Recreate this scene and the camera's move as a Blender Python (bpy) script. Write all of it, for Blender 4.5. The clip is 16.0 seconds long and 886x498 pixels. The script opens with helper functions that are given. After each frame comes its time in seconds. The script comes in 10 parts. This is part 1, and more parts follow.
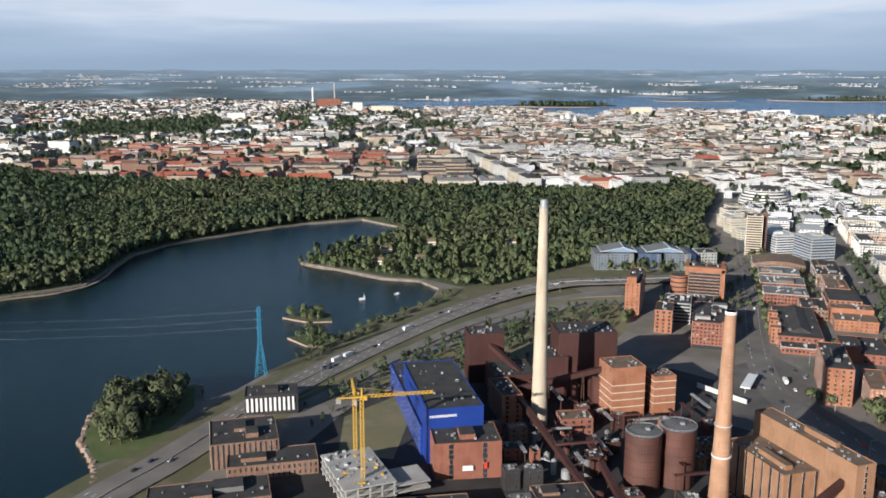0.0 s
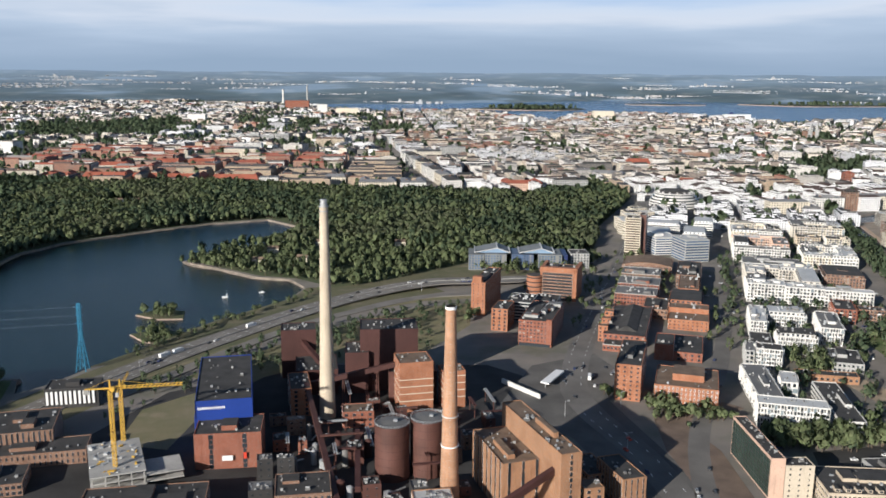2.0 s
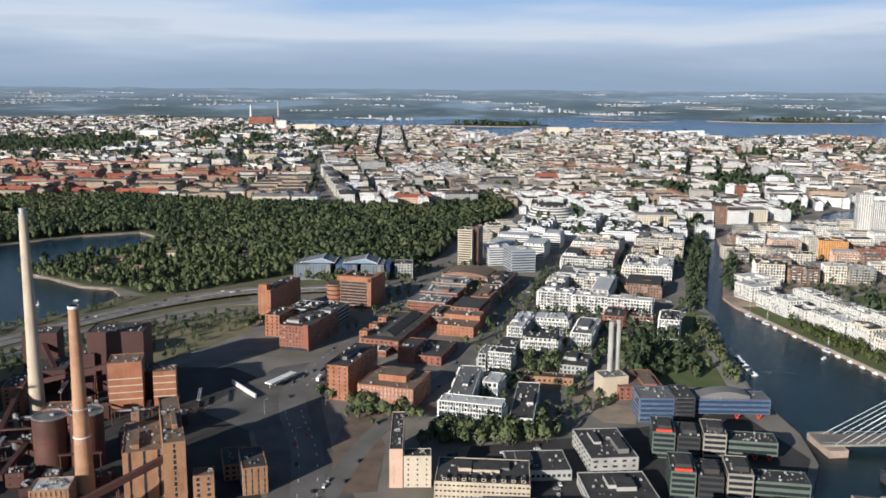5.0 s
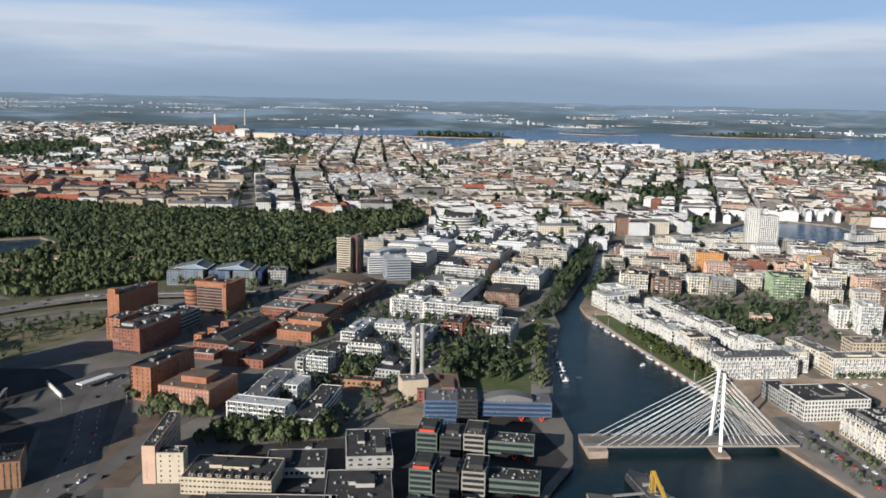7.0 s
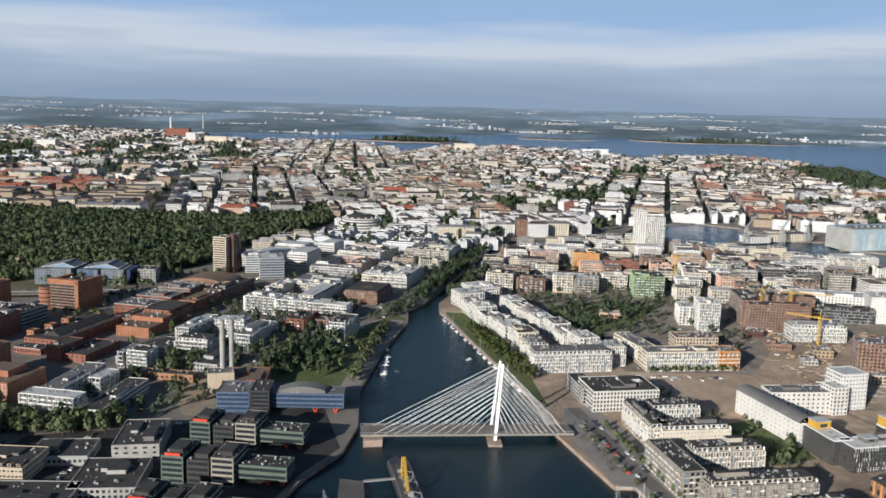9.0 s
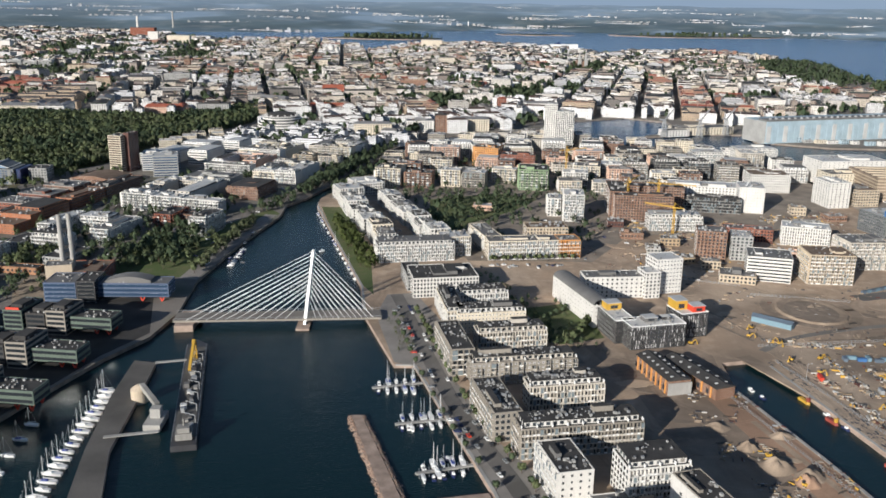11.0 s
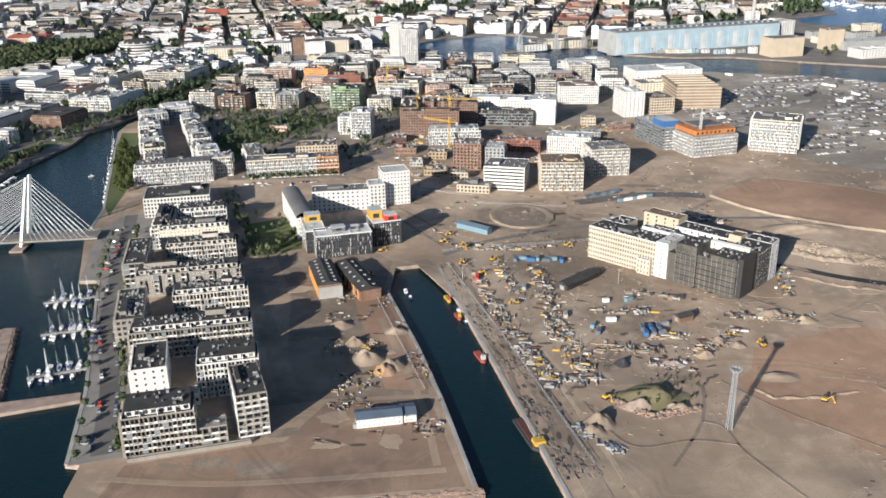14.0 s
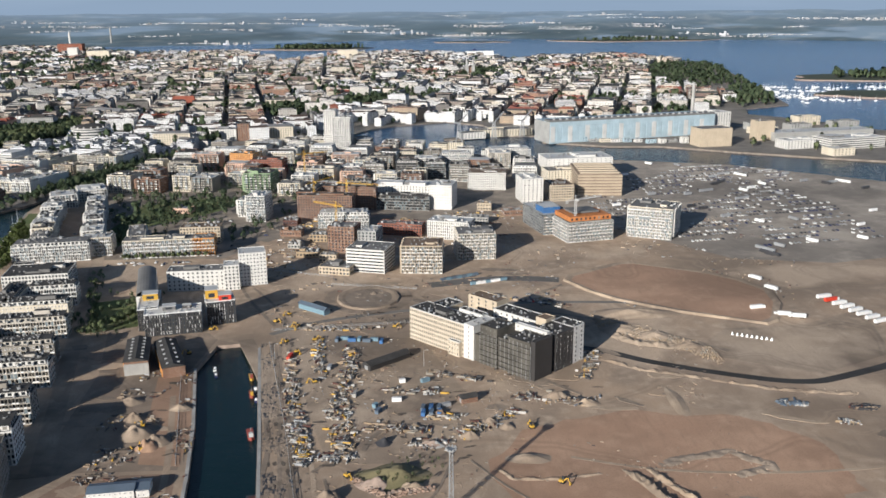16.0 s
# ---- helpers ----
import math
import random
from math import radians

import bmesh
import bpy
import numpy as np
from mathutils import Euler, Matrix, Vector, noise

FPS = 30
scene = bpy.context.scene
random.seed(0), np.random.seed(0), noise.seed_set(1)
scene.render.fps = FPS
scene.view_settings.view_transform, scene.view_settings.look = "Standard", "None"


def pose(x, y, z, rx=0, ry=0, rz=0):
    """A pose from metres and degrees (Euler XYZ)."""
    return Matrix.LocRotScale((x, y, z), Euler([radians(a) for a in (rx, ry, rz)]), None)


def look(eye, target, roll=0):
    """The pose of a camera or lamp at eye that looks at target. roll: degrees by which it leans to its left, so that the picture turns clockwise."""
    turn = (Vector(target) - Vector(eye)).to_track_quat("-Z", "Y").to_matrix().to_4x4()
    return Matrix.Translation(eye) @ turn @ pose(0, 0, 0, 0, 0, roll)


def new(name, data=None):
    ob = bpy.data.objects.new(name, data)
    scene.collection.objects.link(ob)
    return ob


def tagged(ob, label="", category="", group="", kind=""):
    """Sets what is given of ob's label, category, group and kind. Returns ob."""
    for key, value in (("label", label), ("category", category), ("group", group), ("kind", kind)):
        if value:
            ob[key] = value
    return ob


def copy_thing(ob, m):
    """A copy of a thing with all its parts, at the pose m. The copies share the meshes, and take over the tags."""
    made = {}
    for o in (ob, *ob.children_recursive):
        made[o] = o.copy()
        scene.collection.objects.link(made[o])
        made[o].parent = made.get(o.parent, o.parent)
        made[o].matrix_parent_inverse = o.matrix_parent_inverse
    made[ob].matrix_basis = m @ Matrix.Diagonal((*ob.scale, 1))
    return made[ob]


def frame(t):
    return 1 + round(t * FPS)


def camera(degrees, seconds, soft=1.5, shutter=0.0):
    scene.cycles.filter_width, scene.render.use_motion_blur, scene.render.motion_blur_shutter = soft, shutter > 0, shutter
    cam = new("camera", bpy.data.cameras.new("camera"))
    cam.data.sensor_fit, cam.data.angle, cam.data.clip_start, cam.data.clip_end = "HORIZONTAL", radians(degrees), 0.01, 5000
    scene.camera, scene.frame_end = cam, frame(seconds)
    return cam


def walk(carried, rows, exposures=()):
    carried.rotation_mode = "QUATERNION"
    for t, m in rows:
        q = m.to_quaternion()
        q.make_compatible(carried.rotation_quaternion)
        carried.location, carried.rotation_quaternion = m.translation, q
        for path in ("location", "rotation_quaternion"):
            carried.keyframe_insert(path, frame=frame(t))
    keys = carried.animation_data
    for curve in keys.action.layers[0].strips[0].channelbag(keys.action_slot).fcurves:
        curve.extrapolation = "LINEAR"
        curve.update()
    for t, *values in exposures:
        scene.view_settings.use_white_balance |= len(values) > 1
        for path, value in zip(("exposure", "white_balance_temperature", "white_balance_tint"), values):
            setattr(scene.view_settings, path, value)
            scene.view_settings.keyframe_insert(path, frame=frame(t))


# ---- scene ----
cam = camera(53.7, 16.0, soft=1.7)
EXPOSURES = [(t, e + 0.18, 6180, 10) for t, e in ((0.0, 0.34), (4.0, 0.28), (7.0, 0.16), (8.5, 0.1), (11.0, 0.16), (12.0, 0.44), (13.0, 0.61), (14.0, 0.48), (14.5, 0.32), (16.0, 0.2))]
PATH = [
    (0, (4.831, 0.610, 122.620), (4.7916, 2.5683, 122.2156), 0.06),
    (0.5, (22.121, -1.148, 122.977), (22.0890, 0.8112, 122.5762), 0.17),
    (1, (40.073, -3.298, 123.242), (40.0415, -1.3387, 122.8418), 0.27),
    (1.5, (57.978, -5.715, 123.389), (57.9559, -3.7557, 122.9882), 0.36),
    (2, (76.097, -8.299, 123.525), (76.0798, -6.3392, 123.1262), 0.44),
    (2.5, (94.357, -11.089, 123.606), (94.3360, -9.1296, 123.2056), 0.30),
    (3, (112.775, -13.939, 123.706), (112.7555, -11.9791, 123.3079), 0.28),
    (3.5, (131.325, -16.822, 123.698), (131.2976, -14.8609, 123.3066), 0.26),
    (4, (149.962, -19.878, 123.979), (149.9390, -17.9147, 123.5984), 0.35),
    (4.2, (157.482, -21.068, 123.939), (157.4595, -19.1040, 123.5617), 0.36),
    (6.3, (236.516, -33.409, 125.547), (236.5247, -31.4393, 125.2003), 0.88),
    (6.5, (243.795, -34.441, 125.644), (243.8040, -32.4713, 125.2976), 1.06),
    (7, (262.144, -37.102, 125.756), (262.1649, -35.1309, 125.4177), 1.22),
    (7.5, (280.642, -39.640, 125.711), (280.6720, -37.6685, 125.3761), 1.32),
    (8, (298.814, -42.194, 125.474), (298.8545, -40.2213, 125.1470), 1.47),
    (8.2, (306.078, -43.261, 125.307), (306.1256, -41.2879, 124.9836), 1.46),
    (10.3, (382.919, -55.609, 124.278), (383.0052, -53.6429, 123.9215), 1.70),
    (10.5, (390.153, -57.055, 124.271), (390.2369, -55.0955, 123.8794), 1.60),
    (11, (408.321, -60.731, 124.473), (408.4037, -58.8088, 123.9269), 0.93),
    (11.5, (426.350, -64.276, 124.314), (426.4373, -62.3791, 123.6863), 0.48),
    (12, (444.541, -67.880, 124.190), (444.6187, -66.0267, 123.4421), -0.31),
    (12.5, (462.687, -71.682, 123.961), (462.7693, -69.8490, 123.1652), -0.81),
    (13, (480.908, -75.464, 124.504), (480.9947, -73.6343, 123.7011), -1.21),
    (13.5, (499.059, -79.321, 125.101), (499.1803, -77.4861, 124.3146), -1.14),
    (14, (517.583, -83.051, 125.806), (517.7129, -81.1866, 125.0938), -0.74),
    (14.5, (535.855, -86.682, 126.432), (535.9868, -84.8004, 125.7670), -0.68),
    (15, (554.318, -90.134, 126.953), (554.4343, -88.2398, 126.3217), -0.66),
    (15.5, (572.695, -93.037, 126.662), (572.8010, -91.1285, 126.0734), -0.49),
    (16, (591.139, -95.334, 126.213), (591.2438, -93.4078, 125.6849), -0.35),
]
walk(cam, [(t, look(eye, target, roll)) for t, eye, target, roll in PATH], EXPOSURES)

K = 0.52          # the place is built at this fraction of life size, all parts alike
G = 1.4           # level of the quays and streets over the water

# ---- light ----
SUN_WAY = Vector((0.595, 0.804, -0.315))
world = bpy.data.worlds.new("sky")
scene.world = world
world.use_nodes = True
wn, wl = world.node_tree.nodes, world.node_tree.links
wn.clear()
w_out, w_bg = wn.new("ShaderNodeOutputWorld"), wn.new("ShaderNodeBackground")
w_sky = wn.new("ShaderNodeTexSky")
w_sky.sky_type, w_sky.sun_disc = "NISHITA", False
w_sky.sun_elevation, w_sky.sun_rotation = radians(17.5), radians(216.5)
w_sky.air_density, w_sky.dust_density, w_sky.ozone_density = 1.0, 0.6, 2.5
w_co, w_map = wn.new("ShaderNodeTexCoord"), wn.new("ShaderNodeMapping")
w_map.inputs["Scale"].default_value = (2.0, 2.0, 22.0)
w_noise = wn.new("ShaderNodeTexNoise")
w_noise.inputs["Scale"].default_value, w_noise.inputs["Detail"].default_value = 1.1, 6.0
w_sep = wn.new("ShaderNodeSeparateXYZ")
w_add = wn.new("ShaderNodeMath"); w_add.operation = "MULTIPLY_ADD"
w_add.inputs[1].default_value, w_add.inputs[2].default_value = 0.10, -0.05
w_lift = wn.new("ShaderNodeMath"); w_lift.operation = "ADD"


def sky_ramp(stops):
    r = wn.new("ShaderNodeValToRGB")
    while len(r.color_ramp.elements) < len(stops):
        r.color_ramp.elements.new(0.5)
    for k, (p, c) in enumerate(stops):
        r.color_ramp.elements[k].position, r.color_ramp.elements[k].color = p, (*c, 1)
    wl.new(w_lift.outputs[0], r.inputs["Fac"])
    return r


# a haze bank over the horizon, then a belt of pale cloud, then open sky
w_haze = sky_ramp(((0.0, (0.36, 0.47, 0.61)), (0.03, (0.44, 0.55, 0.70)), (0.048, (0.55, 0.66, 0.81)), (0.062, (0.78, 0.84, 0.94)), (0.076, (0.74, 0.83, 0.96)), (0.098, (0.44, 0.63, 0.92)), (0.2, (0.38, 0.58, 0.88))))
w_much = sky_ramp(((0.0, (1, 1, 1)), (0.10, (0.95, 0.95, 0.95)), (0.13, (0.75, 0.75, 0.75)), (0.17, (0.1, 0.1, 0.1)), (0.4, (0.02, 0.02, 0.02)), (1.0, (0, 0, 0))))
w_scale = wn.new("ShaderNodeMix"); w_scale.data_type, w_scale.blend_type = "RGBA", "MULTIPLY"
w_scale.inputs["Factor"].default_value, w_scale.inputs["B"].default_value = 1.0, (11.5, 11.5, 11.5, 1)
w_mix = wn.new("ShaderNodeMix")
w_mix.data_type = "RGBA"
wl.new(w_co.outputs["Generated"], w_map.inputs["Vector"])
wl.new(w_co.outputs["Generated"], w_sep.inputs["Vector"])
wl.new(w_map.outputs["Vector"], w_noise.inputs["Vector"])
wl.new(w_noise.outputs["Fac"], w_add.inputs[0])
wl.new(w_add.outputs[0], w_lift.inputs[0])
wl.new(w_sep.outputs["Z"], w_lift.inputs[1])
wl.new(w_haze.outputs["Color"], w_scale.inputs["A"])
wl.new(w_much.outputs["Color"], w_mix.inputs["Factor"])
wl.new(w_sky.outputs["Color"], w_mix.inputs["A"])
wl.new(w_scale.outputs["Result"], w_mix.inputs["B"])
wl.new(w_mix.outputs["Result"], w_bg.inputs["Color"])
w_bg.inputs["Strength"].default_value = 0.0545
wl.new(w_bg.outputs["Background"], w_out.inputs["Surface"])

sun = new("sun", bpy.data.lights.new("sun", "SUN"))
sun.data.energy, sun.data.angle, sun.data.color = 5.0, radians(0.6), (1.0, 0.92, 0.80)
sun.matrix_world = look((0, 0, 400), Vector((0, 0, 400)) + SUN_WAY)


# ---- materials ----
def shader(name, rough=0.8, metal=0.0):
    m = bpy.data.materials.new(name)
    m.use_nodes = True
    b = m.node_tree.nodes["Principled BSDF"]
    b.inputs["Roughness"].default_value, b.inputs["Metallic"].default_value = rough, metal
    return m, m.node_tree.nodes, m.node_tree.links, b


def mixer(n, l, a, b, fac, mode="MIX"):
    x = n.new("ShaderNodeMix")
    x.data_type, x.blend_type = "RGBA", mode
    for key, val in (("A", a), ("B", b), ("Factor", fac)):
        if isinstance(val, tuple):
            x.inputs[key].default_value = (*val, 1)
        elif isinstance(val, (int, float)):
            x.inputs[key].default_value = val
        else:
            l.new(val, x.inputs[key])
    return x.outputs["Result"]


def grain(n, l, scale, detail=4.0, stretch=None):
    t = n.new("ShaderNodeTexNoise")
    t.inputs["Scale"].default_value, t.inputs["Detail"].default_value = scale, detail
    pos = n.new("ShaderNodeNewGeometry").outputs["Position"]
    if stretch:
        mp = n.new("ShaderNodeMapping")
        mp.inputs["Scale"].default_value = stretch
        l.new(pos, mp.inputs["Vector"])
        pos = mp.outputs["Vector"]
    l.new(pos, t.inputs["Vector"])
    return t.outputs["Fac"]


def ramp(n, l, fac, stops, hard=False):
    r = n.new("ShaderNodeValToRGB")
    r.color_ramp.interpolation = "CONSTANT" if hard else "LINEAR"
    e = r.color_ramp.elements
    while len(e) < len(stops):
        e.new(0.5)
    for k, (p, c) in enumerate(stops):
        e[k].position = p
        e[k].color = (*c, 1) if len(c) == 3 else c
    l.new(fac, r.inputs["Fac"])
    return r.outputs["Color"]


def relief(n, l, b, height, strength, dist=0.1):
    u = n.new("ShaderNodeBump")
    u.inputs["Strength"].default_value, u.inputs["Distance"].default_value = strength, dist
    l.new(height, u.inputs["Height"])
    l.new(u.outputs["Normal"], b.inputs["Normal"])


def tint(c, k):
    return tuple(min(1.0, v * k) for v in c)


def surface(name, c, rough=0.8, metal=0.0, var=0.25, big=0.12, fine=2.5, bump=0.25, streak=False):
    """A plain surface with soft blotches, fine grain and, on walls, rain streaks."""
    m, n, l, b = shader(name, rough, metal)
    col = mixer(n, l, tint(c, 1 - var), tint(c, 1 + var * 0.7), ramp(n, l, grain(n, l, big), ((0.3, (0, 0, 0)), (0.7, (1, 1, 1)))))
    f = grain(n, l, fine, 3.0)
    col = mixer(n, l, col, tint(c, 0.55), ramp(n, l, f, ((0.55, (0, 0, 0)), (0.8, (0.7, 0.7, 0.7)))))
    if streak:
        col = mixer(n, l, col, tint(c, 0.6), ramp(n, l, grain(n, l, 1.6, 3.0, (1, 1, 0.08)), ((0.56, (0, 0, 0)), (0.78, (0.6, 0.6, 0.6)))))
    l.new(col, b.inputs["Base Color"])
    if bump:
        relief(n, l, b, f, bump)
    return m


def masonry(name, c, mortar=(0.35, 0.32, 0.28)):
    """Brickwork: courses, mortar and darker patches."""
    m, n, l, b = shader(name, 0.9)
    t = n.new("ShaderNodeTexBrick")
    co = n.new("ShaderNodeTexCoord")
    l.new(co.outputs["UV"], t.inputs["Vector"])
    t.inputs["Scale"].default_value = 1.0
    t.inputs["Brick Width"].default_value, t.inputs["Row Height"].default_value = 0.30, 0.10
    t.inputs["Mortar Size"].default_value = 0.008
    t.inputs["Color1"].default_value, t.inputs["Color2"].default_value = (*tint(c, 1.15), 1), (*tint(c, 0.75), 1)
    t.inputs["Mortar"].default_value = (*mortar, 1)
    col = mixer(n, l, t.outputs["Color"], tint(c, 0.6), ramp(n, l, grain(n, l, 0.2), ((0.45, (0, 0, 0)), (0.75, (0.7, 0.7, 0.7)))))
    col = mixer(n, l, col, tint(c, 0.45), ramp(n, l, grain(n, l, 1.2, 3.0, (1, 1, 0.1)), ((0.55, (0, 0, 0)), (0.8, (0.6, 0.6, 0.6)))))
    l.new(col, b.inputs["Base Color"])
    relief(n, l, b, t.outputs["Fac"], 0.3, 0.02)
    return m


def islands(name, colours, rough=0.8, var=0.25, fine=2.0, bump=0.2):
    """Each loose piece of a joined mesh takes one of the colours."""
    m, n, l, b = shader(name, rough)
    geo = n.new("ShaderNodeNewGeometry")
    steps = [(k / len(colours), c) for k, c in enumerate(colours)]
    col = ramp(n, l, geo.outputs["Random Per Island"], steps, True)
    f = grain(n, l, fine, 3.0)
    dark = mixer(n, l, col, (0.02, 0.02, 0.02), 0.45)
    col = mixer(n, l, col, dark, ramp(n, l, f, ((0.45, (0, 0, 0)), (0.8, (var * 2, var * 2, var * 2)))))
    l.new(col, b.inputs["Base Color"])
    relief(n, l, b, f, bump)
    return m


def pane_glass(name, c, rough=0.12):
    """Window glass with a dim room behind, some blinds drawn."""
    m, n, l, b = shader(name, rough)
    geo = n.new("ShaderNodeNewGeometry")
    col = ramp(n, l, geo.outputs["Random Per Island"], ((0.0, tint(c, 0.7)), (0.45, c), (0.8, tint(c, 1.6)), (0.95, (0.26, 0.245, 0.22))), True)
    l.new(col, b.inputs["Base Color"])
    b.inputs["Specular IOR Level"].default_value = 0.5
    return m


def facade_far(name, colours):
    """Walls of far houses: plaster of many colours with rows of windows."""
    m, n, l, b = shader(name, 0.8)
    geo = n.new("ShaderNodeNewGeometry")
    col = ramp(n, l, geo.outputs["Random Per Island"], [(k / len(colours), c) for k, c in enumerate(colours)], True)
    dirt = grain(n, l, 0.15)
    col = mixer(n, l, col, (0.2, 0.18, 0.16), ramp(n, l, dirt, ((0.5, (0, 0, 0)), (0.8, (0.5, 0.5, 0.5)))))
    sep = n.new("ShaderNodeSeparateXYZ")
    co = n.new("ShaderNodeTexCoord")
    l.new(co.outputs["UV"], sep.inputs["Vector"])
    masks = []
    for axis, size, a, c in (("X", 1.9, 0.28, 0.72), ("Y", 1.75, 0.25, 0.75)):
        d = n.new("ShaderNodeMath"); d.operation = "DIVIDE"; d.inputs[1].default_value = size
        fr = n.new("ShaderNodeMath"); fr.operation = "FRACT"
        lo = n.new("ShaderNodeMath"); lo.operation = "GREATER_THAN"; lo.inputs[1].default_value = a
        hi = n.new("ShaderNodeMath"); hi.operation = "LESS_THAN"; hi.inputs[1].default_value = c
        mu = n.new("ShaderNodeMath"); mu.operation = "MULTIPLY"
        l.new(sep.outputs[axis], d.inputs[0]); l.new(d.outputs[0], fr.inputs[0])
        l.new(fr.outputs[0], lo.inputs[0]); l.new(fr.outputs[0], hi.inputs[0])
        l.new(lo.outputs[0], mu.inputs[0]); l.new(hi.outputs[0], mu.inputs[1])
        masks.append(mu)
    both = n.new("ShaderNodeMath"); both.operation = "MULTIPLY"
    l.new(masks[0].outputs[0], both.inputs[0]); l.new(masks[1].outputs[0], both.inputs[1])
    col = mixer(n, l, col, (0.05, 0.055, 0.06), both.outputs[0])
    l.new(col, b.inputs["Base Color"])
    return m


def ground_mix(name, a, b2, c, s1=0.03, s2=0.25, rough=0.95):
    """Open ground of three colours, mixed at two scales, with tracks."""
    m, n, l, b = shader(name, rough)
    col = mixer(n, l, a, b2, ramp(n, l, grain(n, l, s1, 6.0), ((0.4, (0, 0, 0)), (0.62, (1, 1, 1)))))
    col = mixer(n, l, col, c, ramp(n, l, grain(n, l, s2, 6.0), ((0.5, (0, 0, 0)), (0.75, (0.8, 0.8, 0.8)))))
    f = grain(n, l, 3.0, 4.0)
    col = mixer(n, l, col, tint(a, 0.5), ramp(n, l, f, ((0.55, (0, 0, 0)), (0.8, (0.5, 0.5, 0.5)))))
    l.new(col, b.inputs["Base Color"])
    relief(n, l, b, f, 0.4, 0.3)
    return m


def bare_earth(name, a, b2, c):
    """Driven-over earth: blotches at three scales, wandering wheel tracks and streaks along the quay."""
    m, n, l, b = shader(name, 0.95)
    col = mixer(n, l, a, b2, ramp(n, l, grain(n, l, 0.045, 6.0), ((0.38, (0, 0, 0)), (0.62, (1, 1, 1)))))
    col = mixer(n, l, col, c, ramp(n, l, grain(n, l, 0.2, 6.0), ((0.5, (0, 0, 0)), (0.72, (0.8, 0.8, 0.8)))))
    col = mixer(n, l, col, tint(b2, 0.62), ramp(n, l, grain(n, l, 0.011, 3.0), ((0.46, (0, 0, 0)), (0.62, (0.75, 0.75, 0.75)))))
    col = mixer(n, l, col, tint(c, 1.12), ramp(n, l, grain(n, l, 0.021, 5.0), ((0.52, (0, 0, 0)), (0.64, (0.6, 0.6, 0.6)))))
    for scale, k, much in ((0.016, 0.5, 0.3), (0.033, 1.3, 0.13)):
        line = ramp(n, l, grain(n, l, scale, 1.5), ((0.468, (0, 0, 0)), (0.482, (much, much, much)), (0.49, (0, 0, 0)), (0.496, (0, 0, 0)), (0.504, (much, much, much)), (0.516, (0, 0, 0))))
        col = mixer(n, l, col, tint(b2 if k < 1 else c, k), line)
    streak = grain(n, l, 0.5, 4.0, (1.0, 0.16, 1.0))
    col = mixer(n, l, col, tint(b2, 0.5), ramp(n, l, streak, ((0.55, (0, 0, 0)), (0.75, (0.22, 0.22, 0.22)))))
    f = grain(n, l, 2.2, 5.0)
    col = mixer(n, l, col, tint(a, 0.5), ramp(n, l, f, ((0.52, (0, 0, 0)), (0.75, (0.6, 0.6, 0.6)))))
    l.new(col, b.inputs["Base Color"])
    relief(n, l, b, f, 0.22, 0.3)
    return m


def leafage(name, colours, rough=0.7):
    m = islands(name, colours, rough, 0.3, 0.8, 0.0)
    n, l = m.node_tree.nodes, m.node_tree.links
    b = n["Principled BSDF"]
    b.inputs["Specular IOR Level"].default_value = 0.15
    thin, mix = n.new("ShaderNodeBsdfTranslucent"), n.new("ShaderNodeMixShader")
    mix.inputs["Fac"].default_value = 0.22
    l.new(b.inputs["Base Color"].links[0].from_socket, thin.inputs["Color"])
    l.new(b.outputs[0], mix.inputs[1]); l.new(thin.outputs[0], mix.inputs[2])
    l.new(mix.outputs[0], n["Material Output"].inputs["Surface"])
    return m


def sea_water():
    m, n, l, b = shader("sea_water", 0.2)
    # dark canal water; open sea bluer, with reflected sky put into its base colour
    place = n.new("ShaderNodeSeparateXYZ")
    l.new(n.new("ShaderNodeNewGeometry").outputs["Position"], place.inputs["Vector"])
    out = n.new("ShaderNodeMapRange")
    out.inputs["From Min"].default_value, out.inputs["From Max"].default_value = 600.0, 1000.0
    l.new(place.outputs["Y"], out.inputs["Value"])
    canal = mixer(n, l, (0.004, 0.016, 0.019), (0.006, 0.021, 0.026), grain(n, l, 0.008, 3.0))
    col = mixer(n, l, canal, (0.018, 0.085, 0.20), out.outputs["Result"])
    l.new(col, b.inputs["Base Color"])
    b.inputs["IOR"].default_value = 1.33
    b.inputs["Specular IOR Level"].default_value = 0.3
    # blue tint pushes reflections towards the colour of higher sky
    b.inputs["Specular Tint"].default_value = (0.62, 0.81, 1.0, 1)
    f = n.new("ShaderNodeMath"); f.operation = "ADD"
    l.new(grain(n, l, 0.9, 3.0, (1.0, 1.8, 1.0)), f.inputs[0]); l.new(grain(n, l, 0.15, 2.0), f.inputs[1])
    relief(n, l, b, f.outputs[0], 0.26, 0.6)
    return m


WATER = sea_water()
DIRT = bare_earth("bare_dirt", (0.445, 0.325, 0.228), (0.315, 0.240, 0.178), (0.530, 0.412, 0.305))
DARKDIRT = bare_earth("wet_dark_earth", (0.28, 0.22, 0.17), (0.20, 0.16, 0.125), (0.42, 0.33, 0.25))
YARDDIRT = bare_earth("yard_dirt", (0.390, 0.298, 0.216), (0.240, 0.185, 0.140), (0.490, 0.386, 0.290))
REDDIRT = bare_earth("reddish_earth", (0.430, 0.268, 0.178), (0.350, 0.222, 0.148), (0.480, 0.314, 0.213))
TAUPE = surface("taupe_brick", (0.28, 0.255, 0.22), 0.85, var=0.18, streak=True)
PALEBRICK = surface("pale_grey_brick", (0.52, 0.48, 0.42), 0.85, var=0.15, streak=True)
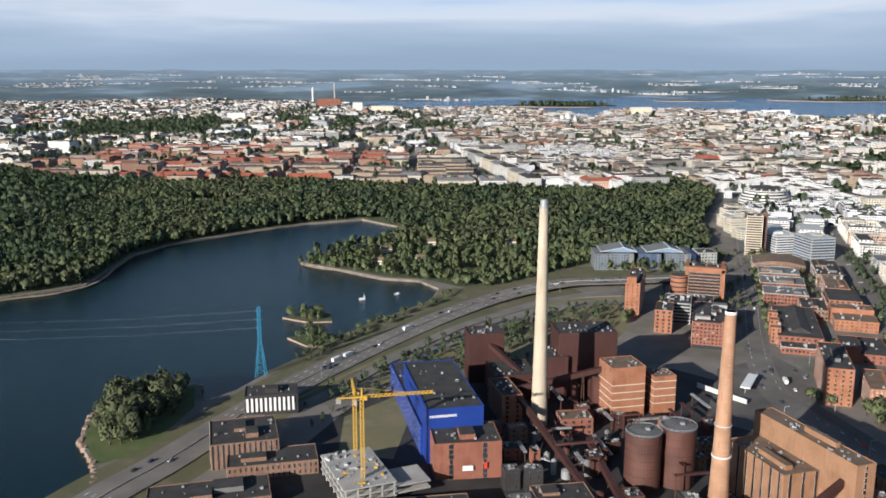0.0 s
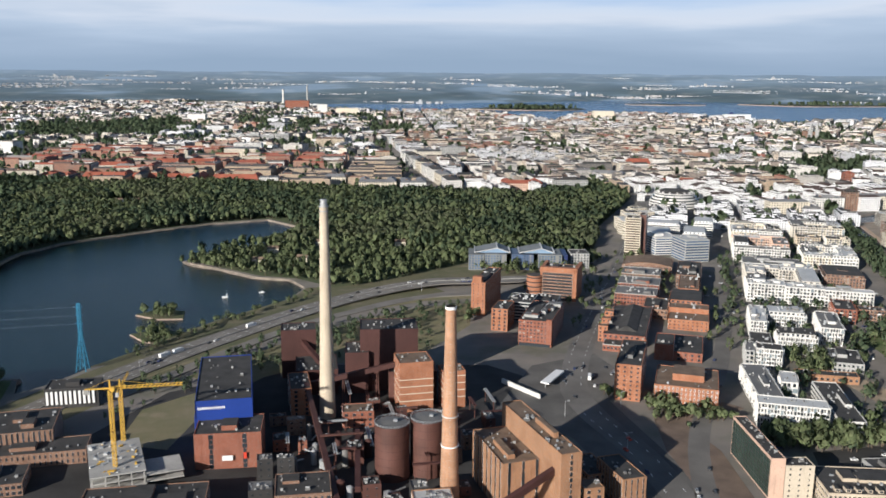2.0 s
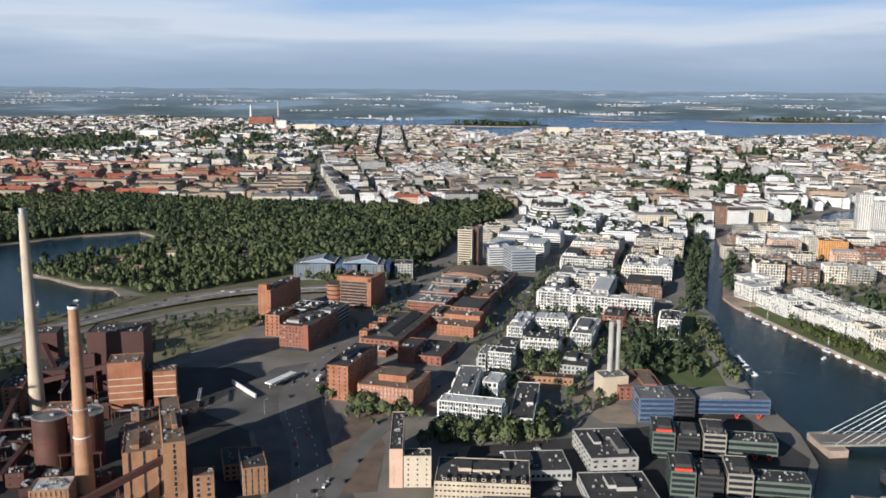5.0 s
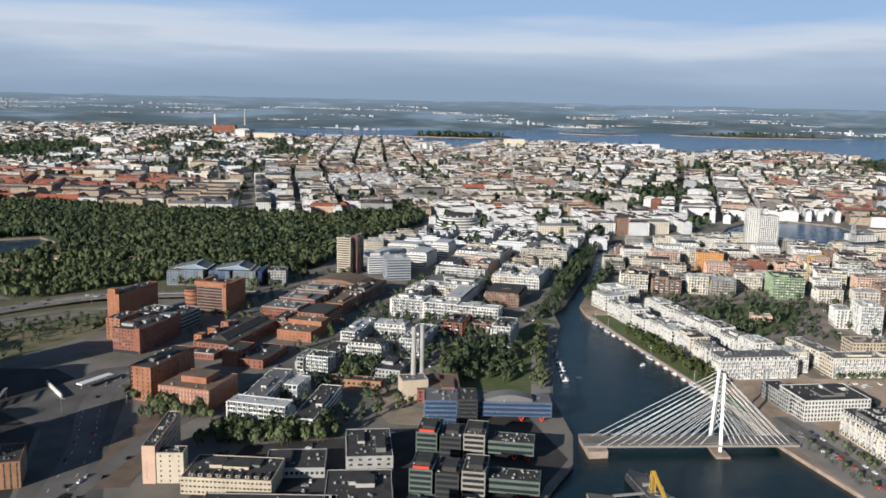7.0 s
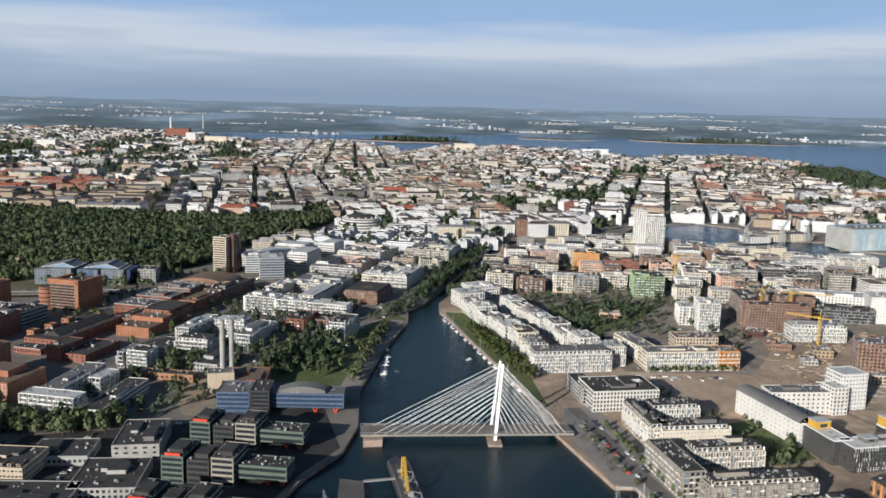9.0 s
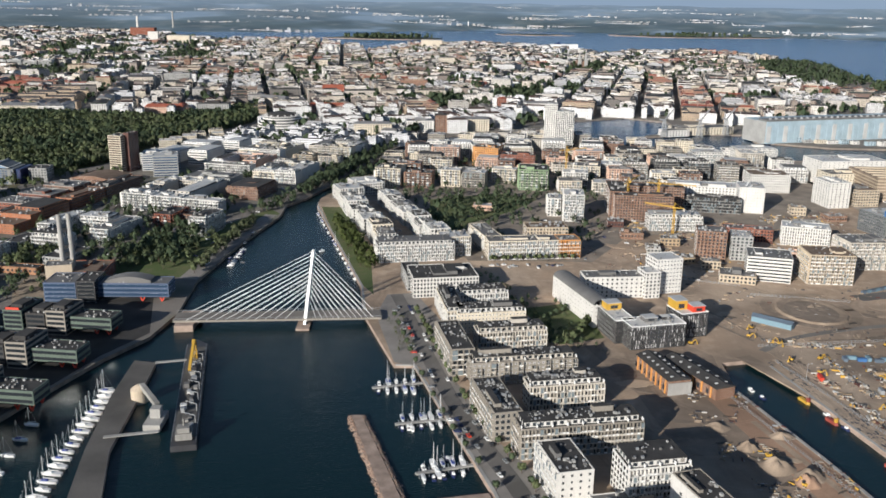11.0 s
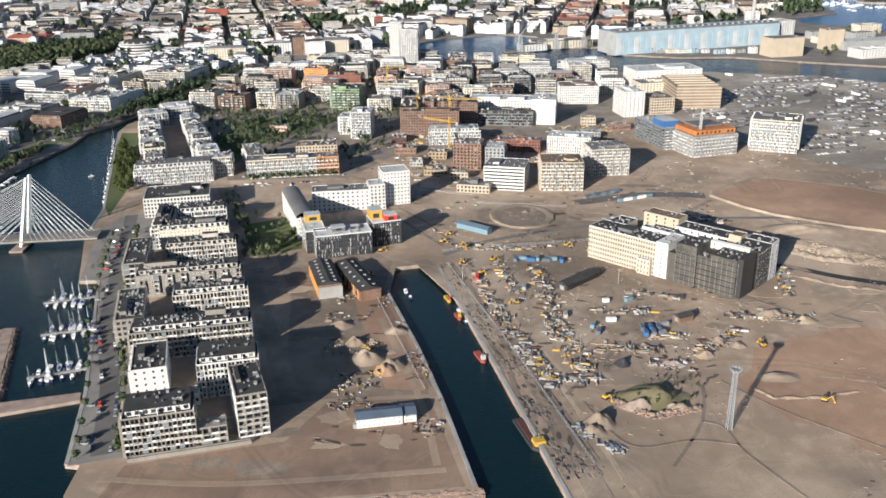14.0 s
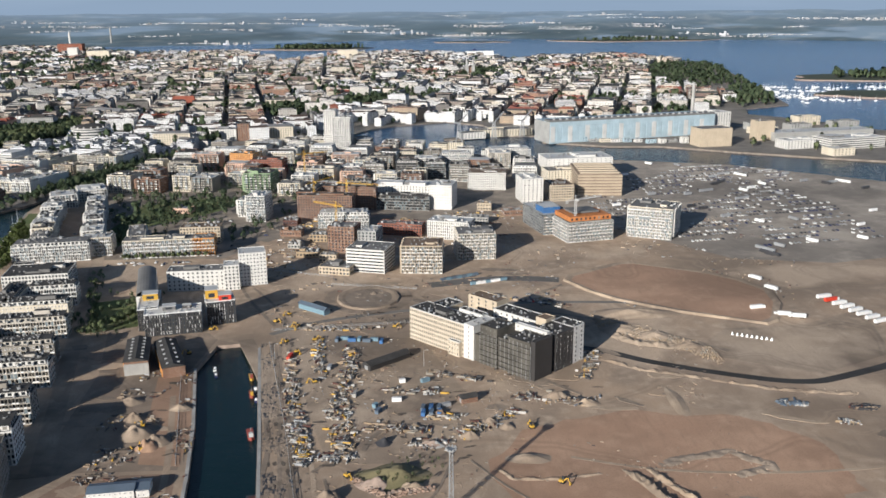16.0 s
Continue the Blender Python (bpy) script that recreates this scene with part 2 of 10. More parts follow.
TIMBER = surface("raw_timber", (0.34, 0.255, 0.165), 0.85, var=0.25)
SAND = ground_mix("light_sand", (0.43, 0.33, 0.24), (0.34, 0.26, 0.19), (0.50, 0.40, 0.30), 0.06)
BEIGE = surface("beige_panel", (0.52, 0.45, 0.355), 0.8, var=0.1, streak=True)
TOWN = ground_mix("town_ground", (0.17, 0.155, 0.14), (0.22, 0.195, 0.17), (0.08, 0.092, 0.048), 0.045, 0.05)
WOODFLOOR = ground_mix("wood_floor", (0.055, 0.075, 0.028), (0.075, 0.095, 0.036), (0.13, 0.11, 0.06), 0.03, 0.02)
GRASS = ground_mix("grass", (0.075, 0.11, 0.03), (0.11, 0.13, 0.045), (0.15, 0.13, 0.07), 0.06)
DRYGRASS = ground_mix("dry_grass", (0.19, 0.165, 0.09), (0.13, 0.13, 0.06), (0.28, 0.225, 0.15), 0.06, 0.12)
ASPHALT = surface("asphalt", (0.15, 0.14, 0.13), 0.9, var=0.3, big=0.06, fine=3.0)
PALE_ROAD = surface("pale_road", (0.185, 0.17, 0.152), 0.9, var=0.25, big=0.08)
PAVING = surface("paving", (0.26, 0.24, 0.22), 0.9, var=0.2)
STONE = surface("quay_stone", (0.36, 0.275, 0.225), 0.9, var=0.3, big=0.3)
CONCRETE = surface("concrete", (0.38, 0.37, 0.35), 0.85, var=0.25, streak=True)
WHITE = surface("white_plaster", (0.63, 0.615, 0.585), 0.8, var=0.08, streak=True)
CREAM = surface("cream_plaster", (0.62, 0.555, 0.445), 0.8, var=0.1, streak=True)
YELLOWISH = surface("tan_plaster", (0.48, 0.40, 0.30), 0.8, var=0.1, streak=True)
PINK = surface("pale_pink_brick", (0.56, 0.38, 0.29), 0.85, var=0.12, streak=True)
GREYW = surface("grey_render", (0.34, 0.34, 0.33), 0.85, var=0.15, streak=True)
DARKGREY = surface("dark_cladding", (0.042, 0.040, 0.040), 0.5, var=0.25)
BRICK = masonry("red_brick", (0.26, 0.082, 0.046), (0.26, 0.20, 0.17))
ORANGEBRICK = masonry("orange_brick", (0.36, 0.138, 0.068), (0.30, 0.22, 0.17))
OCHRE = masonry("ochre_brick", (0.33, 0.165, 0.085), (0.28, 0.22, 0.17))
BROWNBRICK = masonry("brown_brick", (0.23, 0.12, 0.075))
MAROON = surface("maroon_sheet", (0.072, 0.030, 0.026), 0.6, 0.2, var=0.25, streak=True)
RUST = surface("rust_paint", (0.105, 0.045, 0.035), 0.65, 0.1, var=0.3, streak=True)
BLUE = surface("blue_sheet", (0.015, 0.045, 0.25), 0.45, var=0.15)
DEEPBLUE = surface("deep_blue_sheet", (0.02, 0.03, 0.10), 0.4, var=0.15)
ORANGE = surface("orange_panel", (0.62, 0.29, 0.08), 0.6, var=0.12)
GREENP = surface("green_panel", (0.24, 0.33, 0.19), 0.6, var=0.15)
YELLOW = surface("yellow_paint", (0.56, 0.34, 0.05), 0.5, var=0.12)
RED = surface("red_paint", (0.62, 0.06, 0.03), 0.5, var=0.12)
HALLBLUE = surface("faded_blue_sheet", (0.36, 0.46, 0.52), 0.5, var=0.15, streak=True)
TARMAC = surface("dark_tarmac", (0.038, 0.036, 0.035), 0.9, var=0.4, big=0.1)
PYLONBLUE = surface("pylon_blue_paint", (0.05, 0.26, 0.42), 0.5, var=0.12)
CYAN = surface("pale_blue_paint", (0.17, 0.27, 0.335), 0.5, var=0.12)
STEEL = surface("galvanised_steel", (0.40, 0.41, 0.42), 0.5, 0.4, var=0.15)
WHITEPAINT = surface("white_paint", (0.80, 0.80, 0.79), 0.45, var=0.06)
DARKHULL = surface("dark_hull", (0.05, 0.05, 0.055), 0.5, var=0.2)
FELT = surface("roof_felt", (0.046, 0.044, 0.043), 0.9, var=0.35, big=0.25, fine=1.5)
ROOFGREY = surface("grey_roof_sheet", (0.155, 0.152, 0.148), 0.7, var=0.2)
ROOFPALE = surface("pale_roof_sheet", (0.52, 0.52, 0.51), 0.5, var=0.15)
ROOFBROWN = surface("brown_roof", (0.17, 0.12, 0.085), 0.85, var=0.3, big=0.3)
CHIMNEY = surface("weathered_concrete", (0.50, 0.42, 0.32), 0.85, var=0.15, streak=True)
REDCHIM = masonry("chimney_brick", (0.45, 0.235, 0.13))
GLASS = pane_glass("window_glass", (0.035, 0.042, 0.05))
BLUEGLASS = pane_glass("blue_glass", (0.05, 0.09, 0.16), 0.08)
SKYGLASS = surface("roof_glass", (0.30, 0.42, 0.58), 0.12, 0.3, var=0.1, bump=0)
TYRE = surface("tyre", (0.02, 0.02, 0.02), 0.9)
BARK = surface("bark", (0.10, 0.075, 0.055), 0.95, var=0.3)
LEAF = leafage("leaves", ((0.137, 0.17, 0.08), (0.162, 0.195, 0.096), (0.119, 0.151, 0.074), (0.188, 0.211, 0.109), (0.144, 0.176, 0.086)))
YOUNGLEAF = leafage("young_leaves", ((0.103, 0.132, 0.043), (0.117, 0.146, 0.05), (0.09, 0.117, 0.038), (0.128, 0.15, 0.056)))
PINELEAF = leafage("dark_leaves", ((0.086, 0.122, 0.07), (0.103, 0.14, 0.076), (0.079, 0.11, 0.064), (0.125, 0.153, 0.084)))
MIDLEAF = leafage("olive_leaves", ((0.141, 0.168, 0.086), (0.156, 0.178, 0.097), (0.127, 0.153, 0.08), (0.172, 0.184, 0.106)))
ROCK = islands("rock", ((0.33, 0.225, 0.17), (0.26, 0.19, 0.15), (0.37, 0.27, 0.21), (0.20, 0.16, 0.14), (0.30, 0.20, 0.15)), 0.9)
FARWALL = facade_far("town_walls", ((0.57, 0.52, 0.451), (0.71, 0.678, 0.637), (0.467, 0.391, 0.317), (0.327, 0.271, 0.225), (0.583, 0.526, 0.436), (0.249, 0.209, 0.183), (0.72, 0.72, 0.72), (0.191, 0.127, 0.105), (0.392, 0.376, 0.357), (0.512, 0.45, 0.37), (0.677, 0.646, 0.607), (0.154, 0.14, 0.131)))
REDWALL = facade_far("red_town_walls", ((0.252, 0.122, 0.086), (0.322, 0.180, 0.124), (0.462, 0.419, 0.341), (0.238, 0.115, 0.077), (0.392, 0.303, 0.217), (0.490, 0.476, 0.465), (0.294, 0.194, 0.155)))
WHITEWALL = facade_far("white_town_walls", ((0.596, 0.606, 0.634), (0.549, 0.55, 0.556), (0.596, 0.606, 0.634), (0.486, 0.46, 0.426), (0.345, 0.348, 0.365)))
FARROOF = islands("town_roofs", ((0.04, 0.039, 0.041), (0.051, 0.051, 0.053), (0.084, 0.048, 0.038), (0.033, 0.034, 0.036), (0.093, 0.092, 0.093), (0.044, 0.043, 0.044), (0.065, 0.043, 0.037), (0.051, 0.06, 0.055), (0.16, 0.159, 0.16), (0.037, 0.037, 0.039), (0.062, 0.06, 0.062), (0.044, 0.043, 0.043)), 0.7, 0.2, 0.5, 0.1)
FLATROOF = islands("flat_town_roofs", ((0.037, 0.037, 0.039), (0.062, 0.06, 0.062), (0.15, 0.148, 0.146), (0.049, 0.048, 0.049), (0.04, 0.039, 0.041), (0.218, 0.213, 0.207)), 0.8, 0.2, 0.5, 0.1)
REDROOF = islands("red_roofs", ((0.289, 0.082, 0.056), (0.232, 0.078, 0.056), (0.335, 0.101, 0.064), (0.108, 0.073, 0.062), (0.07, 0.066, 0.067), (0.266, 0.092, 0.059), (0.089, 0.082, 0.078), (0.26, 0.245, 0.238)), 0.8, 0.2, 0.5, 0.1)


# ---- builders ----
class Geo:
    """Gathers faces for one mesh."""

    def __init__(self):
        self.v, self.f, self.m = [], [], []

    def face(self, pts, m=0):
        k = len(self.v)
        self.v.extend(pts)
        self.f.append(tuple(range(k, k + len(pts))))
        self.m.append(m)

    def hull(self, pts, faces, mats):
        k = len(self.v)
        self.v.extend(pts)
        self.f.extend(tuple(k + i for i in f) for f in faces)
        self.m.extend(mats)

    def box(self, cx, cy, z, sx, sy, sz, m=0, top=None, a=0.0, taper=1.0):
        c, s = math.cos(radians(a)), math.sin(radians(a))
        pts = []
        for h, t in ((z, 1.0), (z + sz, taper)):
            for x, y in ((-1, -1), (1, -1), (1, 1), (-1, 1)):
                x, y = x * sx / 2 * t, y * sy / 2 * t
                pts.append((cx + c * x - s * y, cy + s * x + c * y, h))
        top = m if top is None else top
        self.hull(pts, ((0, 1, 5, 4), (1, 2, 6, 5), (2, 3, 7, 6), (3, 0, 4, 7), (4, 5, 6, 7), (3, 2, 1, 0)), (m, m, m, m, top, m))

    def roofed(self, cx, cy, z, sx, sy, sz, rise, inset, m=0, top=1, a=0.0):
        """A house: walls and a hipped or gabled roof along x."""
        c, s = math.cos(radians(a)), math.sin(radians(a))
        loc = [(-sx / 2, -sy / 2), (sx / 2, -sy / 2), (sx / 2, sy / 2), (-sx / 2, sy / 2)]
        pts = [(cx + c * x - s * y, cy + s * x + c * y, h) for h in (z, z + sz) for x, y in loc]
        for x in (-sx / 2 + inset, sx / 2 - inset):
            pts.append((cx + c * x, cy + s * x, z + sz + rise))
        self.hull(pts, ((0, 1, 5, 4), (1, 2, 6, 5), (2, 3, 7, 6), (3, 0, 4, 7), (4, 5, 9, 8), (6, 7, 8, 9), (5, 6, 9), (7, 4, 8)),
                  (m, m, m, m, top, top, top if inset > 0.2 else m, top if inset > 0.2 else m))

    def prism(self, poly, z0, z1, m=0, top=None):
        k = len(poly)
        area = sum(poly[i][0] * poly[(i + 1) % k][1] - poly[(i + 1) % k][0] * poly[i][1] for i in range(k))
        if area < 0:
            poly = poly[::-1]
        pts = [(x, y, z0) for x, y in poly] + [(x, y, z1) for x, y in poly]
        faces = [(i, (i + 1) % k, k + (i + 1) % k, k + i) for i in range(k)] + [tuple(range(k, 2 * k))]
        self.hull(pts, faces, [m] * k + [m if top is None else top])

    def tube(self, x, y, z0, z1, r0, r1, n=20, m=0, top=None, cap=True):
        ring = [(math.cos(2 * math.pi * i / n), math.sin(2 * math.pi * i / n)) for i in range(n)]
        pts = [(x + r0 * c, y + r0 * s, z0) for c, s in ring] + [(x + r1 * c, y + r1 * s, z1) for c, s in ring]
        faces = [(i, (i + 1) % n, n + (i + 1) % n, n + i) for i in range(n)]
        mats = [m] * n
        if cap:
            faces.append(tuple(range(n, 2 * n)))
            mats.append(m if top is None else top)
        self.hull(pts, faces, mats)

    def beam(self, p, q, w, h=None, m=0):
        p, q = Vector(p), Vector(q)
        d = (q - p).normalized()
        side = d.cross(Vector((0, 0, 1)))
        side = side.normalized() if side.length > 1e-3 else Vector((1, 0, 0))
        up = side.cross(d)
        h = w if h is None else h
        pts = [tuple(o + side * (a * w / 2) + up * (b * h / 2)) for o in (p, q) for a, b in ((-1, -1), (1, -1), (1, 1), (-1, 1))]
        self.hull(pts, ((0, 1, 5, 4), (1, 2, 6, 5), (2, 3, 7, 6), (3, 0, 4, 7), (4, 5, 6, 7), (3, 2, 1, 0)), [m] * 6)

    def mesh(self, name, mats):
        me = bpy.data.meshes.new(name)
        me.from_pydata(self.v, [], self.f)
        for mt in mats:
            me.materials.append(mt)
        me.polygons.foreach_set("material_index", self.m)
        uv = me.uv_layers.new(name="UVMap")
        flat = np.zeros((len(me.loops), 2), dtype=np.float32)
        k = 0
        for f in self.f:
            a, b, c = Vector(self.v[f[0]]), Vector(self.v[f[1]]), Vector(self.v[f[2]])
            nm = (b - a).cross(c - b)
            if abs(nm.z) > 0.8 * nm.length:
                for i in f:
                    flat[k] = self.v[i][:2]
                    k += 1
            else:
                t = Vector((-nm.y, nm.x)).normalized() if nm.length else Vector((1, 0))
                for i in f:
                    p = self.v[i]
                    flat[k] = (p[0] * t.x + p[1] * t.y, p[2])
                    k += 1
        uv.data.foreach_set("uv", flat.ravel())
        return me


def fast_mesh(name, verts, faces, mats, index=None):
    """A mesh from arrays of points and four-cornered faces."""
    me = bpy.data.meshes.new(name)
    nf, k = faces.shape
    me.vertices.add(len(verts))
    me.vertices.foreach_set("co", np.ascontiguousarray(verts, dtype=np.float32).ravel())
    me.loops.add(nf * k)
    me.loops.foreach_set("vertex_index", np.ascontiguousarray(faces, dtype=np.int32).ravel())
    me.polygons.add(nf)
    me.polygons.foreach_set("loop_start", np.arange(0, nf * k, k, dtype=np.int32))
    for mt in mats:
        me.materials.append(mt)
    if index is not None:
        me.polygons.foreach_set("material_index", np.ascontiguousarray(index, dtype=np.int32))
    me.update(calc_edges=True)
    return me


def thing(name, label, category, m=None, group="", kind=""):
    ob = new(name)
    if m is not None:
        ob.matrix_world = m
    return tagged(ob, label, category, group, kind)


def part(name, g, mats, parent, label="", m=None):
    """Links a Geo or a ready mesh as one mesh object under a thing or a part."""
    me = g.mesh(name, mats) if isinstance(g, Geo) else g
    ob = new(name, me)
    ob.parent = parent
    if m is not None:
        ob.matrix_basis = m
    if label:
        ob["label"] = label
    return ob


def setting(name, g, mats, label, category):
    ob = new(name, g.mesh(name, mats) if isinstance(g, Geo) else g)
    return tagged(ob, label, category, "", "structure")


def inside(x, y, poly):
    hit, j = False, len(poly) - 1
    for i in range(len(poly)):
        (xi, yi), (xj, yj) = poly[i], poly[j]
        if (yi > y) != (yj > y) and x < (xj - xi) * (y - yi) / (yj - yi) + xi:
            hit = not hit
        j = i
    return hit


def strip(points, width, z):
    """A band of faces along a line of points."""
    g = Geo()
    sides = []
    for i, p in enumerate(points):
        a, b = points[max(0, i - 1)], points[min(len(points) - 1, i + 1)]
        d = Vector((b[0] - a[0], b[1] - a[1])).normalized()
        zz = p[2] if len(p) > 2 else z
        sides.append(((p[0] - d.y * width / 2, p[1] + d.x * width / 2, zz), (p[0] + d.y * width / 2, p[1] - d.x * width / 2, zz)))
    for (a, b), (c, d) in zip(sides, sides[1:]):
        g.face([b, d, c, a])
        for p, q in ((b, d), (c, a)):
            g.face([(p[0], p[1], p[2] - 0.5), (q[0], q[1], q[2] - 0.5), q, p])
    return g


def smooth(points, n=6):
    """More points on a gliding line through the given ones."""
    out = []
    ps = [points[0], *points, points[-1]]
    for i in range(1, len(ps) - 2):
        p0, p1, p2, p3 = (Vector(ps[k]) for k in (i - 1, i, i + 1, i + 2))
        for s in range(n):
            t = s / n
            out.append(tuple(0.5 * (2 * p1 + (p2 - p0) * t + (2 * p0 - 5 * p1 + 4 * p2 - p3) * t * t + (3 * p1 - p0 - 3 * p2 + p3) * t ** 3)))
    out.append(tuple(points[-1]))
    return out


TIPDIRT = bare_earth("trodden_red_earth", (0.335, 0.222, 0.155), (0.235, 0.162, 0.118), (0.41, 0.285, 0.205))
SITEDIRT = bare_earth("trodden_brown_earth", (0.34, 0.258, 0.19), (0.22, 0.17, 0.13), (0.44, 0.34, 0.255))
SHOREROCK = surface("grey_shore_rock", (0.24, 0.20, 0.165), 0.9, var=0.4, big=0.25)
DARKPIER = surface("dark_pier_asphalt", (0.115, 0.108, 0.10), 0.9, var=0.35, big=0.08)
PIERTOP = surface("worn_asphalt", (0.26, 0.22, 0.18), 0.9, var=0.35, big=0.08)
REDPAVING = surface("reddish_paving", (0.165, 0.118, 0.09), 0.9, var=0.25, big=0.15)
GRAVEL = surface("tan_gravel", (0.30, 0.24, 0.175), 0.95, var=0.25, big=0.15)
# ---- water and land ----
g = Geo()
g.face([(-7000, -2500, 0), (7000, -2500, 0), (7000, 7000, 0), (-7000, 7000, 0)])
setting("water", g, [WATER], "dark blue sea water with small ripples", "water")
g = Geo()
g.face([(-7200, -2600, -6), (7200, -2600, -6), (7200, 7200, -6), (-7200, 7200, -6)])
setting("ground", g, [DIRT], "sea bed that carries water and land", "ground")

BAY = [(-104, 238), (-109, 252), (-121, 269), (-127, 293), (-119, 319), (-97, 323), (-90, 306), (-81, 318), (-74, 336), (-58, 367), (-51, 386),
       (-42, 404), (-28, 426), (-11, 453), (-7, 478), (-19, 497), (-40, 502), (-70, 525), (-97, 543), (-92, 560), (-70, 585), (-48, 612),
       (-34, 640), (-38, 668), (-76, 708), (-118, 686), (-155, 651), (-199, 600), (-213, 562), (-209, 481), (-242, 451)]
EAST = [(1115, 1050), (1041, 1010), (1020, 951), (1066, 889), (1100, 800), (1180, 640), (1250, 500), (1230, 470), (1050, 585), (960, 632), (896, 670),
        (840, 709), (793, 713), (734, 745), (741, 790), (690, 792), (640, 771), (640, 780), (690, 810), (690, 880), (651, 914), (592, 884), (565, 854), (545, 812),
        (500, 800), (428, 750), (406, 715), (379, 610), (344, 490), (334, 470)]
MAIN = [(-130, -600), (-115, 150)] + BAY + [(-420, 420), (-700, 600), (-1200, 800), (-3500, 1500), (-3800, 2600), (-1500, 3900), (-1000, 3700), (-500, 3200),
        (-217, 2800), (0, 2700), (120, 2750), (220, 2500), (318, 2150), (380, 2400), (480, 2560), (620, 2560), (760, 2420), (840, 2294), (883, 2153),
        (1048, 2262), (1216, 2324), (1335, 1990), (1290, 1760), (1201, 1386)] + EAST + [
        (334, 441), (322, 380), (314, 319), (316, 276), (312, 250), (302, 230), (288, 190), (272, 140), (262, 60), (262, -600)]
JATKA = [(353, 468), (367, 405), (388, 311), (391, 275), (404, 224), (411, 224), (431, 140), (437, 105), (441, 104), (441, 92), (444, 83), (537, 86),
         (532, 126), (527, 158), (518, 203), (521, 225), (535, 228), (537, 222), (548, 146), (554, 101), (557, 78), (568, 0), (590, -300), (1500, -300),
         (1300, 250), (1000, 480), (869, 600), (793, 631), (720, 646), (690, 655), (640, 700), (560, 745), (520, 765), (470, 740), (416, 716), (391, 611), (353, 490)]
PIER = [(313, 228), (321, 226), (323, 200), (325, 164), (331, 139), (345, 40), (362, -200), (350, -200), (323, 135), (318, 164), (314, 200)]
g = Geo(); g.prism(MAIN, -6, G, 1, 0)
setting("ground_mainland", g, [TOWN, SHOREROCK], "grey town ground behind stone quays", "ground")
g = Geo(); g.prism(JATKA, -6, G, 1, 0)
setting("ground_harbour", g, [DIRT, STONE], "brown bare earth of a filled harbour with stone quays", "ground")
g = Geo(); g.prism(PIER, -6, G - 0.1, 1, 0)
setting("pavement_pier", g, [DARKPIER, STONE], "grey asphalt pier between marina and basin", "pier")



# tarmac, paving, grass and sand plates
def plate(name, poly, mat, label, category, z=G + 0.03):
    g = Geo(); g.prism(poly, z - 0.3, z)
    return setting(name, g, [mat], label, category)


plate("pavement_promenade", [(396, 274), (400, 300), (412, 302), (424, 262), (424, 215), (434, 170), (447, 143), (453, 107), (438, 104), (432, 140), (413, 222), (404, 226)], PAVING, "pale paved waterfront promenade", "pavement")
plate("pavement_square", [(92, 293), (111, 346), (140, 363), (150, 330), (137, 306), (149, 254), (162, 215), (135, 215), (118, 272)], DARKPIER, "wide worn asphalt of a street junction", "pavement")
plate("ground_works", [(-56, 238), (-32, 310), (15, 344), (92, 346), (118, 322), (116, 272), (133, 216), (-60, 200)], TARMAC, "black tarmac and coal dust of a power station yard", "yard", G + 0.02)
plate("ground_offices", [(180, 186), (262, 150), (272, 142), (287, 190), (300, 232), (311, 254), (300, 300), (240, 272), (196, 262)], TARMAC, "dark tarmac between offices", "yard", G + 0.02)
plate("ground_grass_strip", [(356, 466), (372, 466), (391, 349), (394, 300), (389, 312), (369, 400)], GRASS, "green grass bank beside the canal", "grass")
plate("ground_grass_field", [(456, 281), (481, 291), (484, 249), (459, 240)], GRASS, "patchy grass on a vacant lot", "grass")
plate("ground_site", [(488, 128), (500, 130), (528, 130), (525, 160), (516, 202), (520, 232), (500, 262), (470, 262), (484, 200)], SITEDIRT, "trodden brown earth of a building site", "ground", G + 0.012)
plate("ground_sand_pit", [(506, 196), (517.6, 196), (526.5, 154), (528, 132), (516, 134), (512, 158)], REDDIRT, "freshly dug orange earth on a building site", "earth")
plate("ground_apron", [(700, 206), (740, 183), (775, 200), (790, 250), (756, 232), (723, 230)], YARDDIRT, "grey brown gravel lorry park", "yard", G + 0.02)
LOT = [(690, 440), (764, 330), (812, 318), (900, 340), (1000, 400), (1000, 478), (869, 598), (793, 629), (722, 642), (700, 560)]
GREYLOT = bare_earth("grey_gravel", (0.36, 0.312, 0.262), (0.265, 0.232, 0.20), (0.45, 0.39, 0.325))
plate("ground_carpark", LOT, GREYLOT, "grey gravel car park and lorry lot", "yard", G + 0.02)
plate("ground_quarter", [(398, 480), (430, 352), (500, 350), (530, 400), (640, 420), (700, 500), (770, 600), (690, 650), (560, 740), (520, 760), (470, 735), (418, 712), (393, 611), (358, 492)], PIERTOP, "dusty asphalt and yards of a new quarter", "street", G + 0.02)
plate("ground_reddish", [(448, 84), (534, 87), (528, 128), (500, 128), (490, 110), (452, 103)], TIPDIRT, "reddish levelled earth at the quay end", "ground", G + 0.02)


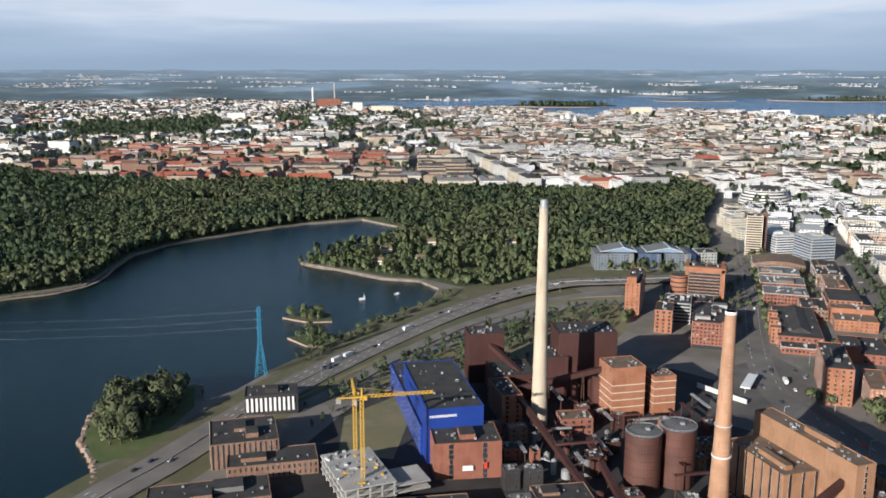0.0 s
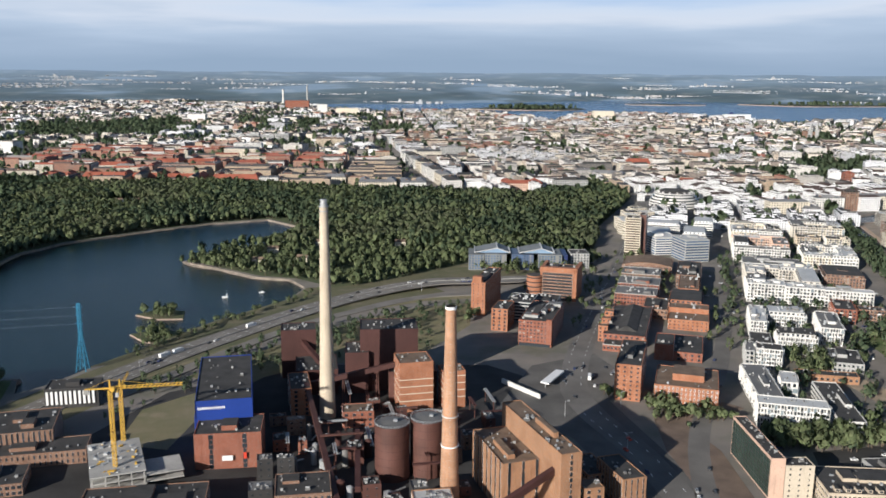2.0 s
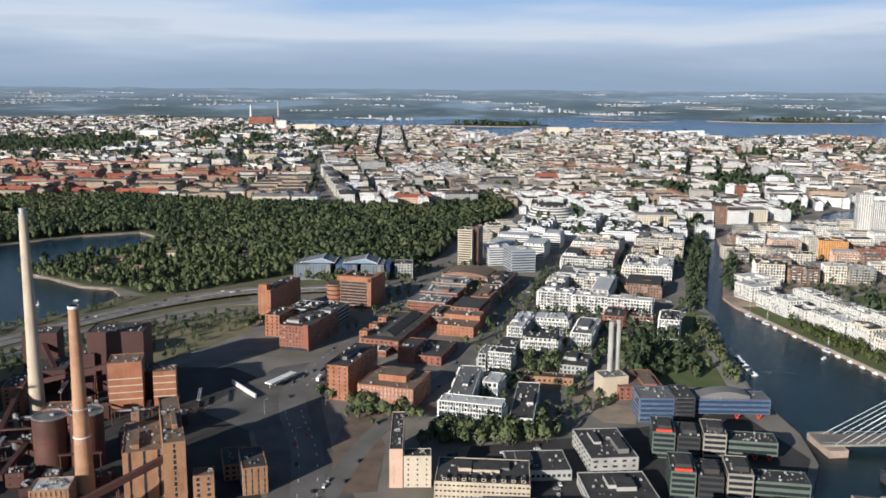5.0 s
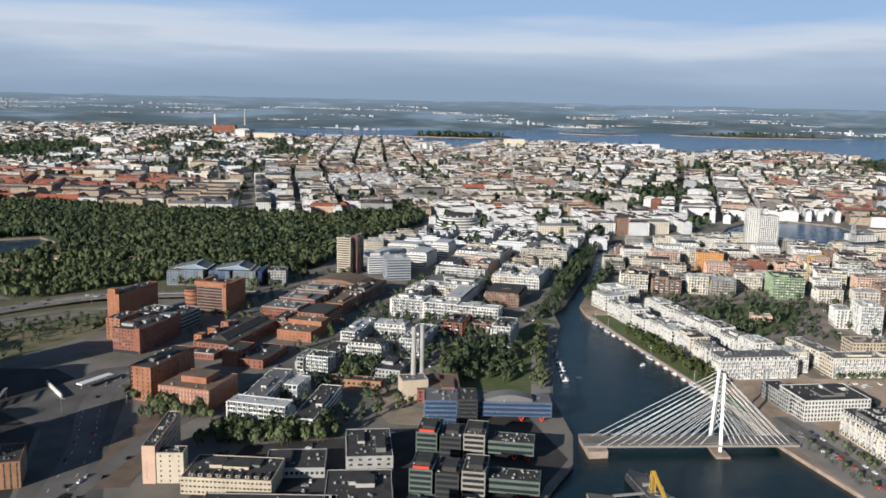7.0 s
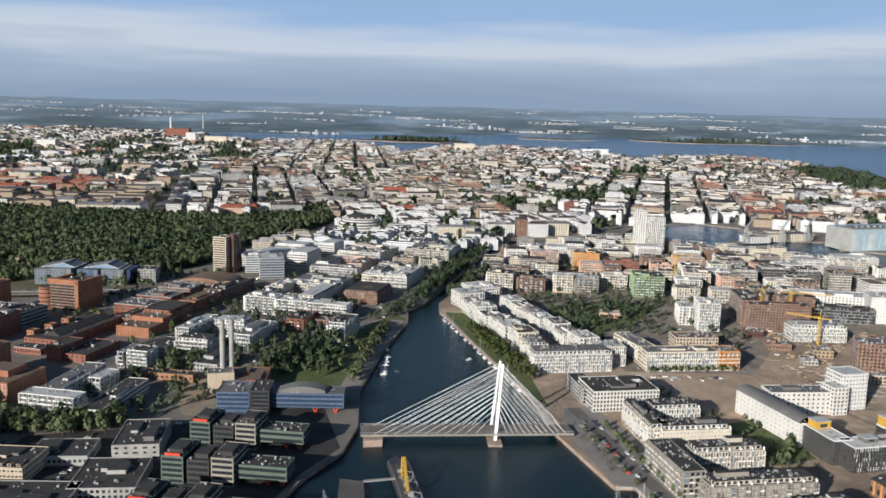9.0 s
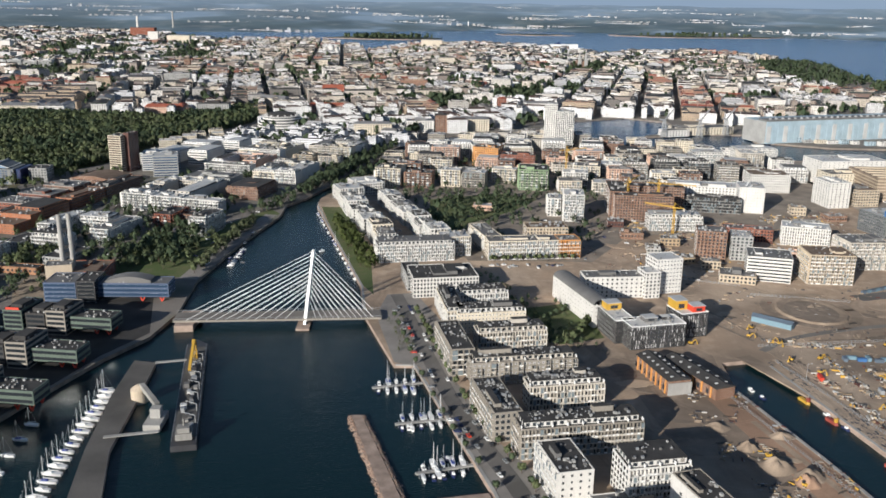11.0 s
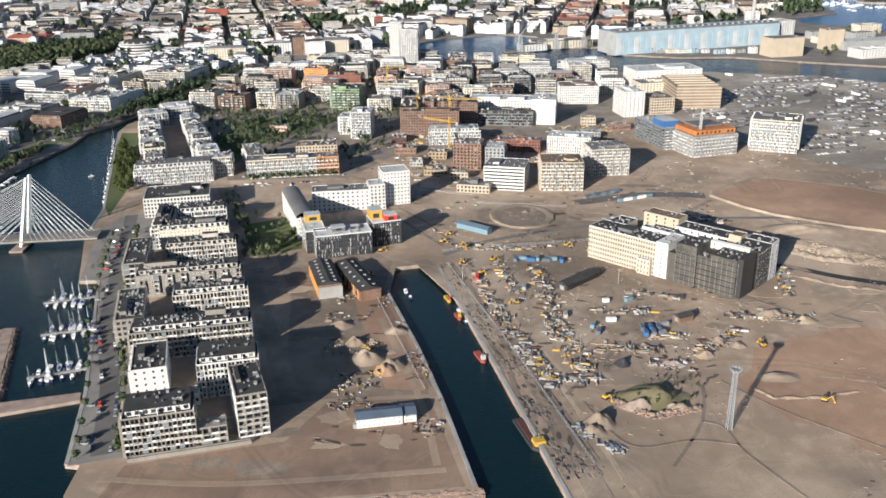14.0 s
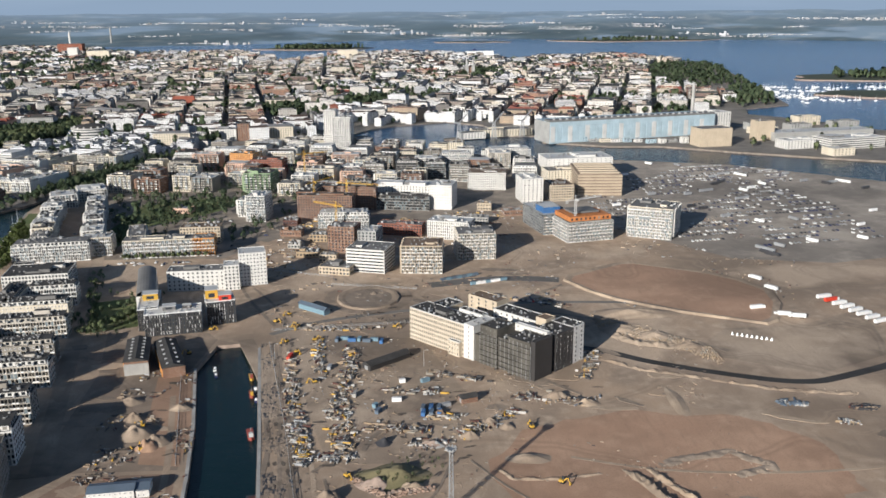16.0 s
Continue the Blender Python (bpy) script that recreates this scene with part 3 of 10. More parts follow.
def terrace(name, label, poly, h, out, top, bank):
    """A levelled field raised on sloping banks."""
    k = len(poly)
    mx, my = sum(p[0] for p in poly) / k, sum(p[1] for p in poly) / k
    g = Geo()
    def ring(grow, z):
        res = []
        for x, y in poly:
            d = math.hypot(x - mx, y - my)
            res.append((x + (x - mx) / d * grow, y + (y - my) / d * grow, z))
        return res
    a, b, c, e = ring(out, G - 0.1), ring(0.8, G + h + 0.35), ring(-0.8, G + h + 0.3), ring(-2.4, G + h)
    for lo, hi in ((a, b), (b, c), (c, e)):
        for i in range(k):
            j = (i + 1) % k
            g.face([lo[i], lo[j], hi[j], hi[i]], 1)
    g.face(e, 0)
    setting(name, g, [top, bank], label, "ground")


terrace("ground_field", "raised field of brown earth with pale banks", [(741, 234), (747, 238), (757, 258), (760, 276), (753, 292), (742, 305), (709, 325), (702, 324), (674, 305), (671, 298), (679, 281), (689, 268), (711, 251)], 0.5, 1.8, REDDIRT, YARDDIRT)
terrace("ground_round", "low round pad of dug earth", [(578 + 13 * math.cos(k * 0.42), 279 + 15 * math.sin(k * 0.42)) for k in range(15)], 0.35, 1.6, DARKDIRT, YARDDIRT)
rnd = random.Random(77)
ragged = []
for k in range(60):
    u = k / 60 * 2 * math.pi
    e = 1 + 0.22 * noise.noise((math.cos(u) * 2.2, math.sin(u) * 2.2, 4.0)) + 0.08 * noise.noise((math.cos(u) * 9, math.sin(u) * 9, 7.0))
    ragged.append((668 + 50 * e * math.cos(u), 122 + 36 * e * math.sin(u)))
plate("ground_levelled", ragged, REDDIRT, "reddish levelled earth beside a storage yard", "ground", G + 0.02)
plate("ground_yard", [(560, 240), (600, 226), (615, 170), (603, 128), (570, 131), (553, 196), (541, 238)], YARDDIRT, "brown rutted earth of a storage yard", "yard")
plate("ground_park", [(269, 330), (269, 395), (303, 413), (326, 460), (333, 448), (321, 385), (313, 322)], GRASS, "green grass between trees by the canal", "grass")
plate("ground_earth", [(-34, 262), (-16, 258), (-12, 300), (2, 330), (12, 342), (-8, 326), (-36, 292)], DRYGRASS, "bare brown earth behind a power hall", "ground", G + 0.06)
plate("ground_shoulder", [(-92, 246), (-81, 248), (-60, 300), (-40, 336), (-4, 388), (26, 424), (62, 450), (92, 458), (92, 464), (60, 456), (28, 432), (0, 402), (-30, 356), (-52, 318), (-78, 270)], DRYGRASS, "dry grass and gravel between carriageways", "verge", G + 0.05)
plate("pavement_walk", [(152, 224), (166, 226), (166, 262), (160, 284), (176, 290), (186, 300), (180, 306), (150, 292), (148, 262)], REDPAVING, "reddish brown paved walk beside a street", "pavement", G + 0.06)
plate("pavement_plant", [(246, 286), (258, 284), (262, 300), (250, 308), (248, 330), (240, 338), (236, 326), (240, 300)], GRAVEL, "tan gravel yard beside a heating plant", "pavement", G + 0.06)
plate("pavement_lane", [(226, 336), (240, 338), (248, 372), (262, 430), (254, 432), (238, 376)], GRAVEL, "tan paved lane between houses", "pavement", G + 0.06)
plate("pavement_canal", [(305, 322), (313, 320), (321, 383), (332, 444), (325, 446), (312, 385)], PAVING, "brown paved promenade beside the canal", "pavement", G + 0.05)
plate("ground_verge", [(-30, 328), (0, 372), (28, 408), (60, 438), (88, 447), (86, 405), (60, 352), (20, 345), (-10, 318)], DRYGRASS, "dry grass verge beside the slip road", "grass")
plate("ground_court", [(423, 489), (469, 509), (493, 492), (474, 459), (443, 425), (435, 351), (421, 381)], GRASS, "green courtyard lawn", "grass")
WOODS = [(-242, 455), (-211, 483), (-215, 562), (-201, 602), (-157, 653), (-118, 690), (-76, 712), (-40, 672), (-34, 645), (-50, 612), (-72, 587), (-92, 558), (-94, 546),
         (-68, 527), (-38, 505), (-16, 500), (10, 478), (40, 500), (80, 540), (88, 552), (150, 555), (178, 600), (196, 690), (250, 840), (254, 940), (228, 960),
         (152, 856), (53, 872), (-61, 890), (-172, 930), (-297, 905), (-441, 945), (-551, 1050), (-800, 1150), (-1150, 860), (-700, 606), (-420, 426)]
plate("ground_wood", WOODS, WOODFLOOR, "shaded floor of a wooded park", "ground", G + 0.04)
shore = smooth([(-242, 449, 0.9), (-208, 481, 0.9), (-212, 562, 0.9), (-198, 600, 0.9), (-154, 651, 0.9), (-117, 687, 0.9), (-76, 710, 0.9), (-39, 668, 0.9), (-33, 640, 0.9)])
setting("pavement_shore", strip([(x + 1.6 * noise.noise((x * 0.11, y * 0.11, 1.0)), y + 1.6 * noise.noise((x * 0.11, y * 0.11, 6.0)), z) for x, y, z in shore], 2.0, 0.9), [GRAVEL], "light sandy shore path", "shore")
shore = smooth([(-97, 543, 0.8), (-84, 531, 0.8), (-70, 525, 0.8), (-56, 512, 0.8), (-40, 502, 0.8), (-30, 501, 0.8), (-19, 496, 0.8), (-12, 488, 0.8), (-6, 478, 0.8)])
setting("pavement_headland", strip([(x + 1.2 * noise.noise((x * 0.2, y * 0.2, 1.0)), y + 1.2 * noise.noise((x * 0.2, y * 0.2, 6.0)), z) for x, y, z in shore], 1.2, 0.8), [SHOREROCK], "pale rocky rim of a headland", "shore")

for name, poly in (("ground_islet", [(-84, 420), (-76, 431), (-61, 428), (-58, 414), (-70, 412.5)]), ("ground_islet_south", [(-75, 387), (-63, 396), (-51, 390), (-54, 375), (-64, 375)])):
    g = Geo(); g.prism(poly, -6, 0.7, 1, 0)
    setting(name, g, [WOODFLOOR, STONE], "small grassy islet with a pale shore", "islet")

BANK = [(-74, 338), (-58, 368), (-50, 388), (-41, 406), (-27, 428), (-10, 454), (-6, 477), (12, 480), (42, 502), (84, 544), (150, 552), (150, 512), (98, 497), (65, 490), (31, 468), (-2, 432), (-30, 388), (-54, 346)]
GRASSBANK = ground_mix("olive_bank", (0.125, 0.115, 0.06), (0.085, 0.092, 0.042), (0.20, 0.165, 0.115), 0.05, 0.10)
plate("ground_bank", BANK, GRASSBANK, "olive grass bank between a bay and a motorway", "grass", G + 0.035)
# roads
HIGHWAY = [(150, 505, 3.0), (98, 490, 4.0), (65, 484, 4.0), (31, 461, 3.0), (1, 426, 2.2), (-25, 386, 1.9), (-46, 349, 1.9), (-63, 315, 1.9), (-77, 281, 1.9), (-88, 252, 1.9), (-100, 225, 1.9), (-125, 150, 1.9)]
RAMP = [(93, 466, 1.9), (62, 458, 1.9), (30, 430, 1.9), (3, 400, 1.9), (-23, 356, 1.9), (-40, 322, 1.9), (-54, 298, 1.9)]
AVENUE = [(290, 960), (265, 837), (199, 594), (172, 496), (140, 388), (126, 326), (128, 295), (140, 255), (148, 200)]
PARALLEL = [(300, 700), (285, 648), (203, 382), (162, 274), (150, 215)]
QUAYROAD = [(404, 300), (411, 262), (416.5, 229), (426, 182), (437.5, 143), (445, 108)]
YARDROAD = [(531, 231), (545, 190), (556, 150), (562, 100), (570, 30)]
BLACKROAD = [(640, 222), (666, 211), (683, 198), (709, 184), (730, 177), (748, 181), (790, 200), (860, 240)]
bank = smooth([(x, y, G + 0.025) for x, y, z in HIGHWAY[2:]])
setting("ground_verge_bank", strip(bank, 31, G + 0.025), [GRASSBANK], "olive grass verge on both sides of a motorway", "verge")
for name, line, width, mat, lab in (("road_highway", HIGHWAY, 15, PALE_ROAD, "pale asphalt motorway on a causeway"), ("road_ramp", RAMP, 6, PALE_ROAD, "pale asphalt slip road"),
                                    ("road_avenue", AVENUE, 11, ASPHALT, "grey asphalt avenue"), ("road_parallel", PARALLEL, 7, ASPHALT, "grey asphalt street lined with trees"),
                                    ("road_quay", QUAYROAD, 5.4, ASPHALT, "asphalt quay street with parked cars"), ("road_yard", YARDROAD, 6, YARDDIRT, "dusty earth track of a storage yard"),
                                    ("road_inner", [(402, 480), (433, 362), (456, 268), (470, 210), (490, 130)], 6, YARDDIRT, "dusty street behind the quay houses"), ("road_lot", [(606, 296), (640, 304), (668, 300)], 8, ASPHALT, "asphalt lot beside site cabins"), ("road_site", BLACKROAD, 4, TARMAC, "fresh black asphalt road")):
    line = smooth([(*p, G + 0.07) if len(p) < 3 else p for p in line])
    setting(name, strip(line, width, G + 0.07), [mat], lab, "road")
    if name in ("road_highway", "road_avenue"):
        g = Geo()
        for a, b in zip(line, line[1:]):
            a, b = Vector(a), Vector(b)
            d = (b - a).normalized()
            s = Vector((-d.y, d.x, 0))
            length = (b - a).length
            for off in ((-5.2, -2.6, 2.6, 5.2) if width > 12 else (-3, 3)):
                for k in range(int(length / 6)):
                    p = a + d * (k * 6 + 1) + s * off + Vector((0, 0, 0.03))
                    g.face([tuple(p - s * 0.1), tuple(p - s * 0.1 + d * 2.2), tuple(p + s * 0.1 + d * 2.2), tuple(p + s * 0.1)][::-1])
            if width > 12:
                g.beam(a + Vector((0, 0, 0.2)), b + Vector((0, 0, 0.2)), 0.22, 0.36, 1)
        setting(name + "_trim", g, [WHITEPAINT, CONCRETE], "white lane marks and a central barrier", "road marks")

for name, line, width, mat, lab in (
        ("road_track_east", [(541, 228), (553, 180), (561, 120), (569, 60)], 1.6, SAND, "pale wheel track along the quay"),
        ("road_track_inner", [(546, 228), (558, 180), (567, 120), (575, 60)], 1.4, SAND, "pale wheel track in the yard"),
        ("road_track_ring", [(578 + 17.5 * math.cos(k * 0.4), 280 + 20 * math.sin(k * 0.4)) for k in range(17)], 4.6, YARDDIRT, "round rutted site road"),
        ("road_track_west", [(447, 98), (480, 93), (530, 94)], 2.0, DIRT, "pale track along the quay end"),
        ("road_track_rim", [(528, 96), (525, 130), (515, 180)], 2.0, DIRT, "pale track along the canal"),
        ("road_track_field", [(640, 130), (670, 120), (720, 118), (790, 130)], 1.2, SAND, "pale bank of loose sand"),
        ("road_track_site", [(597, 236), (625, 200), (650, 165), (668, 160)], 2.2, SAND, "pale site road"),
        ("road_track_north", [(540, 236), (560, 250), (600, 262), (650, 268), (720, 262)], 3.0, PALE_ROAD, "dusty site road")):
    line = smooth([(*p, G + 0.05) for p in line])
    setting(name, strip(line, width, G + 0.05), [mat], lab, "track")

# dark worn tracks along the quay and across the yard
rnd = random.Random(19)
for n, (p, q, width) in enumerate((((541.5, 226), (556.5, 92), 1.6), ((545.5, 226), (561, 92), 1.2), ((549, 224), (565, 90), 1.9), ((600, 236), (652, 172), 1.6), ((604, 232), (640, 178), 1.0),
                                  ((560, 246), (640, 250), 1.3), ((505, 330), (540, 246), 1.6), ((510, 332), (546, 250), 1.4), ((640, 262), (690, 236), 2.0), ((650, 276), (668, 292), 2.2), ((690, 232), (716, 206), 2.6))):
    L = math.dist(p, q)
    line = [(p[0] + (q[0] - p[0]) * k / 8 + rnd.uniform(-0.9, 0.9), p[1] + (q[1] - p[1]) * k / 8, G + 0.09) for k in range(9)]
    setting("road_rut", strip(smooth(line), width, G + 0.09), [DARKDIRT], "dark rutted wheel track in earth", "track")

for line, width in (([(605, 127.7), (598.4, 109.5), (584.7, 90.3)], 0.9), ([(598.4, 109.5), (603, 106), (603.9, 95.5), (606.6, 86.8), (612, 72)], 0.8), ([(580, 137.4), (584.4, 148.9), (594.4, 154.2), (606, 152)], 1.5), ([(569.7, 122.2), (576.6, 100.4), (592.8, 101), (604, 98)], 0.8), ([(566, 126), (575, 140), (577, 160)], 1.2), ([(611, 130), (622, 112), (640, 92)], 0.8)):
    setting("road_rut", strip(smooth([(*q, G + 0.1) for q in line]), width, G + 0.1), [DARKDIRT], "dark rutted wheel track in earth", "track")
# worn, wet and dusty patches of the open ground
def worn_patch(x, y, rx, ry, turn, mat, z, seed):
    g = Geo()
    rim = []
    for k in range(44):
        u = k / 44 * 2 * math.pi
        e = 1 + 0.42 * noise.noise((math.cos(u) * 1.6 + seed, math.sin(u) * 1.6, 2.0)) + 0.22 * noise.noise((math.cos(u) * 6 + seed, math.sin(u) * 6, 9.0))
        a, b = rx * e * math.cos(u), ry * e * math.sin(u)
        rim.append((x + a * math.cos(turn) - b * math.sin(turn), y + a * math.sin(turn) + b * math.cos(turn)))
    if not all(inside(a + 1.2 * d, b, JATKA) for a, b in rim[::3] for d in (-1, 1)):
        return
    g.prism(rim, G - 0.2, z)
    setting("ground_patch", g, [mat], "worn patch of earth on open ground", "ground")


MUD = bare_earth("dark_mud", (0.125, 0.10, 0.08), (0.09, 0.074, 0.06), (0.19, 0.155, 0.125))
rnd = random.Random(515)
n = 0
for x0, x1, y0, y1, count in ((456, 526, 92, 122, 12), (560, 660, 238, 330, 20), (600, 690, 160, 236, 14), (468, 528, 110, 232, 12), (505, 575, 300, 400, 10), (640, 760, 80, 150, 7)):
    for k in range(count):
        n += 1
        worn_patch(rnd.uniform(x0, x1), rnd.uniform(y0, y1), rnd.uniform(2.5, 9), rnd.uniform(1.0, 3.4), rnd.uniform(-0.9, 0.4), rnd.choice((DARKDIRT, DARKDIRT, YARDDIRT, SAND, DIRT)), G + 0.036 + 0.0011 * n, n * 3.7)

for x0, x1, y0, y1, count in ((541, 566, 96, 226, 46), (556, 612, 128, 238, 34), (600, 660, 150, 262, 22), (500, 528, 104, 200, 22), (540, 640, 240, 330, 22)):
    for k in range(count):
        n += 1
        x, y = rnd.uniform(x0, x1), rnd.uniform(y0, y1)
        if x0 == 541:
            x = 545 + (226 - y) * 0.112 + rnd.uniform(-3, 6)
        worn_patch(x, y, rnd.uniform(0.8, 2.6), rnd.uniform(0.3, 0.9), 1.68 + rnd.uniform(-0.25, 0.25) if x0 == 541 else rnd.uniform(-0.6, 0.5), MUD, G + 0.036 + 0.0006 * n, n * 3.7)
# pale kerbs along the quays
for name, line in (("trim_kerb_east", [(537.6, 222), (548.6, 146), (554.6, 101), (557.6, 78), (566, 20)]), ("trim_kerb_west", [(517.4, 203), (526.4, 158), (531.4, 126), (536.3, 87)]), ("trim_kerb_promenade", [(404.6, 224), (411.4, 223.4), (431.6, 140), (437.6, 105)]),
                   ("trim_kerb_canal", [(353.6, 468), (367.6, 405), (388.6, 311), (391.6, 275)])):
    setting(name, strip([(*p, G + 0.12) for p in line], 1.0, G + 0.12), [CONCRETE], "pale concrete kerb on a quay edge", "kerb")

# distant land that rises to the horizon
CX, CY = 300.0, 0.0
def far_land():
    na, nr = 240, 26
    ang = np.radians(np.linspace(-64, 60, na))
    rad = np.concatenate([np.linspace(3300, 3880, 6), np.linspace(3900, 4640, nr - 6)])
    verts, keep = [], []
    for i, r in enumerate(rad):
        for a in ang:
            x, y = CX + r * math.sin(a), CY + r * math.cos(a)
            edge = 3900 + 160 * noise.noise((x * 0.0016, y * 0.0016, 3.0)) - (520 if a < -0.12 else 520 * max(0.0, 1 - (a + 0.12) / 0.25))
            t = max(0.0, (r - edge) / (4640 - edge))
            z = -3 + 5 * min(1.0, t * 40) + 112 * t ** 1.05 + (3 + 4 * t) * noise.noise((x * 0.006, y * 0.006, 0.0)) * min(1, t * 6)
            if t <= 0:
                z = -3
            verts.append((x, y, z))
    faces = [(i * na + j, i * na + j + 1, (i + 1) * na + j + 1, (i + 1) * na + j) for i in range(len(rad) - 1) for j in range(na - 1)]
    return np.array(verts), np.array(faces)[:, ::-1]


fv, ff = far_land()
FARGREEN = ground_mix("far_woodland", (0.040, 0.055, 0.032), (0.028, 0.042, 0.026), (0.09, 0.09, 0.065), 0.006, 0.02)
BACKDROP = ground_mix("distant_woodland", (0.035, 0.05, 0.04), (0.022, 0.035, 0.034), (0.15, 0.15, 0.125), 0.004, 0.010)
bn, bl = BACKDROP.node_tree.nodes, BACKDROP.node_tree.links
# haze painted as bluish emission, over bands of dark woods and paler inlets
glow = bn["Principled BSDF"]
inlet_haze = ramp(bn, bl, grain(bn, bl, 0.0022, 6.0, (1.0, 1.0, 16.0)), ((0.40, (0.024, 0.039, 0.056)), (0.50, (0.036, 0.056, 0.077)), (0.56, (0.05, 0.076, 0.104)), (0.63, (0.12, 0.165, 0.225))))
# with height the emission turns to the pale colour of horizon haze
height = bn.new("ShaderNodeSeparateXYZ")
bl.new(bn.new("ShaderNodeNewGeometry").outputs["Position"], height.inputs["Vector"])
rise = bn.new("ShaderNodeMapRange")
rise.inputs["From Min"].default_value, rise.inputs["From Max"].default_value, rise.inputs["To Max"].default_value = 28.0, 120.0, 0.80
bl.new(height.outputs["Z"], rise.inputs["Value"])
bl.new(mixer(bn, bl, inlet_haze, (0.15, 0.20, 0.27), rise.outputs["Result"]), glow.inputs["Emission Color"])
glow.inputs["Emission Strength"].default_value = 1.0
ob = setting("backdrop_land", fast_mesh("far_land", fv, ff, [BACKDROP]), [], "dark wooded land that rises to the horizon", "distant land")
g = Geo()
rnd = random.Random(5)
for k in range(150):
    x, y, z = fv[rnd.randrange(len(fv))]
    if z < 4 or z > 96:
        continue
    t = math.atan2(x - CX, y - CY) + math.pi / 2
    n = rnd.randrange(8, 46)
    for q in range(n):
        u, w = (q - n / 2) * rnd.uniform(7, 12), rnd.uniform(4, 14)
        px, py = x + math.sin(t) * u, y + math.cos(t) * u
        r = math.hypot(px - CX, py - CY)
        g.box(px, py, z - 6 + rnd.uniform(-1, 1), w, 4, rnd.uniform(7.5, 10.5) + (9 if rnd.random() < 0.02 else 0), 0, 1, 90 - math.degrees(t))
tagged(new("distant_suburbs", g.mesh("distant_suburbs", [WHITEWALL, FARROOF])), "pale distant suburb blocks among woods", "houses", "", "stuff")
for name, cx, cy, rx, ry in (("ground_island", 330, 2960, 190, 110), ("ground_island_low", 1500, 1500, 190, 90), ("ground_island_boats", 1330, 1180, 110, 60), ("ground_island_far", 1560, 3500, 320, 130), ("ground_island_mid", 900, 3450, 150, 70)):
    g = Geo()
    poly = []
    for k in range(40):
        a = 2 * math.pi * k / 40
        f = 1 + 0.35 * noise.noise((math.cos(a) * 1.5 + cx, math.sin(a) * 1.5, cy))
        poly.append((cx + rx * f * math.cos(a), cy + ry * f * math.sin(a)))
    g.prism(poly, -6, 2.0, 1, 0)
    setting(name, g, [FARGREEN, STONE], "low green island with a rocky shore", "island")


# ---- trees ----
def leaf_cloud(n, rx, rz, zc, rng, size):
    """Corner points of n leaf clumps on a lumpy crown."""
    d = rng.normal(size=(n, 3))
    d /= np.linalg.norm(d, axis=1)[:, None]
    lump = 0.72 + 0.28 * np.sin(d[:, 0] * 3.1 + rng.uniform(0, 6)) * np.cos(d[:, 1] * 2.7 + rng.uniform(0, 6)) + rng.uniform(-0.18, 0.12, n)
    c = d * lump[:, None] * np.array((rx, rx, rz)) + np.array((0, 0, zc))
    nm = d + rng.normal(scale=0.45, size=(n, 3))
    nm /= np.linalg.norm(nm, axis=1)[:, None]
    t = np.cross(nm, rng.normal(size=(n, 3)))
    t /= np.linalg.norm(t, axis=1)[:, None]
    b = np.cross(nm, t)
    s = size * rng.uniform(0.6, 1.3, n)[:, None]
    return np.stack((c - t * s - b * s, c + t * s - b * s * 0.8, c + t * s * 0.9 + b * s, c - t * s + b * s * 0.9), 1)


def round_off(me, normals):
    """Leaves take the soft shading of the crown that they make up."""
    normals = normals / np.maximum(1e-6, np.linalg.norm(normals, axis=1))[:, None]
    me.polygons.foreach_set("use_smooth", np.ones(len(me.polygons), dtype=bool))
    me.normals_split_custom_set_from_vertices(normals.tolist())


def crown_mesh(name, n, rx, rz, zc, size, mat, seed):
    v = leaf_cloud(n, rx, rz, zc, np.random.default_rng(seed), size).reshape(-1, 3)
    me = fast_mesh(name, v, np.arange(len(v)).reshape(-1, 4), [mat])
    round_off(me, v - np.array((0, 0, zc - 0.3 * rz)))
    return me


def wood(name, label, spots, mat, seed, leaves=46, size=(2.6, 4.2), leaf=0.85, tall=(0.95, 1.5)):
    """Many trees of one wood in one mesh."""
    rng = np.random.default_rng(seed)
    base = [leaf_cloud(leaves, 1.0, 1.0, 0.0, rng, leaf / 3.4) for _ in range(12)]
    out, swell, trunks = [], [], Geo()
    for x, y, z in spots:
        r = rng.uniform(*size)
        h = r * rng.uniform(*tall)
        a = rng.uniform(0, 6.28)
        rot = np.array(((math.cos(a), -math.sin(a), 0), (math.sin(a), math.cos(a), 0), (0, 0, 1)))
        q = base[rng.integers(12)].reshape(-1, 3) @ rot.T * np.array((r, r, h)) + np.array((x, y, z + h * 1.05 + r * 0.35))
        out.append(q)
        n3 = (q - np.array((x, y, z + h * 0.75 + r * 0.35))) / np.array((r, r, h))
        swell.append(n3 + np.array((0, 0, 0.55)))
        trunks.tube(x, y, z - 0.2, z + h, r * 0.09, r * 0.05, 5, cap=False)
    v = np.concatenate(out)
    me = fast_mesh(name, v, np.arange(len(v)).reshape(-1, 4), [mat])
    round_off(me, np.concatenate(swell))
    ob = new(name, me)
    tagged(ob, label, "trees", "", "stuff")
    part("trunk", trunks, [BARK], ob)
    return ob


def scatter(poly, spacing, seed, z=G, jitter=0.45, avoid=()):
    rng = random.Random(seed)
    xs, ys = [p[0] for p in poly], [p[1] for p in poly]
    out = []
    y = min(ys)
    while y < max(ys):
        x = min(xs)
        while x < max(xs):
            px, py = x + rng.uniform(-jitter, jitter) * spacing, y + rng.uniform(-jitter, jitter) * spacing
            if inside(px, py, poly) and not any((px - ax) ** 2 + (py - ay) ** 2 < ar * ar for ax, ay, ar in avoid):
                out.append((px, py, z))
            x += spacing
        y += spacing
    return out


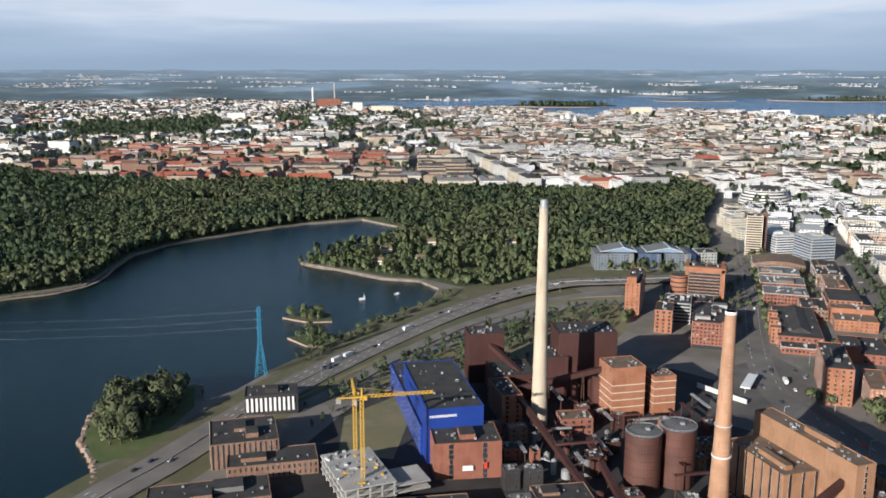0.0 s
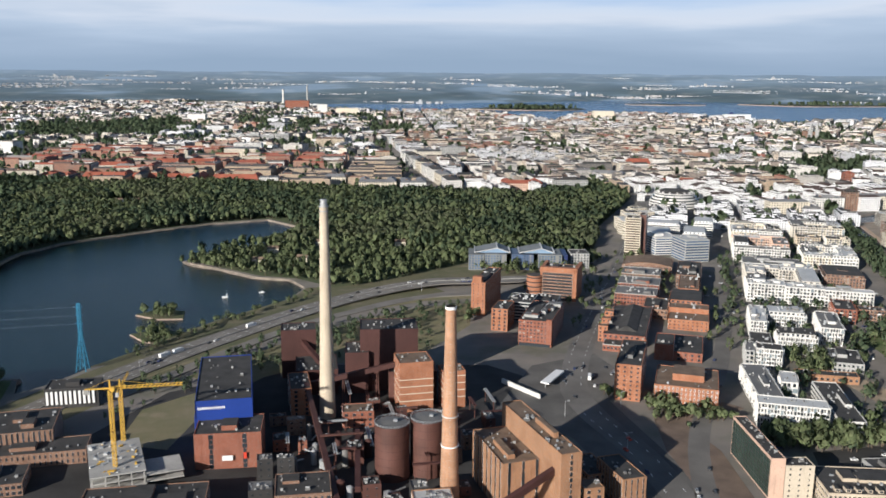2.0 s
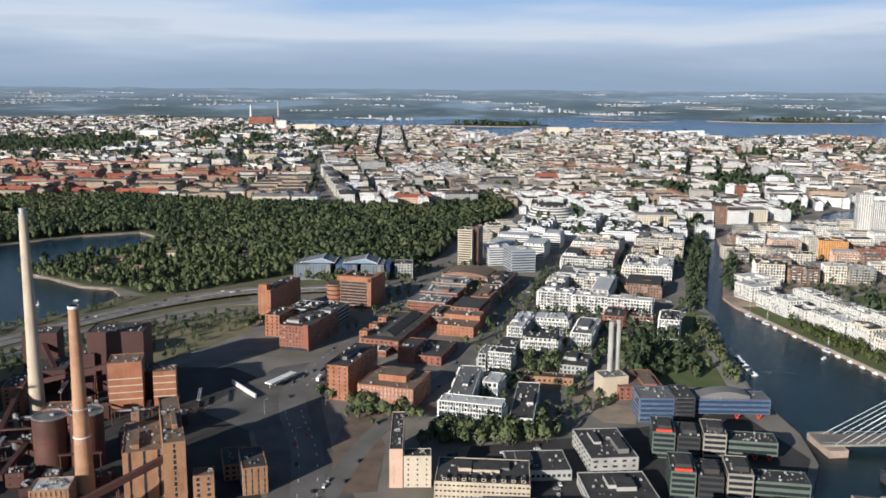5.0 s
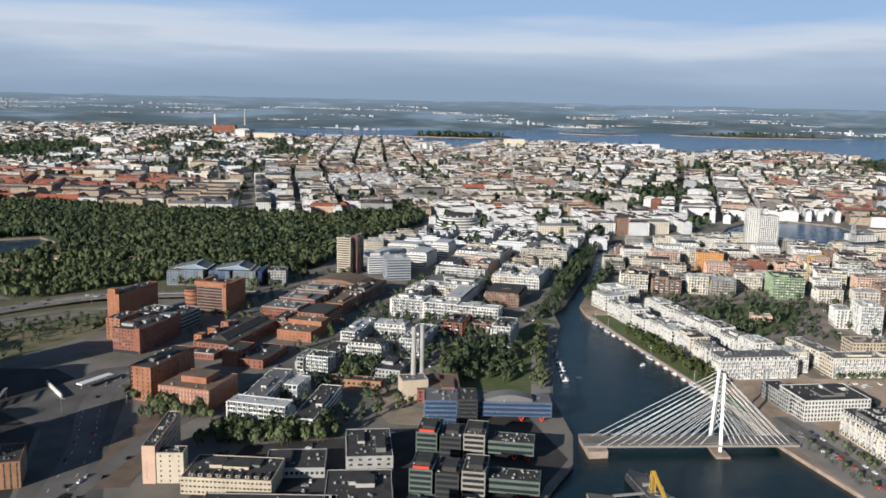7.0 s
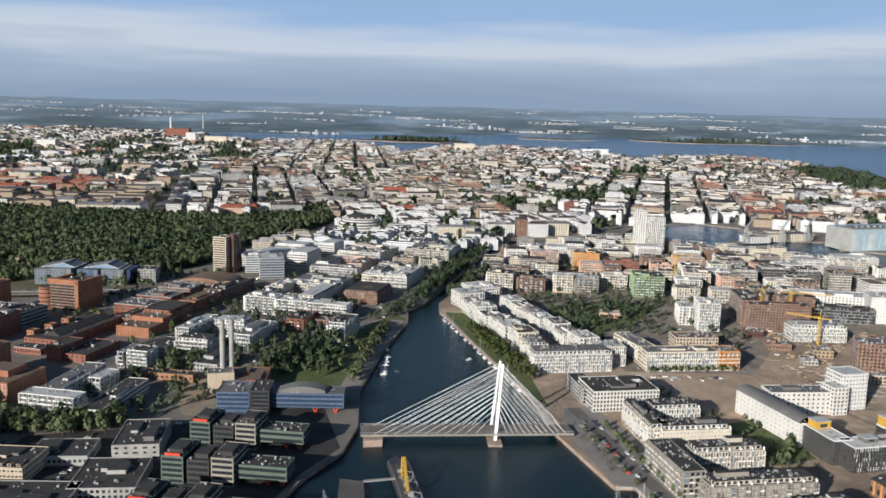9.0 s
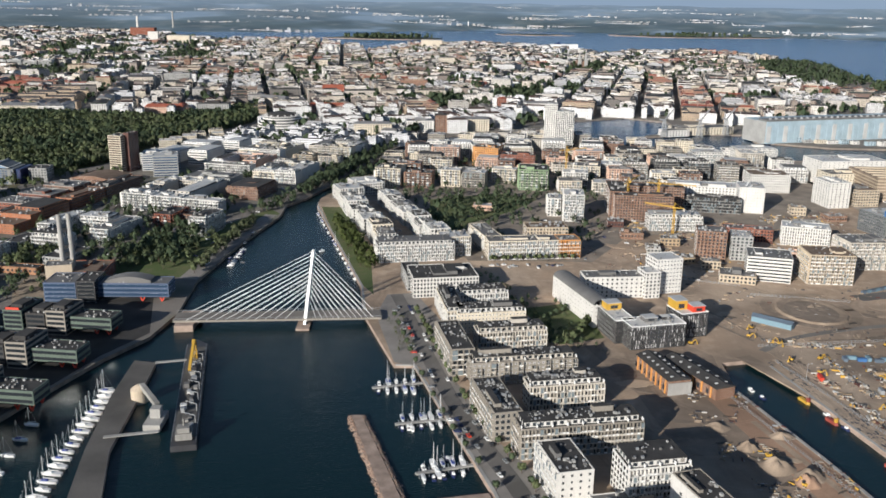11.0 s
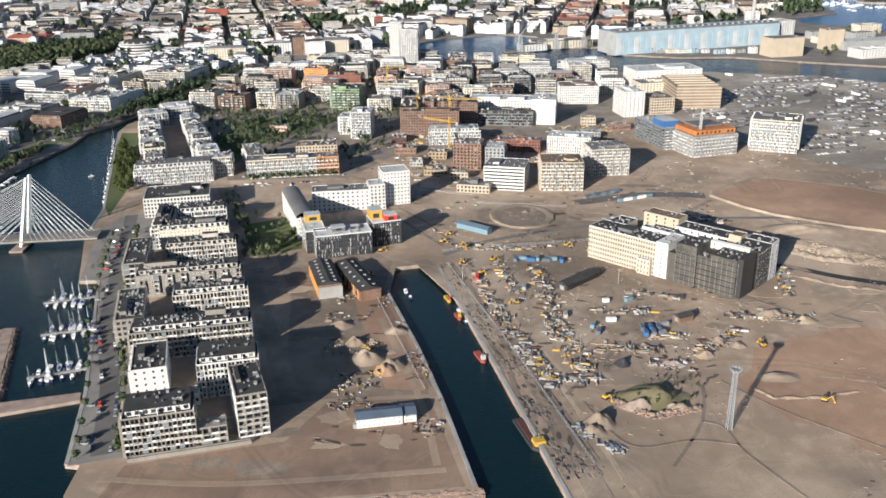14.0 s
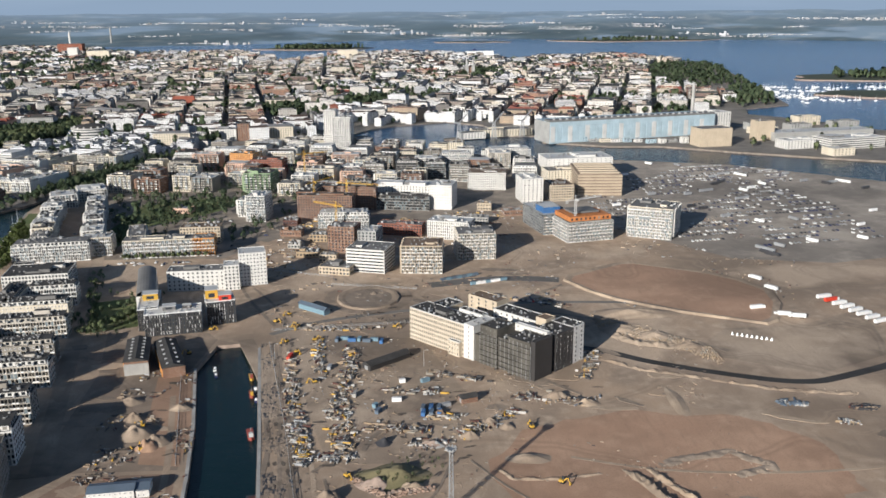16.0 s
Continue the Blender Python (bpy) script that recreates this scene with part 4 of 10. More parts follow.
CLEAR = [(-45, 572, 8), (-44, 560, 8), (-16, 600, 7), (-14, 588, 7), (40, 600, 8), (38, 588, 8), (-47, 538, 6), (-44, 530, 6), (-90, 606, 5), (-319, 773, 12), (100, 729, 10), (-223, 793, 26), (-20, 545, 7), (10, 520, 8), (-60, 700, 12), (-150, 720, 8)]
spots = [p for p in scatter(WOODS, 4.7, 11, avoid=CLEAR) if p[0] > -0.58 * p[1] - 30]
near = [p for k, p in enumerate(spots) if p[0] > -330 and p[1] < 1000]
far = [p for p in spots if p[0] <= -330 or p[1] >= 1000]
POINT = [(-100, 540), (-60, 520), (-16, 498), (20, 480), (90, 545), (60, 590), (-20, 620), (-60, 590)]
rnd = random.Random(66)
near = [p for p in near if not inside(p[0], p[1], POINT)]
def patch(p):
    v = noise.noise((p[0] * 0.012, p[1] * 0.012, 5.0)) + rnd.uniform(-0.25, 0.25) + (0.35 if inside(p[0], p[1], POINT) else 0)
    return 0 if v < -0.12 else 1 if v < 0.2 else 2
groves = ([], [], [])
for p in near:
    groves[patch(p)].append(p)
wood("woodland", "dense green broadleaf wood of a park", groves[1], LEAF, 21, 34, (2.2, 3.3), 1.0, (1.2, 1.55))
wood("woodland_dark", "darker old trees of the same park", groves[0], PINELEAF, 22, 34, (2.1, 3.2), 1.0, (1.2, 1.65))
wood("woodland_light", "lighter young trees of the same park", groves[2], MIDLEAF, 20, 34, (2.0, 3.1), 1.0, (1.15, 1.5))
wood("point_wood", "low mixed trees round the houses of a headland", scatter(POINT, 4.6, 67, avoid=CLEAR), LEAF, 68, 44, (1.2, 2.6), 0.85, (1.0, 1.7))
wood("woodland_edge", "green wood at the far side of the bay", far, PINELEAF, 23, 14, (2.4, 3.9), 1.45, (1.1, 1.6))
wood("islet_trees", "green trees on the islets", scatter([(-82, 421), (-75, 430), (-63, 427), (-60, 415), (-70, 414)], 3.6, 31, 0.7) + scatter([(-71, 387), (-63, 392), (-54, 388), (-56, 379), (-64, 379)], 3.4, 32, 0.7), LEAF, 24, 90, (1.4, 2.5), 0.5)
wood("headland_trees", "tall sunlit trees on a headland by the road", scatter([(-107, 262), (-118, 272), (-123, 293), (-116, 314), (-98, 318), (-96, 300), (-100, 275)], 4.2, 33, 1.4), MIDLEAF, 25, 320, (2.0, 4.2), 0.34)
plate("ground_headland", [(-108, 252), (-120, 270), (-126, 293), (-118, 318), (-98, 321), (-92, 300), (-97, 262)], GRASS, "grassy headland beside the motorway", "grass")
wood("canal_trees", "green trees in a small park beside the canal", scatter([(269, 335), (269, 393), (300, 408), (304, 385), (298, 340)], 6.6, 34), PINELEAF, 26, 90, (1.7, 3.2), 0.6)
wood("poplar_row", "dense row of trees along a canal promenade", scatter([(309, 335), (313, 335), (324, 425), (318, 425)], 3.2, 35), MIDLEAF, 36, 80, (1.5, 2.2), 0.55)
wood("bank_trees", "olive young trees along the canal bank", scatter([(366, 425), (374, 425), (394, 345), (392, 330), (384, 345)], 4.2, 36), YOUNGLEAF, 27, 90, (1.8, 2.6), 0.5)
wood("canal_row", "trees along the inner canal", scatter([(335, 500), (374, 620), (380, 616), (344, 500)], 4.5, 37) + scatter([(356, 500), (394, 612), (400, 608), (362, 498)], 4.5, 38), PINELEAF, 28, 60, (2.0, 3.2), 0.6)
wood("court_trees", "green courtyard trees between apartment houses", scatter([(425, 485), (469, 505), (490, 490), (470, 462), (444, 430), (437, 365), (424, 385)], 9.5, 39), PINELEAF, 29, 80, (1.6, 3.0), 0.55)
wood("yard_trees", "trees between white apartment houses", scatter([(188, 268), (205, 262), (226, 262), (222, 276), (200, 280)], 4, 40) + scatter([(222, 330), (242, 340), (240, 365), (222, 365)], 5, 41), LEAF, 30, 90, (1.8, 2.8), 0.5)
wood("verge_shrubs", "bushes and young trees on the motorway verge", scatter([(-46, 318), (-36, 333), (-20, 352), (5, 392), (26, 412), (60, 440), (88, 450), (88, 420), (50, 400), (20, 360), (-5, 335), (-30, 315)], 7, 42), PINELEAF, 31, 60, (1.0, 2.0), 0.6)
wood("city_trees", "clumps of trees between town blocks", scatter([(-900, 1250), (-250, 1500), (100, 1300), (330, 1000), (700, 1100), (1000, 1500), (1000, 2000), (200, 1900), (-400, 2600), (-900, 2400)], 40, 43, jitter=0.9), PINELEAF, 32, 26, (2.6, 5.6), 1.2)
wood("point_trees", "green park on the southern point", scatter([(1010, 1250), (1195, 1390), (1285, 1760), (1320, 1950), (1200, 1950), (1060, 1600)], 12, 44), PINELEAF, 33, 26, (1.8, 4.0), 1.1)
wood("shore_park", "trees of a sea shore park", scatter([(1035, 1020), (1110, 1060), (1190, 1380), (1150, 1340), (1060, 1150)], 14, 45), PINELEAF, 34, 30, (2.4, 4.6), 1.2)
wood("island_trees", "trees on sea islands", scatter([(180, 2920), (330, 2870), (500, 2950), (330, 3040)], 16, 46) + scatter([(1360, 1480), (1500, 1430), (1640, 1500), (1500, 1560)], 20, 47) + scatter([(1300, 3480), (1560, 3400), (1820, 3500), (1560, 3600)], 28, 48), PINELEAF, 35, 24, (4, 6), 1.6)


# ---- houses ----
STOREY = 3.1 * K
GREENGLASS = surface("dark_green_glass", (0.03, 0.055, 0.045), 0.12, var=0.2, bump=0)
def facades(w, d):
    return ((0, -d / 2, 0, w), (w / 2, 0, 90, d), (0, d / 2, 180, w), (-w / 2, 0, 270, d))


def pane_mesh(ww, wh):
    """One window: a frame with a recessed pane, in one piece."""
    g = Geo()
    t, pts = 0.09, []
    for w, h, y in ((ww, wh, 0.03), (ww, wh, -0.08), (ww - 2 * t, wh - 2 * t, -0.08), (ww - 2 * t, wh - 2 * t, -0.01)):
        pts += [(sx * w / 2, y, sz * h / 2) for sx, sz in ((-1, -1), (1, -1), (1, 1), (-1, 1))]
    faces = [(r * 4 + i, r * 4 + (i + 1) % 4, r * 4 + 4 + (i + 1) % 4, r * 4 + 4 + i) for r in range(3) for i in range(4)]
    g.hull(pts, faces + [(12, 13, 14, 15)], [0] * 12 + [1])
    return g


def balcony_mesh(n, fh, w=1.75, dp=0.85, seed=0):
    """A stack of balconies between two thin side walls; fronts of sheet, glass or rails, some glazed in."""
    rnd = random.Random(seed)
    g = Geo()
    for x in (-w / 2 + 0.05, w / 2 - 0.05):
        g.box(x, -dp / 2, 0, 0.1, dp, n * fh, 1)
    if w > 2:
        g.box(0, -dp / 2, 0, 0.08, dp, n * fh, 1)
    cells = ((-w / 4, w / 2), (w / 4, w / 2)) if w > 2 else ((0, w),)
    for k in range(n):
        z = k * fh
        g.box(0, -dp / 2, z, w, dp + 0.06, 0.2, 0)
        for cx, cw in cells:
            g.box(cx + rnd.choice((-0.14, 0.1)) * cw, -0.03, z + 0.2, cw * 0.58, 0.08, fh - 0.34, 2)
            style = rnd.random()
            if style < 0.62:
                g.box(cx, -dp + 0.04, z + 0.18, cw - 0.12, 0.06, 0.46, 3 if style < 0.36 else (0 if style < 0.5 else 4))
            elif style < 0.8:
                g.box(cx, -dp + 0.04, z + 0.19, cw - 0.14, 0.05, fh - 0.2, 5)
            else:
                g.box(cx, -dp + 0.04, z + 0.56, cw - 0.12, 0.05, 0.08, 3)
                for q in range(4):
                    g.box(cx + (q - 1.5) * (cw - 0.2) / 4, -dp + 0.04, z + 0.18, 0.06, 0.05, 0.4, 3)
            if rnd.random() < 0.5:
                g.box(cx + rnd.uniform(-0.25, 0.25) * cw, -dp * 0.5, z + 0.19, rnd.uniform(0.2, 0.4), 0.3, rnd.uniform(0.2, 0.5), rnd.choice((3, 4, 1)))
    return g


GLAZED = surface("balcony_glass", (0.20, 0.24, 0.26), 0.15, var=0.15, bump=0)
SHARED = {}
def shared(key, make, mats):
    if key not in SHARED:
        SHARED[key] = make().mesh(key[0], mats)
    return SHARED[key]


PLANS = []
def clear_of(x, y, pad=1.5):
    """True where no house stands within pad of the spot."""
    for hx, hy, rot, w, d in PLANS:
        dx, dy = x - hx, y - hy
        if abs(dx) + abs(dy) < w + d + 2 * pad:
            c, s = math.cos(radians(rot)), math.sin(radians(rot))
            if abs(c * dx + s * dy) < w / 2 + pad and abs(c * dy - s * dx) < d / 2 + pad:
                return False
    return True


def window_bands(root, name, w, d, z, wh, glass, trim, bay, ww, sides="0123", off=0.0):
    g = Geo()
    for s, (ox, oy, a, length) in enumerate(facades(w, d)):
        if str(s) not in sides:
            continue
        ca, sa = math.cos(radians(a)), math.sin(radians(a))
        n = max(1, int(length / bay))
        for k in range(n):
            u = (k - (n - 1) / 2) * length / n
            g.box(ox + ca * u, oy + off + sa * u, z, ww, 0.1, wh, 0, a=a)
    part(name, g, [glass], root)["kind"] = "stuff"


def block(name, label, x, y, w, d, rot, h, wall, roof, z0=G, bay=1.6, win=(1.0, 1.02), glass=None, trim=None, balcony=0, pent=0.0, each=False,
          ribbon=False, sides="0123", group="", vents=4, seed=0, parapet=0.35, lift=0.0, loggia="", setback=0.0, crest=None, top=None, rim=None):
    """A flat-roofed house: walls, parapet, roof, storeys of windows, balconies, set-back top storey and roof boxes."""
    glass, trim, top = glass or GLASS, trim or WHITEPAINT, top or WHITE
    rnd = random.Random(f"{name}{x:.1f}{y:.1f}{seed}")
    if len(label.split()) < 4:
        label += " with a flat roof"
    root = thing(name, label, "building", pose(x, y, z0, 0, 0, rot), group)
    PLANS.append((x, y, rot, w, d))
    if balcony and not loggia and y < 430 and wall in (WHITE, CREAM, PALEBRICK):
        loggia = "0"
    full = h - z0
    H = full - 1.72 if setback else full
    g = Geo()
    g.box(0, 0, lift - (0.4 if not lift else 0), w, d, H - lift + (0.4 if not lift else 0), 0)
    for ox, oy, sx, sy in ((0, -d / 2 + 0.12, w, 0.24), (0, d / 2 - 0.12, w, 0.24), (-w / 2 + 0.12, 0, 0.24, d - 0.48), (w / 2 - 0.12, 0, 0.24, d - 0.48)):
        g.box(ox, oy, H + 0.002, sx, sy, parapet, 1)
    part("wall", g, [wall, rim or wall], root)
    g = Geo()
    g.box(0, 0, H + 0.004, w - 0.5, d - 0.5, 0.12, 0)
    part("roof", g, [roof], root)
    rw, rd, ry, rz = w, d, 0.0, H + 0.124
    if setback:
        rw, rd, ry = w - 2 * setback, d - setback - 0.5, setback / 2 - 0.1
        g = Geo(); g.box(0, ry, H + 0.13, rw, rd, 1.55)
        p = part("top_storey", g, [top], root)
        window_bands(p, "glazing", rw, rd, H + 0.42, 1.0, glass, trim, 1.9, 1.15, "0123", ry)
        g = Geo(); g.box(0, ry, H + 1.68, rw + 0.5, rd + 0.4, 0.16)
        part("upper_roof", g, [roof], root)
        for k in range(max(1, int(w / 4.2)) + 1):
            g = Geo(); g.box(-w / 2 + 0.2 + k * (w - 0.4) / max(1, int(w / 4.2)), -d / 2 + setback / 2, H + 0.13, 0.14, setback, 1.1)
            part("terrace_wall", g, [WHITEPAINT], root)
        rz = H + 1.84
    near_path = y < 345
    if crest is None:
        crest = 0 if sides == "" or pent or lift else int(w * d / 190)
    for k in range(min(3, crest)):
        cw, cd = rw * rnd.uniform(0.14, 0.34), rd * rnd.uniform(0.25, 0.5)
        g = Geo(); g.box(rnd.uniform(-0.3, 0.3) * rw, ry + rnd.uniform(-0.2, 0.2) * rd, rz - 0.02, cw, cd, rnd.uniform(0.8, 1.7), 0, 1)
        part("roof_house", g, [rnd.choice((wall, ROOFGREY, wall)), roof], root)
    gear = Geo()
    for k in range(vents * (3 if near_path else 2)):
        s = rnd.choice((0.25, 0.35, 0.45, 0.6)) * (1.0 if near_path else 1.7)
        gear.box(rnd.uniform(-rw * 0.44, rw * 0.44), ry + rnd.uniform(-rd * 0.42, rd * 0.42), rz - 0.01, 1.2 * s, 1.2 * s * rnd.uniform(0.6, 1.4), 1.1 * s, rnd.randrange(3))
    for k in range(min(1, vents) if near_path else 0):
        s = rnd.choice((0.5, 0.7, 0.9))
        me = shared(("roof_vent", rnd.randrange(2)), lambda: vent_geo(), [STEEL if rnd.random() < 0.5 else ROOFGREY, ROOFPALE])
        part("roof_vent", me, None, root, m=Matrix.LocRotScale((rnd.uniform(-rw * 0.38, rw * 0.38), ry + rnd.uniform(-rd * 0.3, rd * 0.3), rz - 0.01), None, (s, s * rnd.uniform(0.8, 1.6), s)))
    if gear.f:
        part("roof_gear", gear, [STEEL, GREYW, ROOFGREY], root)["kind"] = "stuff"
    floors = max(1, int((H - lift) / STOREY))
    every = Geo()
    fh = (H - lift) / floors
    ww, wh = win
    rail = [GREYW, DARKGREY, GLASS, ROOFGREY, DARKGREY, GLAZED] if wall is DARKGREY else [ROOFPALE if wall in (WHITE, CREAM) else PALEBRICK, WHITE if wall in (WHITE, CREAM) else wall, GLASS, WHITEPAINT, ROOFGREY, GLAZED]
    hung = Geo()
    for s, (ox, oy, a, length) in enumerate(facades(w, d)):
        if str(s) in loggia:
            n = max(1, round(length / 2.15))
            bw = round(length / n, 2)
            ca, sa = math.cos(radians(a)), math.sin(radians(a))
            for k in range(n):
                u = (k - (n - 1) / 2) * length / n
                v = rnd.randrange(6)
                me = shared(("balcony", wall.name, floors, round(fh, 3), bw, v), lambda: balcony_mesh(floors, fh, bw, 0.7, v), rail)
                part("balcony", me, None, root, m=pose(ox + ca * u, oy + sa * u, lift, 0, 0, a))
    for i in range(floors):
        zc = lift + (i + 0.54) * fh
        ring = Geo() if near_path else every
        for s, (ox, oy, a, length) in enumerate(facades(w, d)):
            if str(s) not in sides or str(s) in loggia:
                continue
            ca, sa = math.cos(radians(a)), math.sin(radians(a))
            if ribbon:
                cols, bw = [0.0], length - 0.7
            else:
                n = max(1, int((length - 0.4) / bay))
                cols, bw = [(k - (n - 1) / 2) * (length / n) for k in range(n)], ww
            for k, u in enumerate(cols):
                if each and y < 335 and s == 0:
                    me = shared(("window", round(bw, 2), round(wh, 2), glass.name, trim.name), lambda: pane_mesh(bw, wh), [trim, glass])
                    part("window", me, None, root, m=pose(ox + ca * u, oy + sa * u, zc, 0, 0, a))
                else:
                    nx, ny = sa * 0.05, -ca * 0.05
                    jw = bw * (1.0 if ribbon else rnd.choice((0.7, 1.0, 1.0, 1.15)))
                    p = [(ox + ca * (u + e * jw / 2) + q * nx, oy + sa * (u + e * jw / 2) + q * ny, zc + f * wh / 2) for q in (0, 1) for e, f in ((-1, -1), (1, -1), (1, 1), (-1, 1))]
                    ring.hull(p, ((4, 5, 6, 7), (0, 1, 5, 4), (1, 2, 6, 5), (2, 3, 7, 6), (3, 0, 4, 7)), (0, 1, 1, 1, 1))
                if balcony and i == 1 and s in (0, 3, 1) and k % balcony == balcony // 2 and not ribbon and floors > 2:
                    v = rnd.randrange(4)
                    low = rnd.choice((0, 0, 0, 1))
                    if y > 430:
                        bm = balcony_mesh(floors - 1 - low, fh, 1.75, 0.85, v)
                        hung.hull([(ox + ca * (u + p[0]) - sa * p[1], oy + sa * (u + p[0]) + ca * p[1], lift + i * fh + p[2]) for p in bm.v], bm.f, bm.m)
                        continue
                    me = shared(("balcony", wall.name, floors - low, round(fh, 3), v), lambda: balcony_mesh(floors - 1 - low, fh, 1.75, 0.85, v), rail)
                    part("balcony", me, None, root, m=pose(ox + ca * u, oy + sa * u, lift + i * fh, 0, 0, a))
        if near_path and ring.f:
            part("glazing_band", ring, [glass, trim], root)["kind"] = "stuff"
    if hung.f:
        part("balcony_front", hung, rail, root)["kind"] = "stuff"
    if every.f:
        part("glazing", every, [glass, trim], root)["kind"] = "stuff"
    if pent:
        g = Geo()
        g.box(0, 0, H + 0.13, w - 1.8, d - 1.8, pent, 0, 1)
        p = part("penthouse", g, [trim if wall in (WHITE, CREAM, GREYW) else wall, roof], root)
        window_bands(p, "glazing", w - 1.8, d - 1.8, H + 0.45, pent * 0.55, glass, trim, 2.4, 1.4)
    return root


def vent_geo():
    g = Geo()
    g.box(0, 0, 0, 1.6, 1.1, 0.7, 0)
    g.box(0.2, 0, 0.7, 0.8, 0.6, 0.25, 1)
    g.tube(-0.5, 0.1, 0.7, 1.15, 0.14, 0.14, 8, 1)
    return g


# ---- town behind: street blocks of houses ----
NEARZONE = [(-140, 200), (-90, 330), (-10, 470), (60, 480), (85, 560), (170, 590), (255, 840), (420, 780), (540, 815), (600, 890), (1400, 560), (1400, -300), (-140, -300)]
TOWNTREES = []
BOULEVARD = [(66, 872), (34.5, 1032), (-10.5, 1266), (-44, 1450)]
PARKS = [[(-869, 1903), (-717, 1917), (-597, 2196), (-465, 1789), (-488, 1620), (-530, 1510), (-696, 1567)], [(-119, 1969), (-19, 1978), (-1, 1738), (-83, 1731)], [(-319, 2195), (-260, 2201), (-192, 1812), (-241, 1808)],
         [(546, 1214), (599, 1177), (661, 1241), (656, 1143), (605, 1105), (527, 1007), (507, 1083)], [(405, 1077), (497, 1099), (469, 1010), (390, 1000)], [(700, 1530), (760, 1530), (825, 1770), (745, 1750)]]
TILE = surface("red_tile_roof", (0.31, 0.092, 0.055), 0.8, var=0.25, big=0.1)
PALEROOF = surface("dull_zinc_roof", (0.20, 0.20, 0.205), 0.6, var=0.2)


def on_boulevard(x, y, a, length, dp):
    for (ax, ay), (bx, by) in zip(BOULEVARD, BOULEVARD[1:]):
        n = math.atan2(by - ay, bx - ax) + math.pi / 2
        half = 0.5 * (length * abs(math.cos(radians(a) - n)) + dp * abs(math.sin(radians(a) - n)))
        if ay - 4 < y < by + 4 and abs((x - ax) * math.cos(n) + (y - ay) * math.sin(n)) < half + 8:
            return True
    return False


def large_house(label, x, y, w, d, rot, h, wall, roof, pitch=0.25, wings=0.0, name="town_house"):
    """A long town house over its front line, with window rows, a hipped roof and wings round its yard."""
    c, s = math.cos(radians(rot)), math.sin(radians(rot))
    y, x = y + c * (d + wings) / 2, x - s * (d + wings) / 2
    root = thing(name, label, "building", pose(x, y, G, 0, 0, rot), "large town houses")
    PLANS.append((x, y, rot, w, d + wings))
    eave = h * (1 - pitch)
    front = -(d + wings) / 2 + d / 2
    for k, (u, v, bw, bd) in enumerate(((0, front, w, d), (-w / 2 + 5, front + d / 2 + wings / 2, 10, wings), (w / 2 - 5, front + d / 2 + wings / 2, 10, wings))):
        if k and not wings:
            break
        g = Geo(); g.box(u, v, -0.3, bw, bd, eave - G + 0.3); part("wall", g, [wall], root)
        g = Geo()
        if pitch > 0.05:
            g.roofed(u, v, eave - G, max(bw, bd) + 0.5, min(bw, bd) + 0.5, 0.15, h * pitch, 3.0, 0, 0, 0 if bw >= bd else 90)
        else:
            g.box(u, v, eave - G, bw + 0.3, bd + 0.3, 0.4); g.box(u, v + 1, eave - G + 0.4, bw * 0.4, bd * 0.4, 1.6)
        part("roof", g, [roof], root)
    g = Geo()
    for k in range(int(w / 2.4)):
        for z in range(int(eave / 2.1)):
            g.box(-w / 2 + 1.5 + k * 2.4, front - d / 2 - 0.02, 0.7 + z * 2.1, 1.0, 0.12, 1.15)
    for k in range(int(d / 2.4)):
        for z in range(int(eave / 2.1)):
            g.box(-w / 2 - 0.02, front - d / 2 + 1.5 + k * 2.4, 0.7 + z * 2.1, 0.12, 1.0, 1.15)
    part("glazing", g, [GLASS], root)["kind"] = "stuff"
    for k in range(max(1, int(w / 14))):
        g = Geo(); g.box(-w / 2 + 6 + k * 13, front + 1, eave - G, 1.1, 1.1, h * pitch + 1.2); part("chimney", g, [BROWNBRICK], root)


PLANS.append((285, 806, 0, 50, 50))     # ground of the round office
LONGRED = "long red brick town house with a tile roof"
for x, y, w, h in ((-304, 942, 47, 12), (-259, 945, 33, 11), (-218, 946, 40, 10.5), (-158, 931, 50, 12)):
    large_house(LONGRED, x, y, w, 11, 3, h, BRICK, TILE, 0.36, 24)
large_house("cream plastered town house with a red roof", -365, 956, 31, 11, 3, 9.5, CREAM, TILE, 0.3, 20)
large_house("white end house of a brick street front", -119, 921, 20, 12, 3, 11.7, WHITE, PALEROOF, 0.1)
for x, y, w, h in ((-342, 1053, 43, 11.5), (-280, 1083, 30, 13), (-239, 1093, 34, 12.5), (-177, 1079, 32, 12)):
    large_house("orange brick town house with a red tile roof", x, y, w, 12, 3, h, ORANGEBRICK, TILE, 0.3, 22)
large_house("large cream town house with a flat grey roof", -223, 1232, 46, 24, 3, 15, CREAM, PALEROOF, 0.1)
large_house("long pink town house with a dark roof", -112, 1027, 35, 12, 3, 10, PINK, FELT, 0.2, 18)
large_house("cream corner house beside a boulevard", -48, 924, 22, 16, 3, 14, CREAM, PALEROOF, 0.2)
large_house("long cream house beside a boulevard", 1, 879, 38, 14, 3, 14, CREAM, PALEROOF, 0.16, 22)
large_house("white corner house beside a boulevard", 38, 869, 26, 14, 3, 14.5, WHITE, PALEROOF, 0.1, 24)
large_house("long flat beige hall among town houses", -121, 1414, 46, 26, 4, 15, YELLOWISH, ROOFBROWN, 0.04)
large_house("grey office slab over the roofs", 78, 1228, 36, 16, 4, 19, GREYW, PALEROOF, 0.04)
large_house("large white hotel over the roofs", 26, 1204, 40, 18, 4, 17.5, WHITE, PALEROOF, 0.04)
large_house("brown stone hall with a wide roof", 7, 1452, 42, 30, 4, 15, ORANGEBRICK, ROOFBROWN, 0.15)
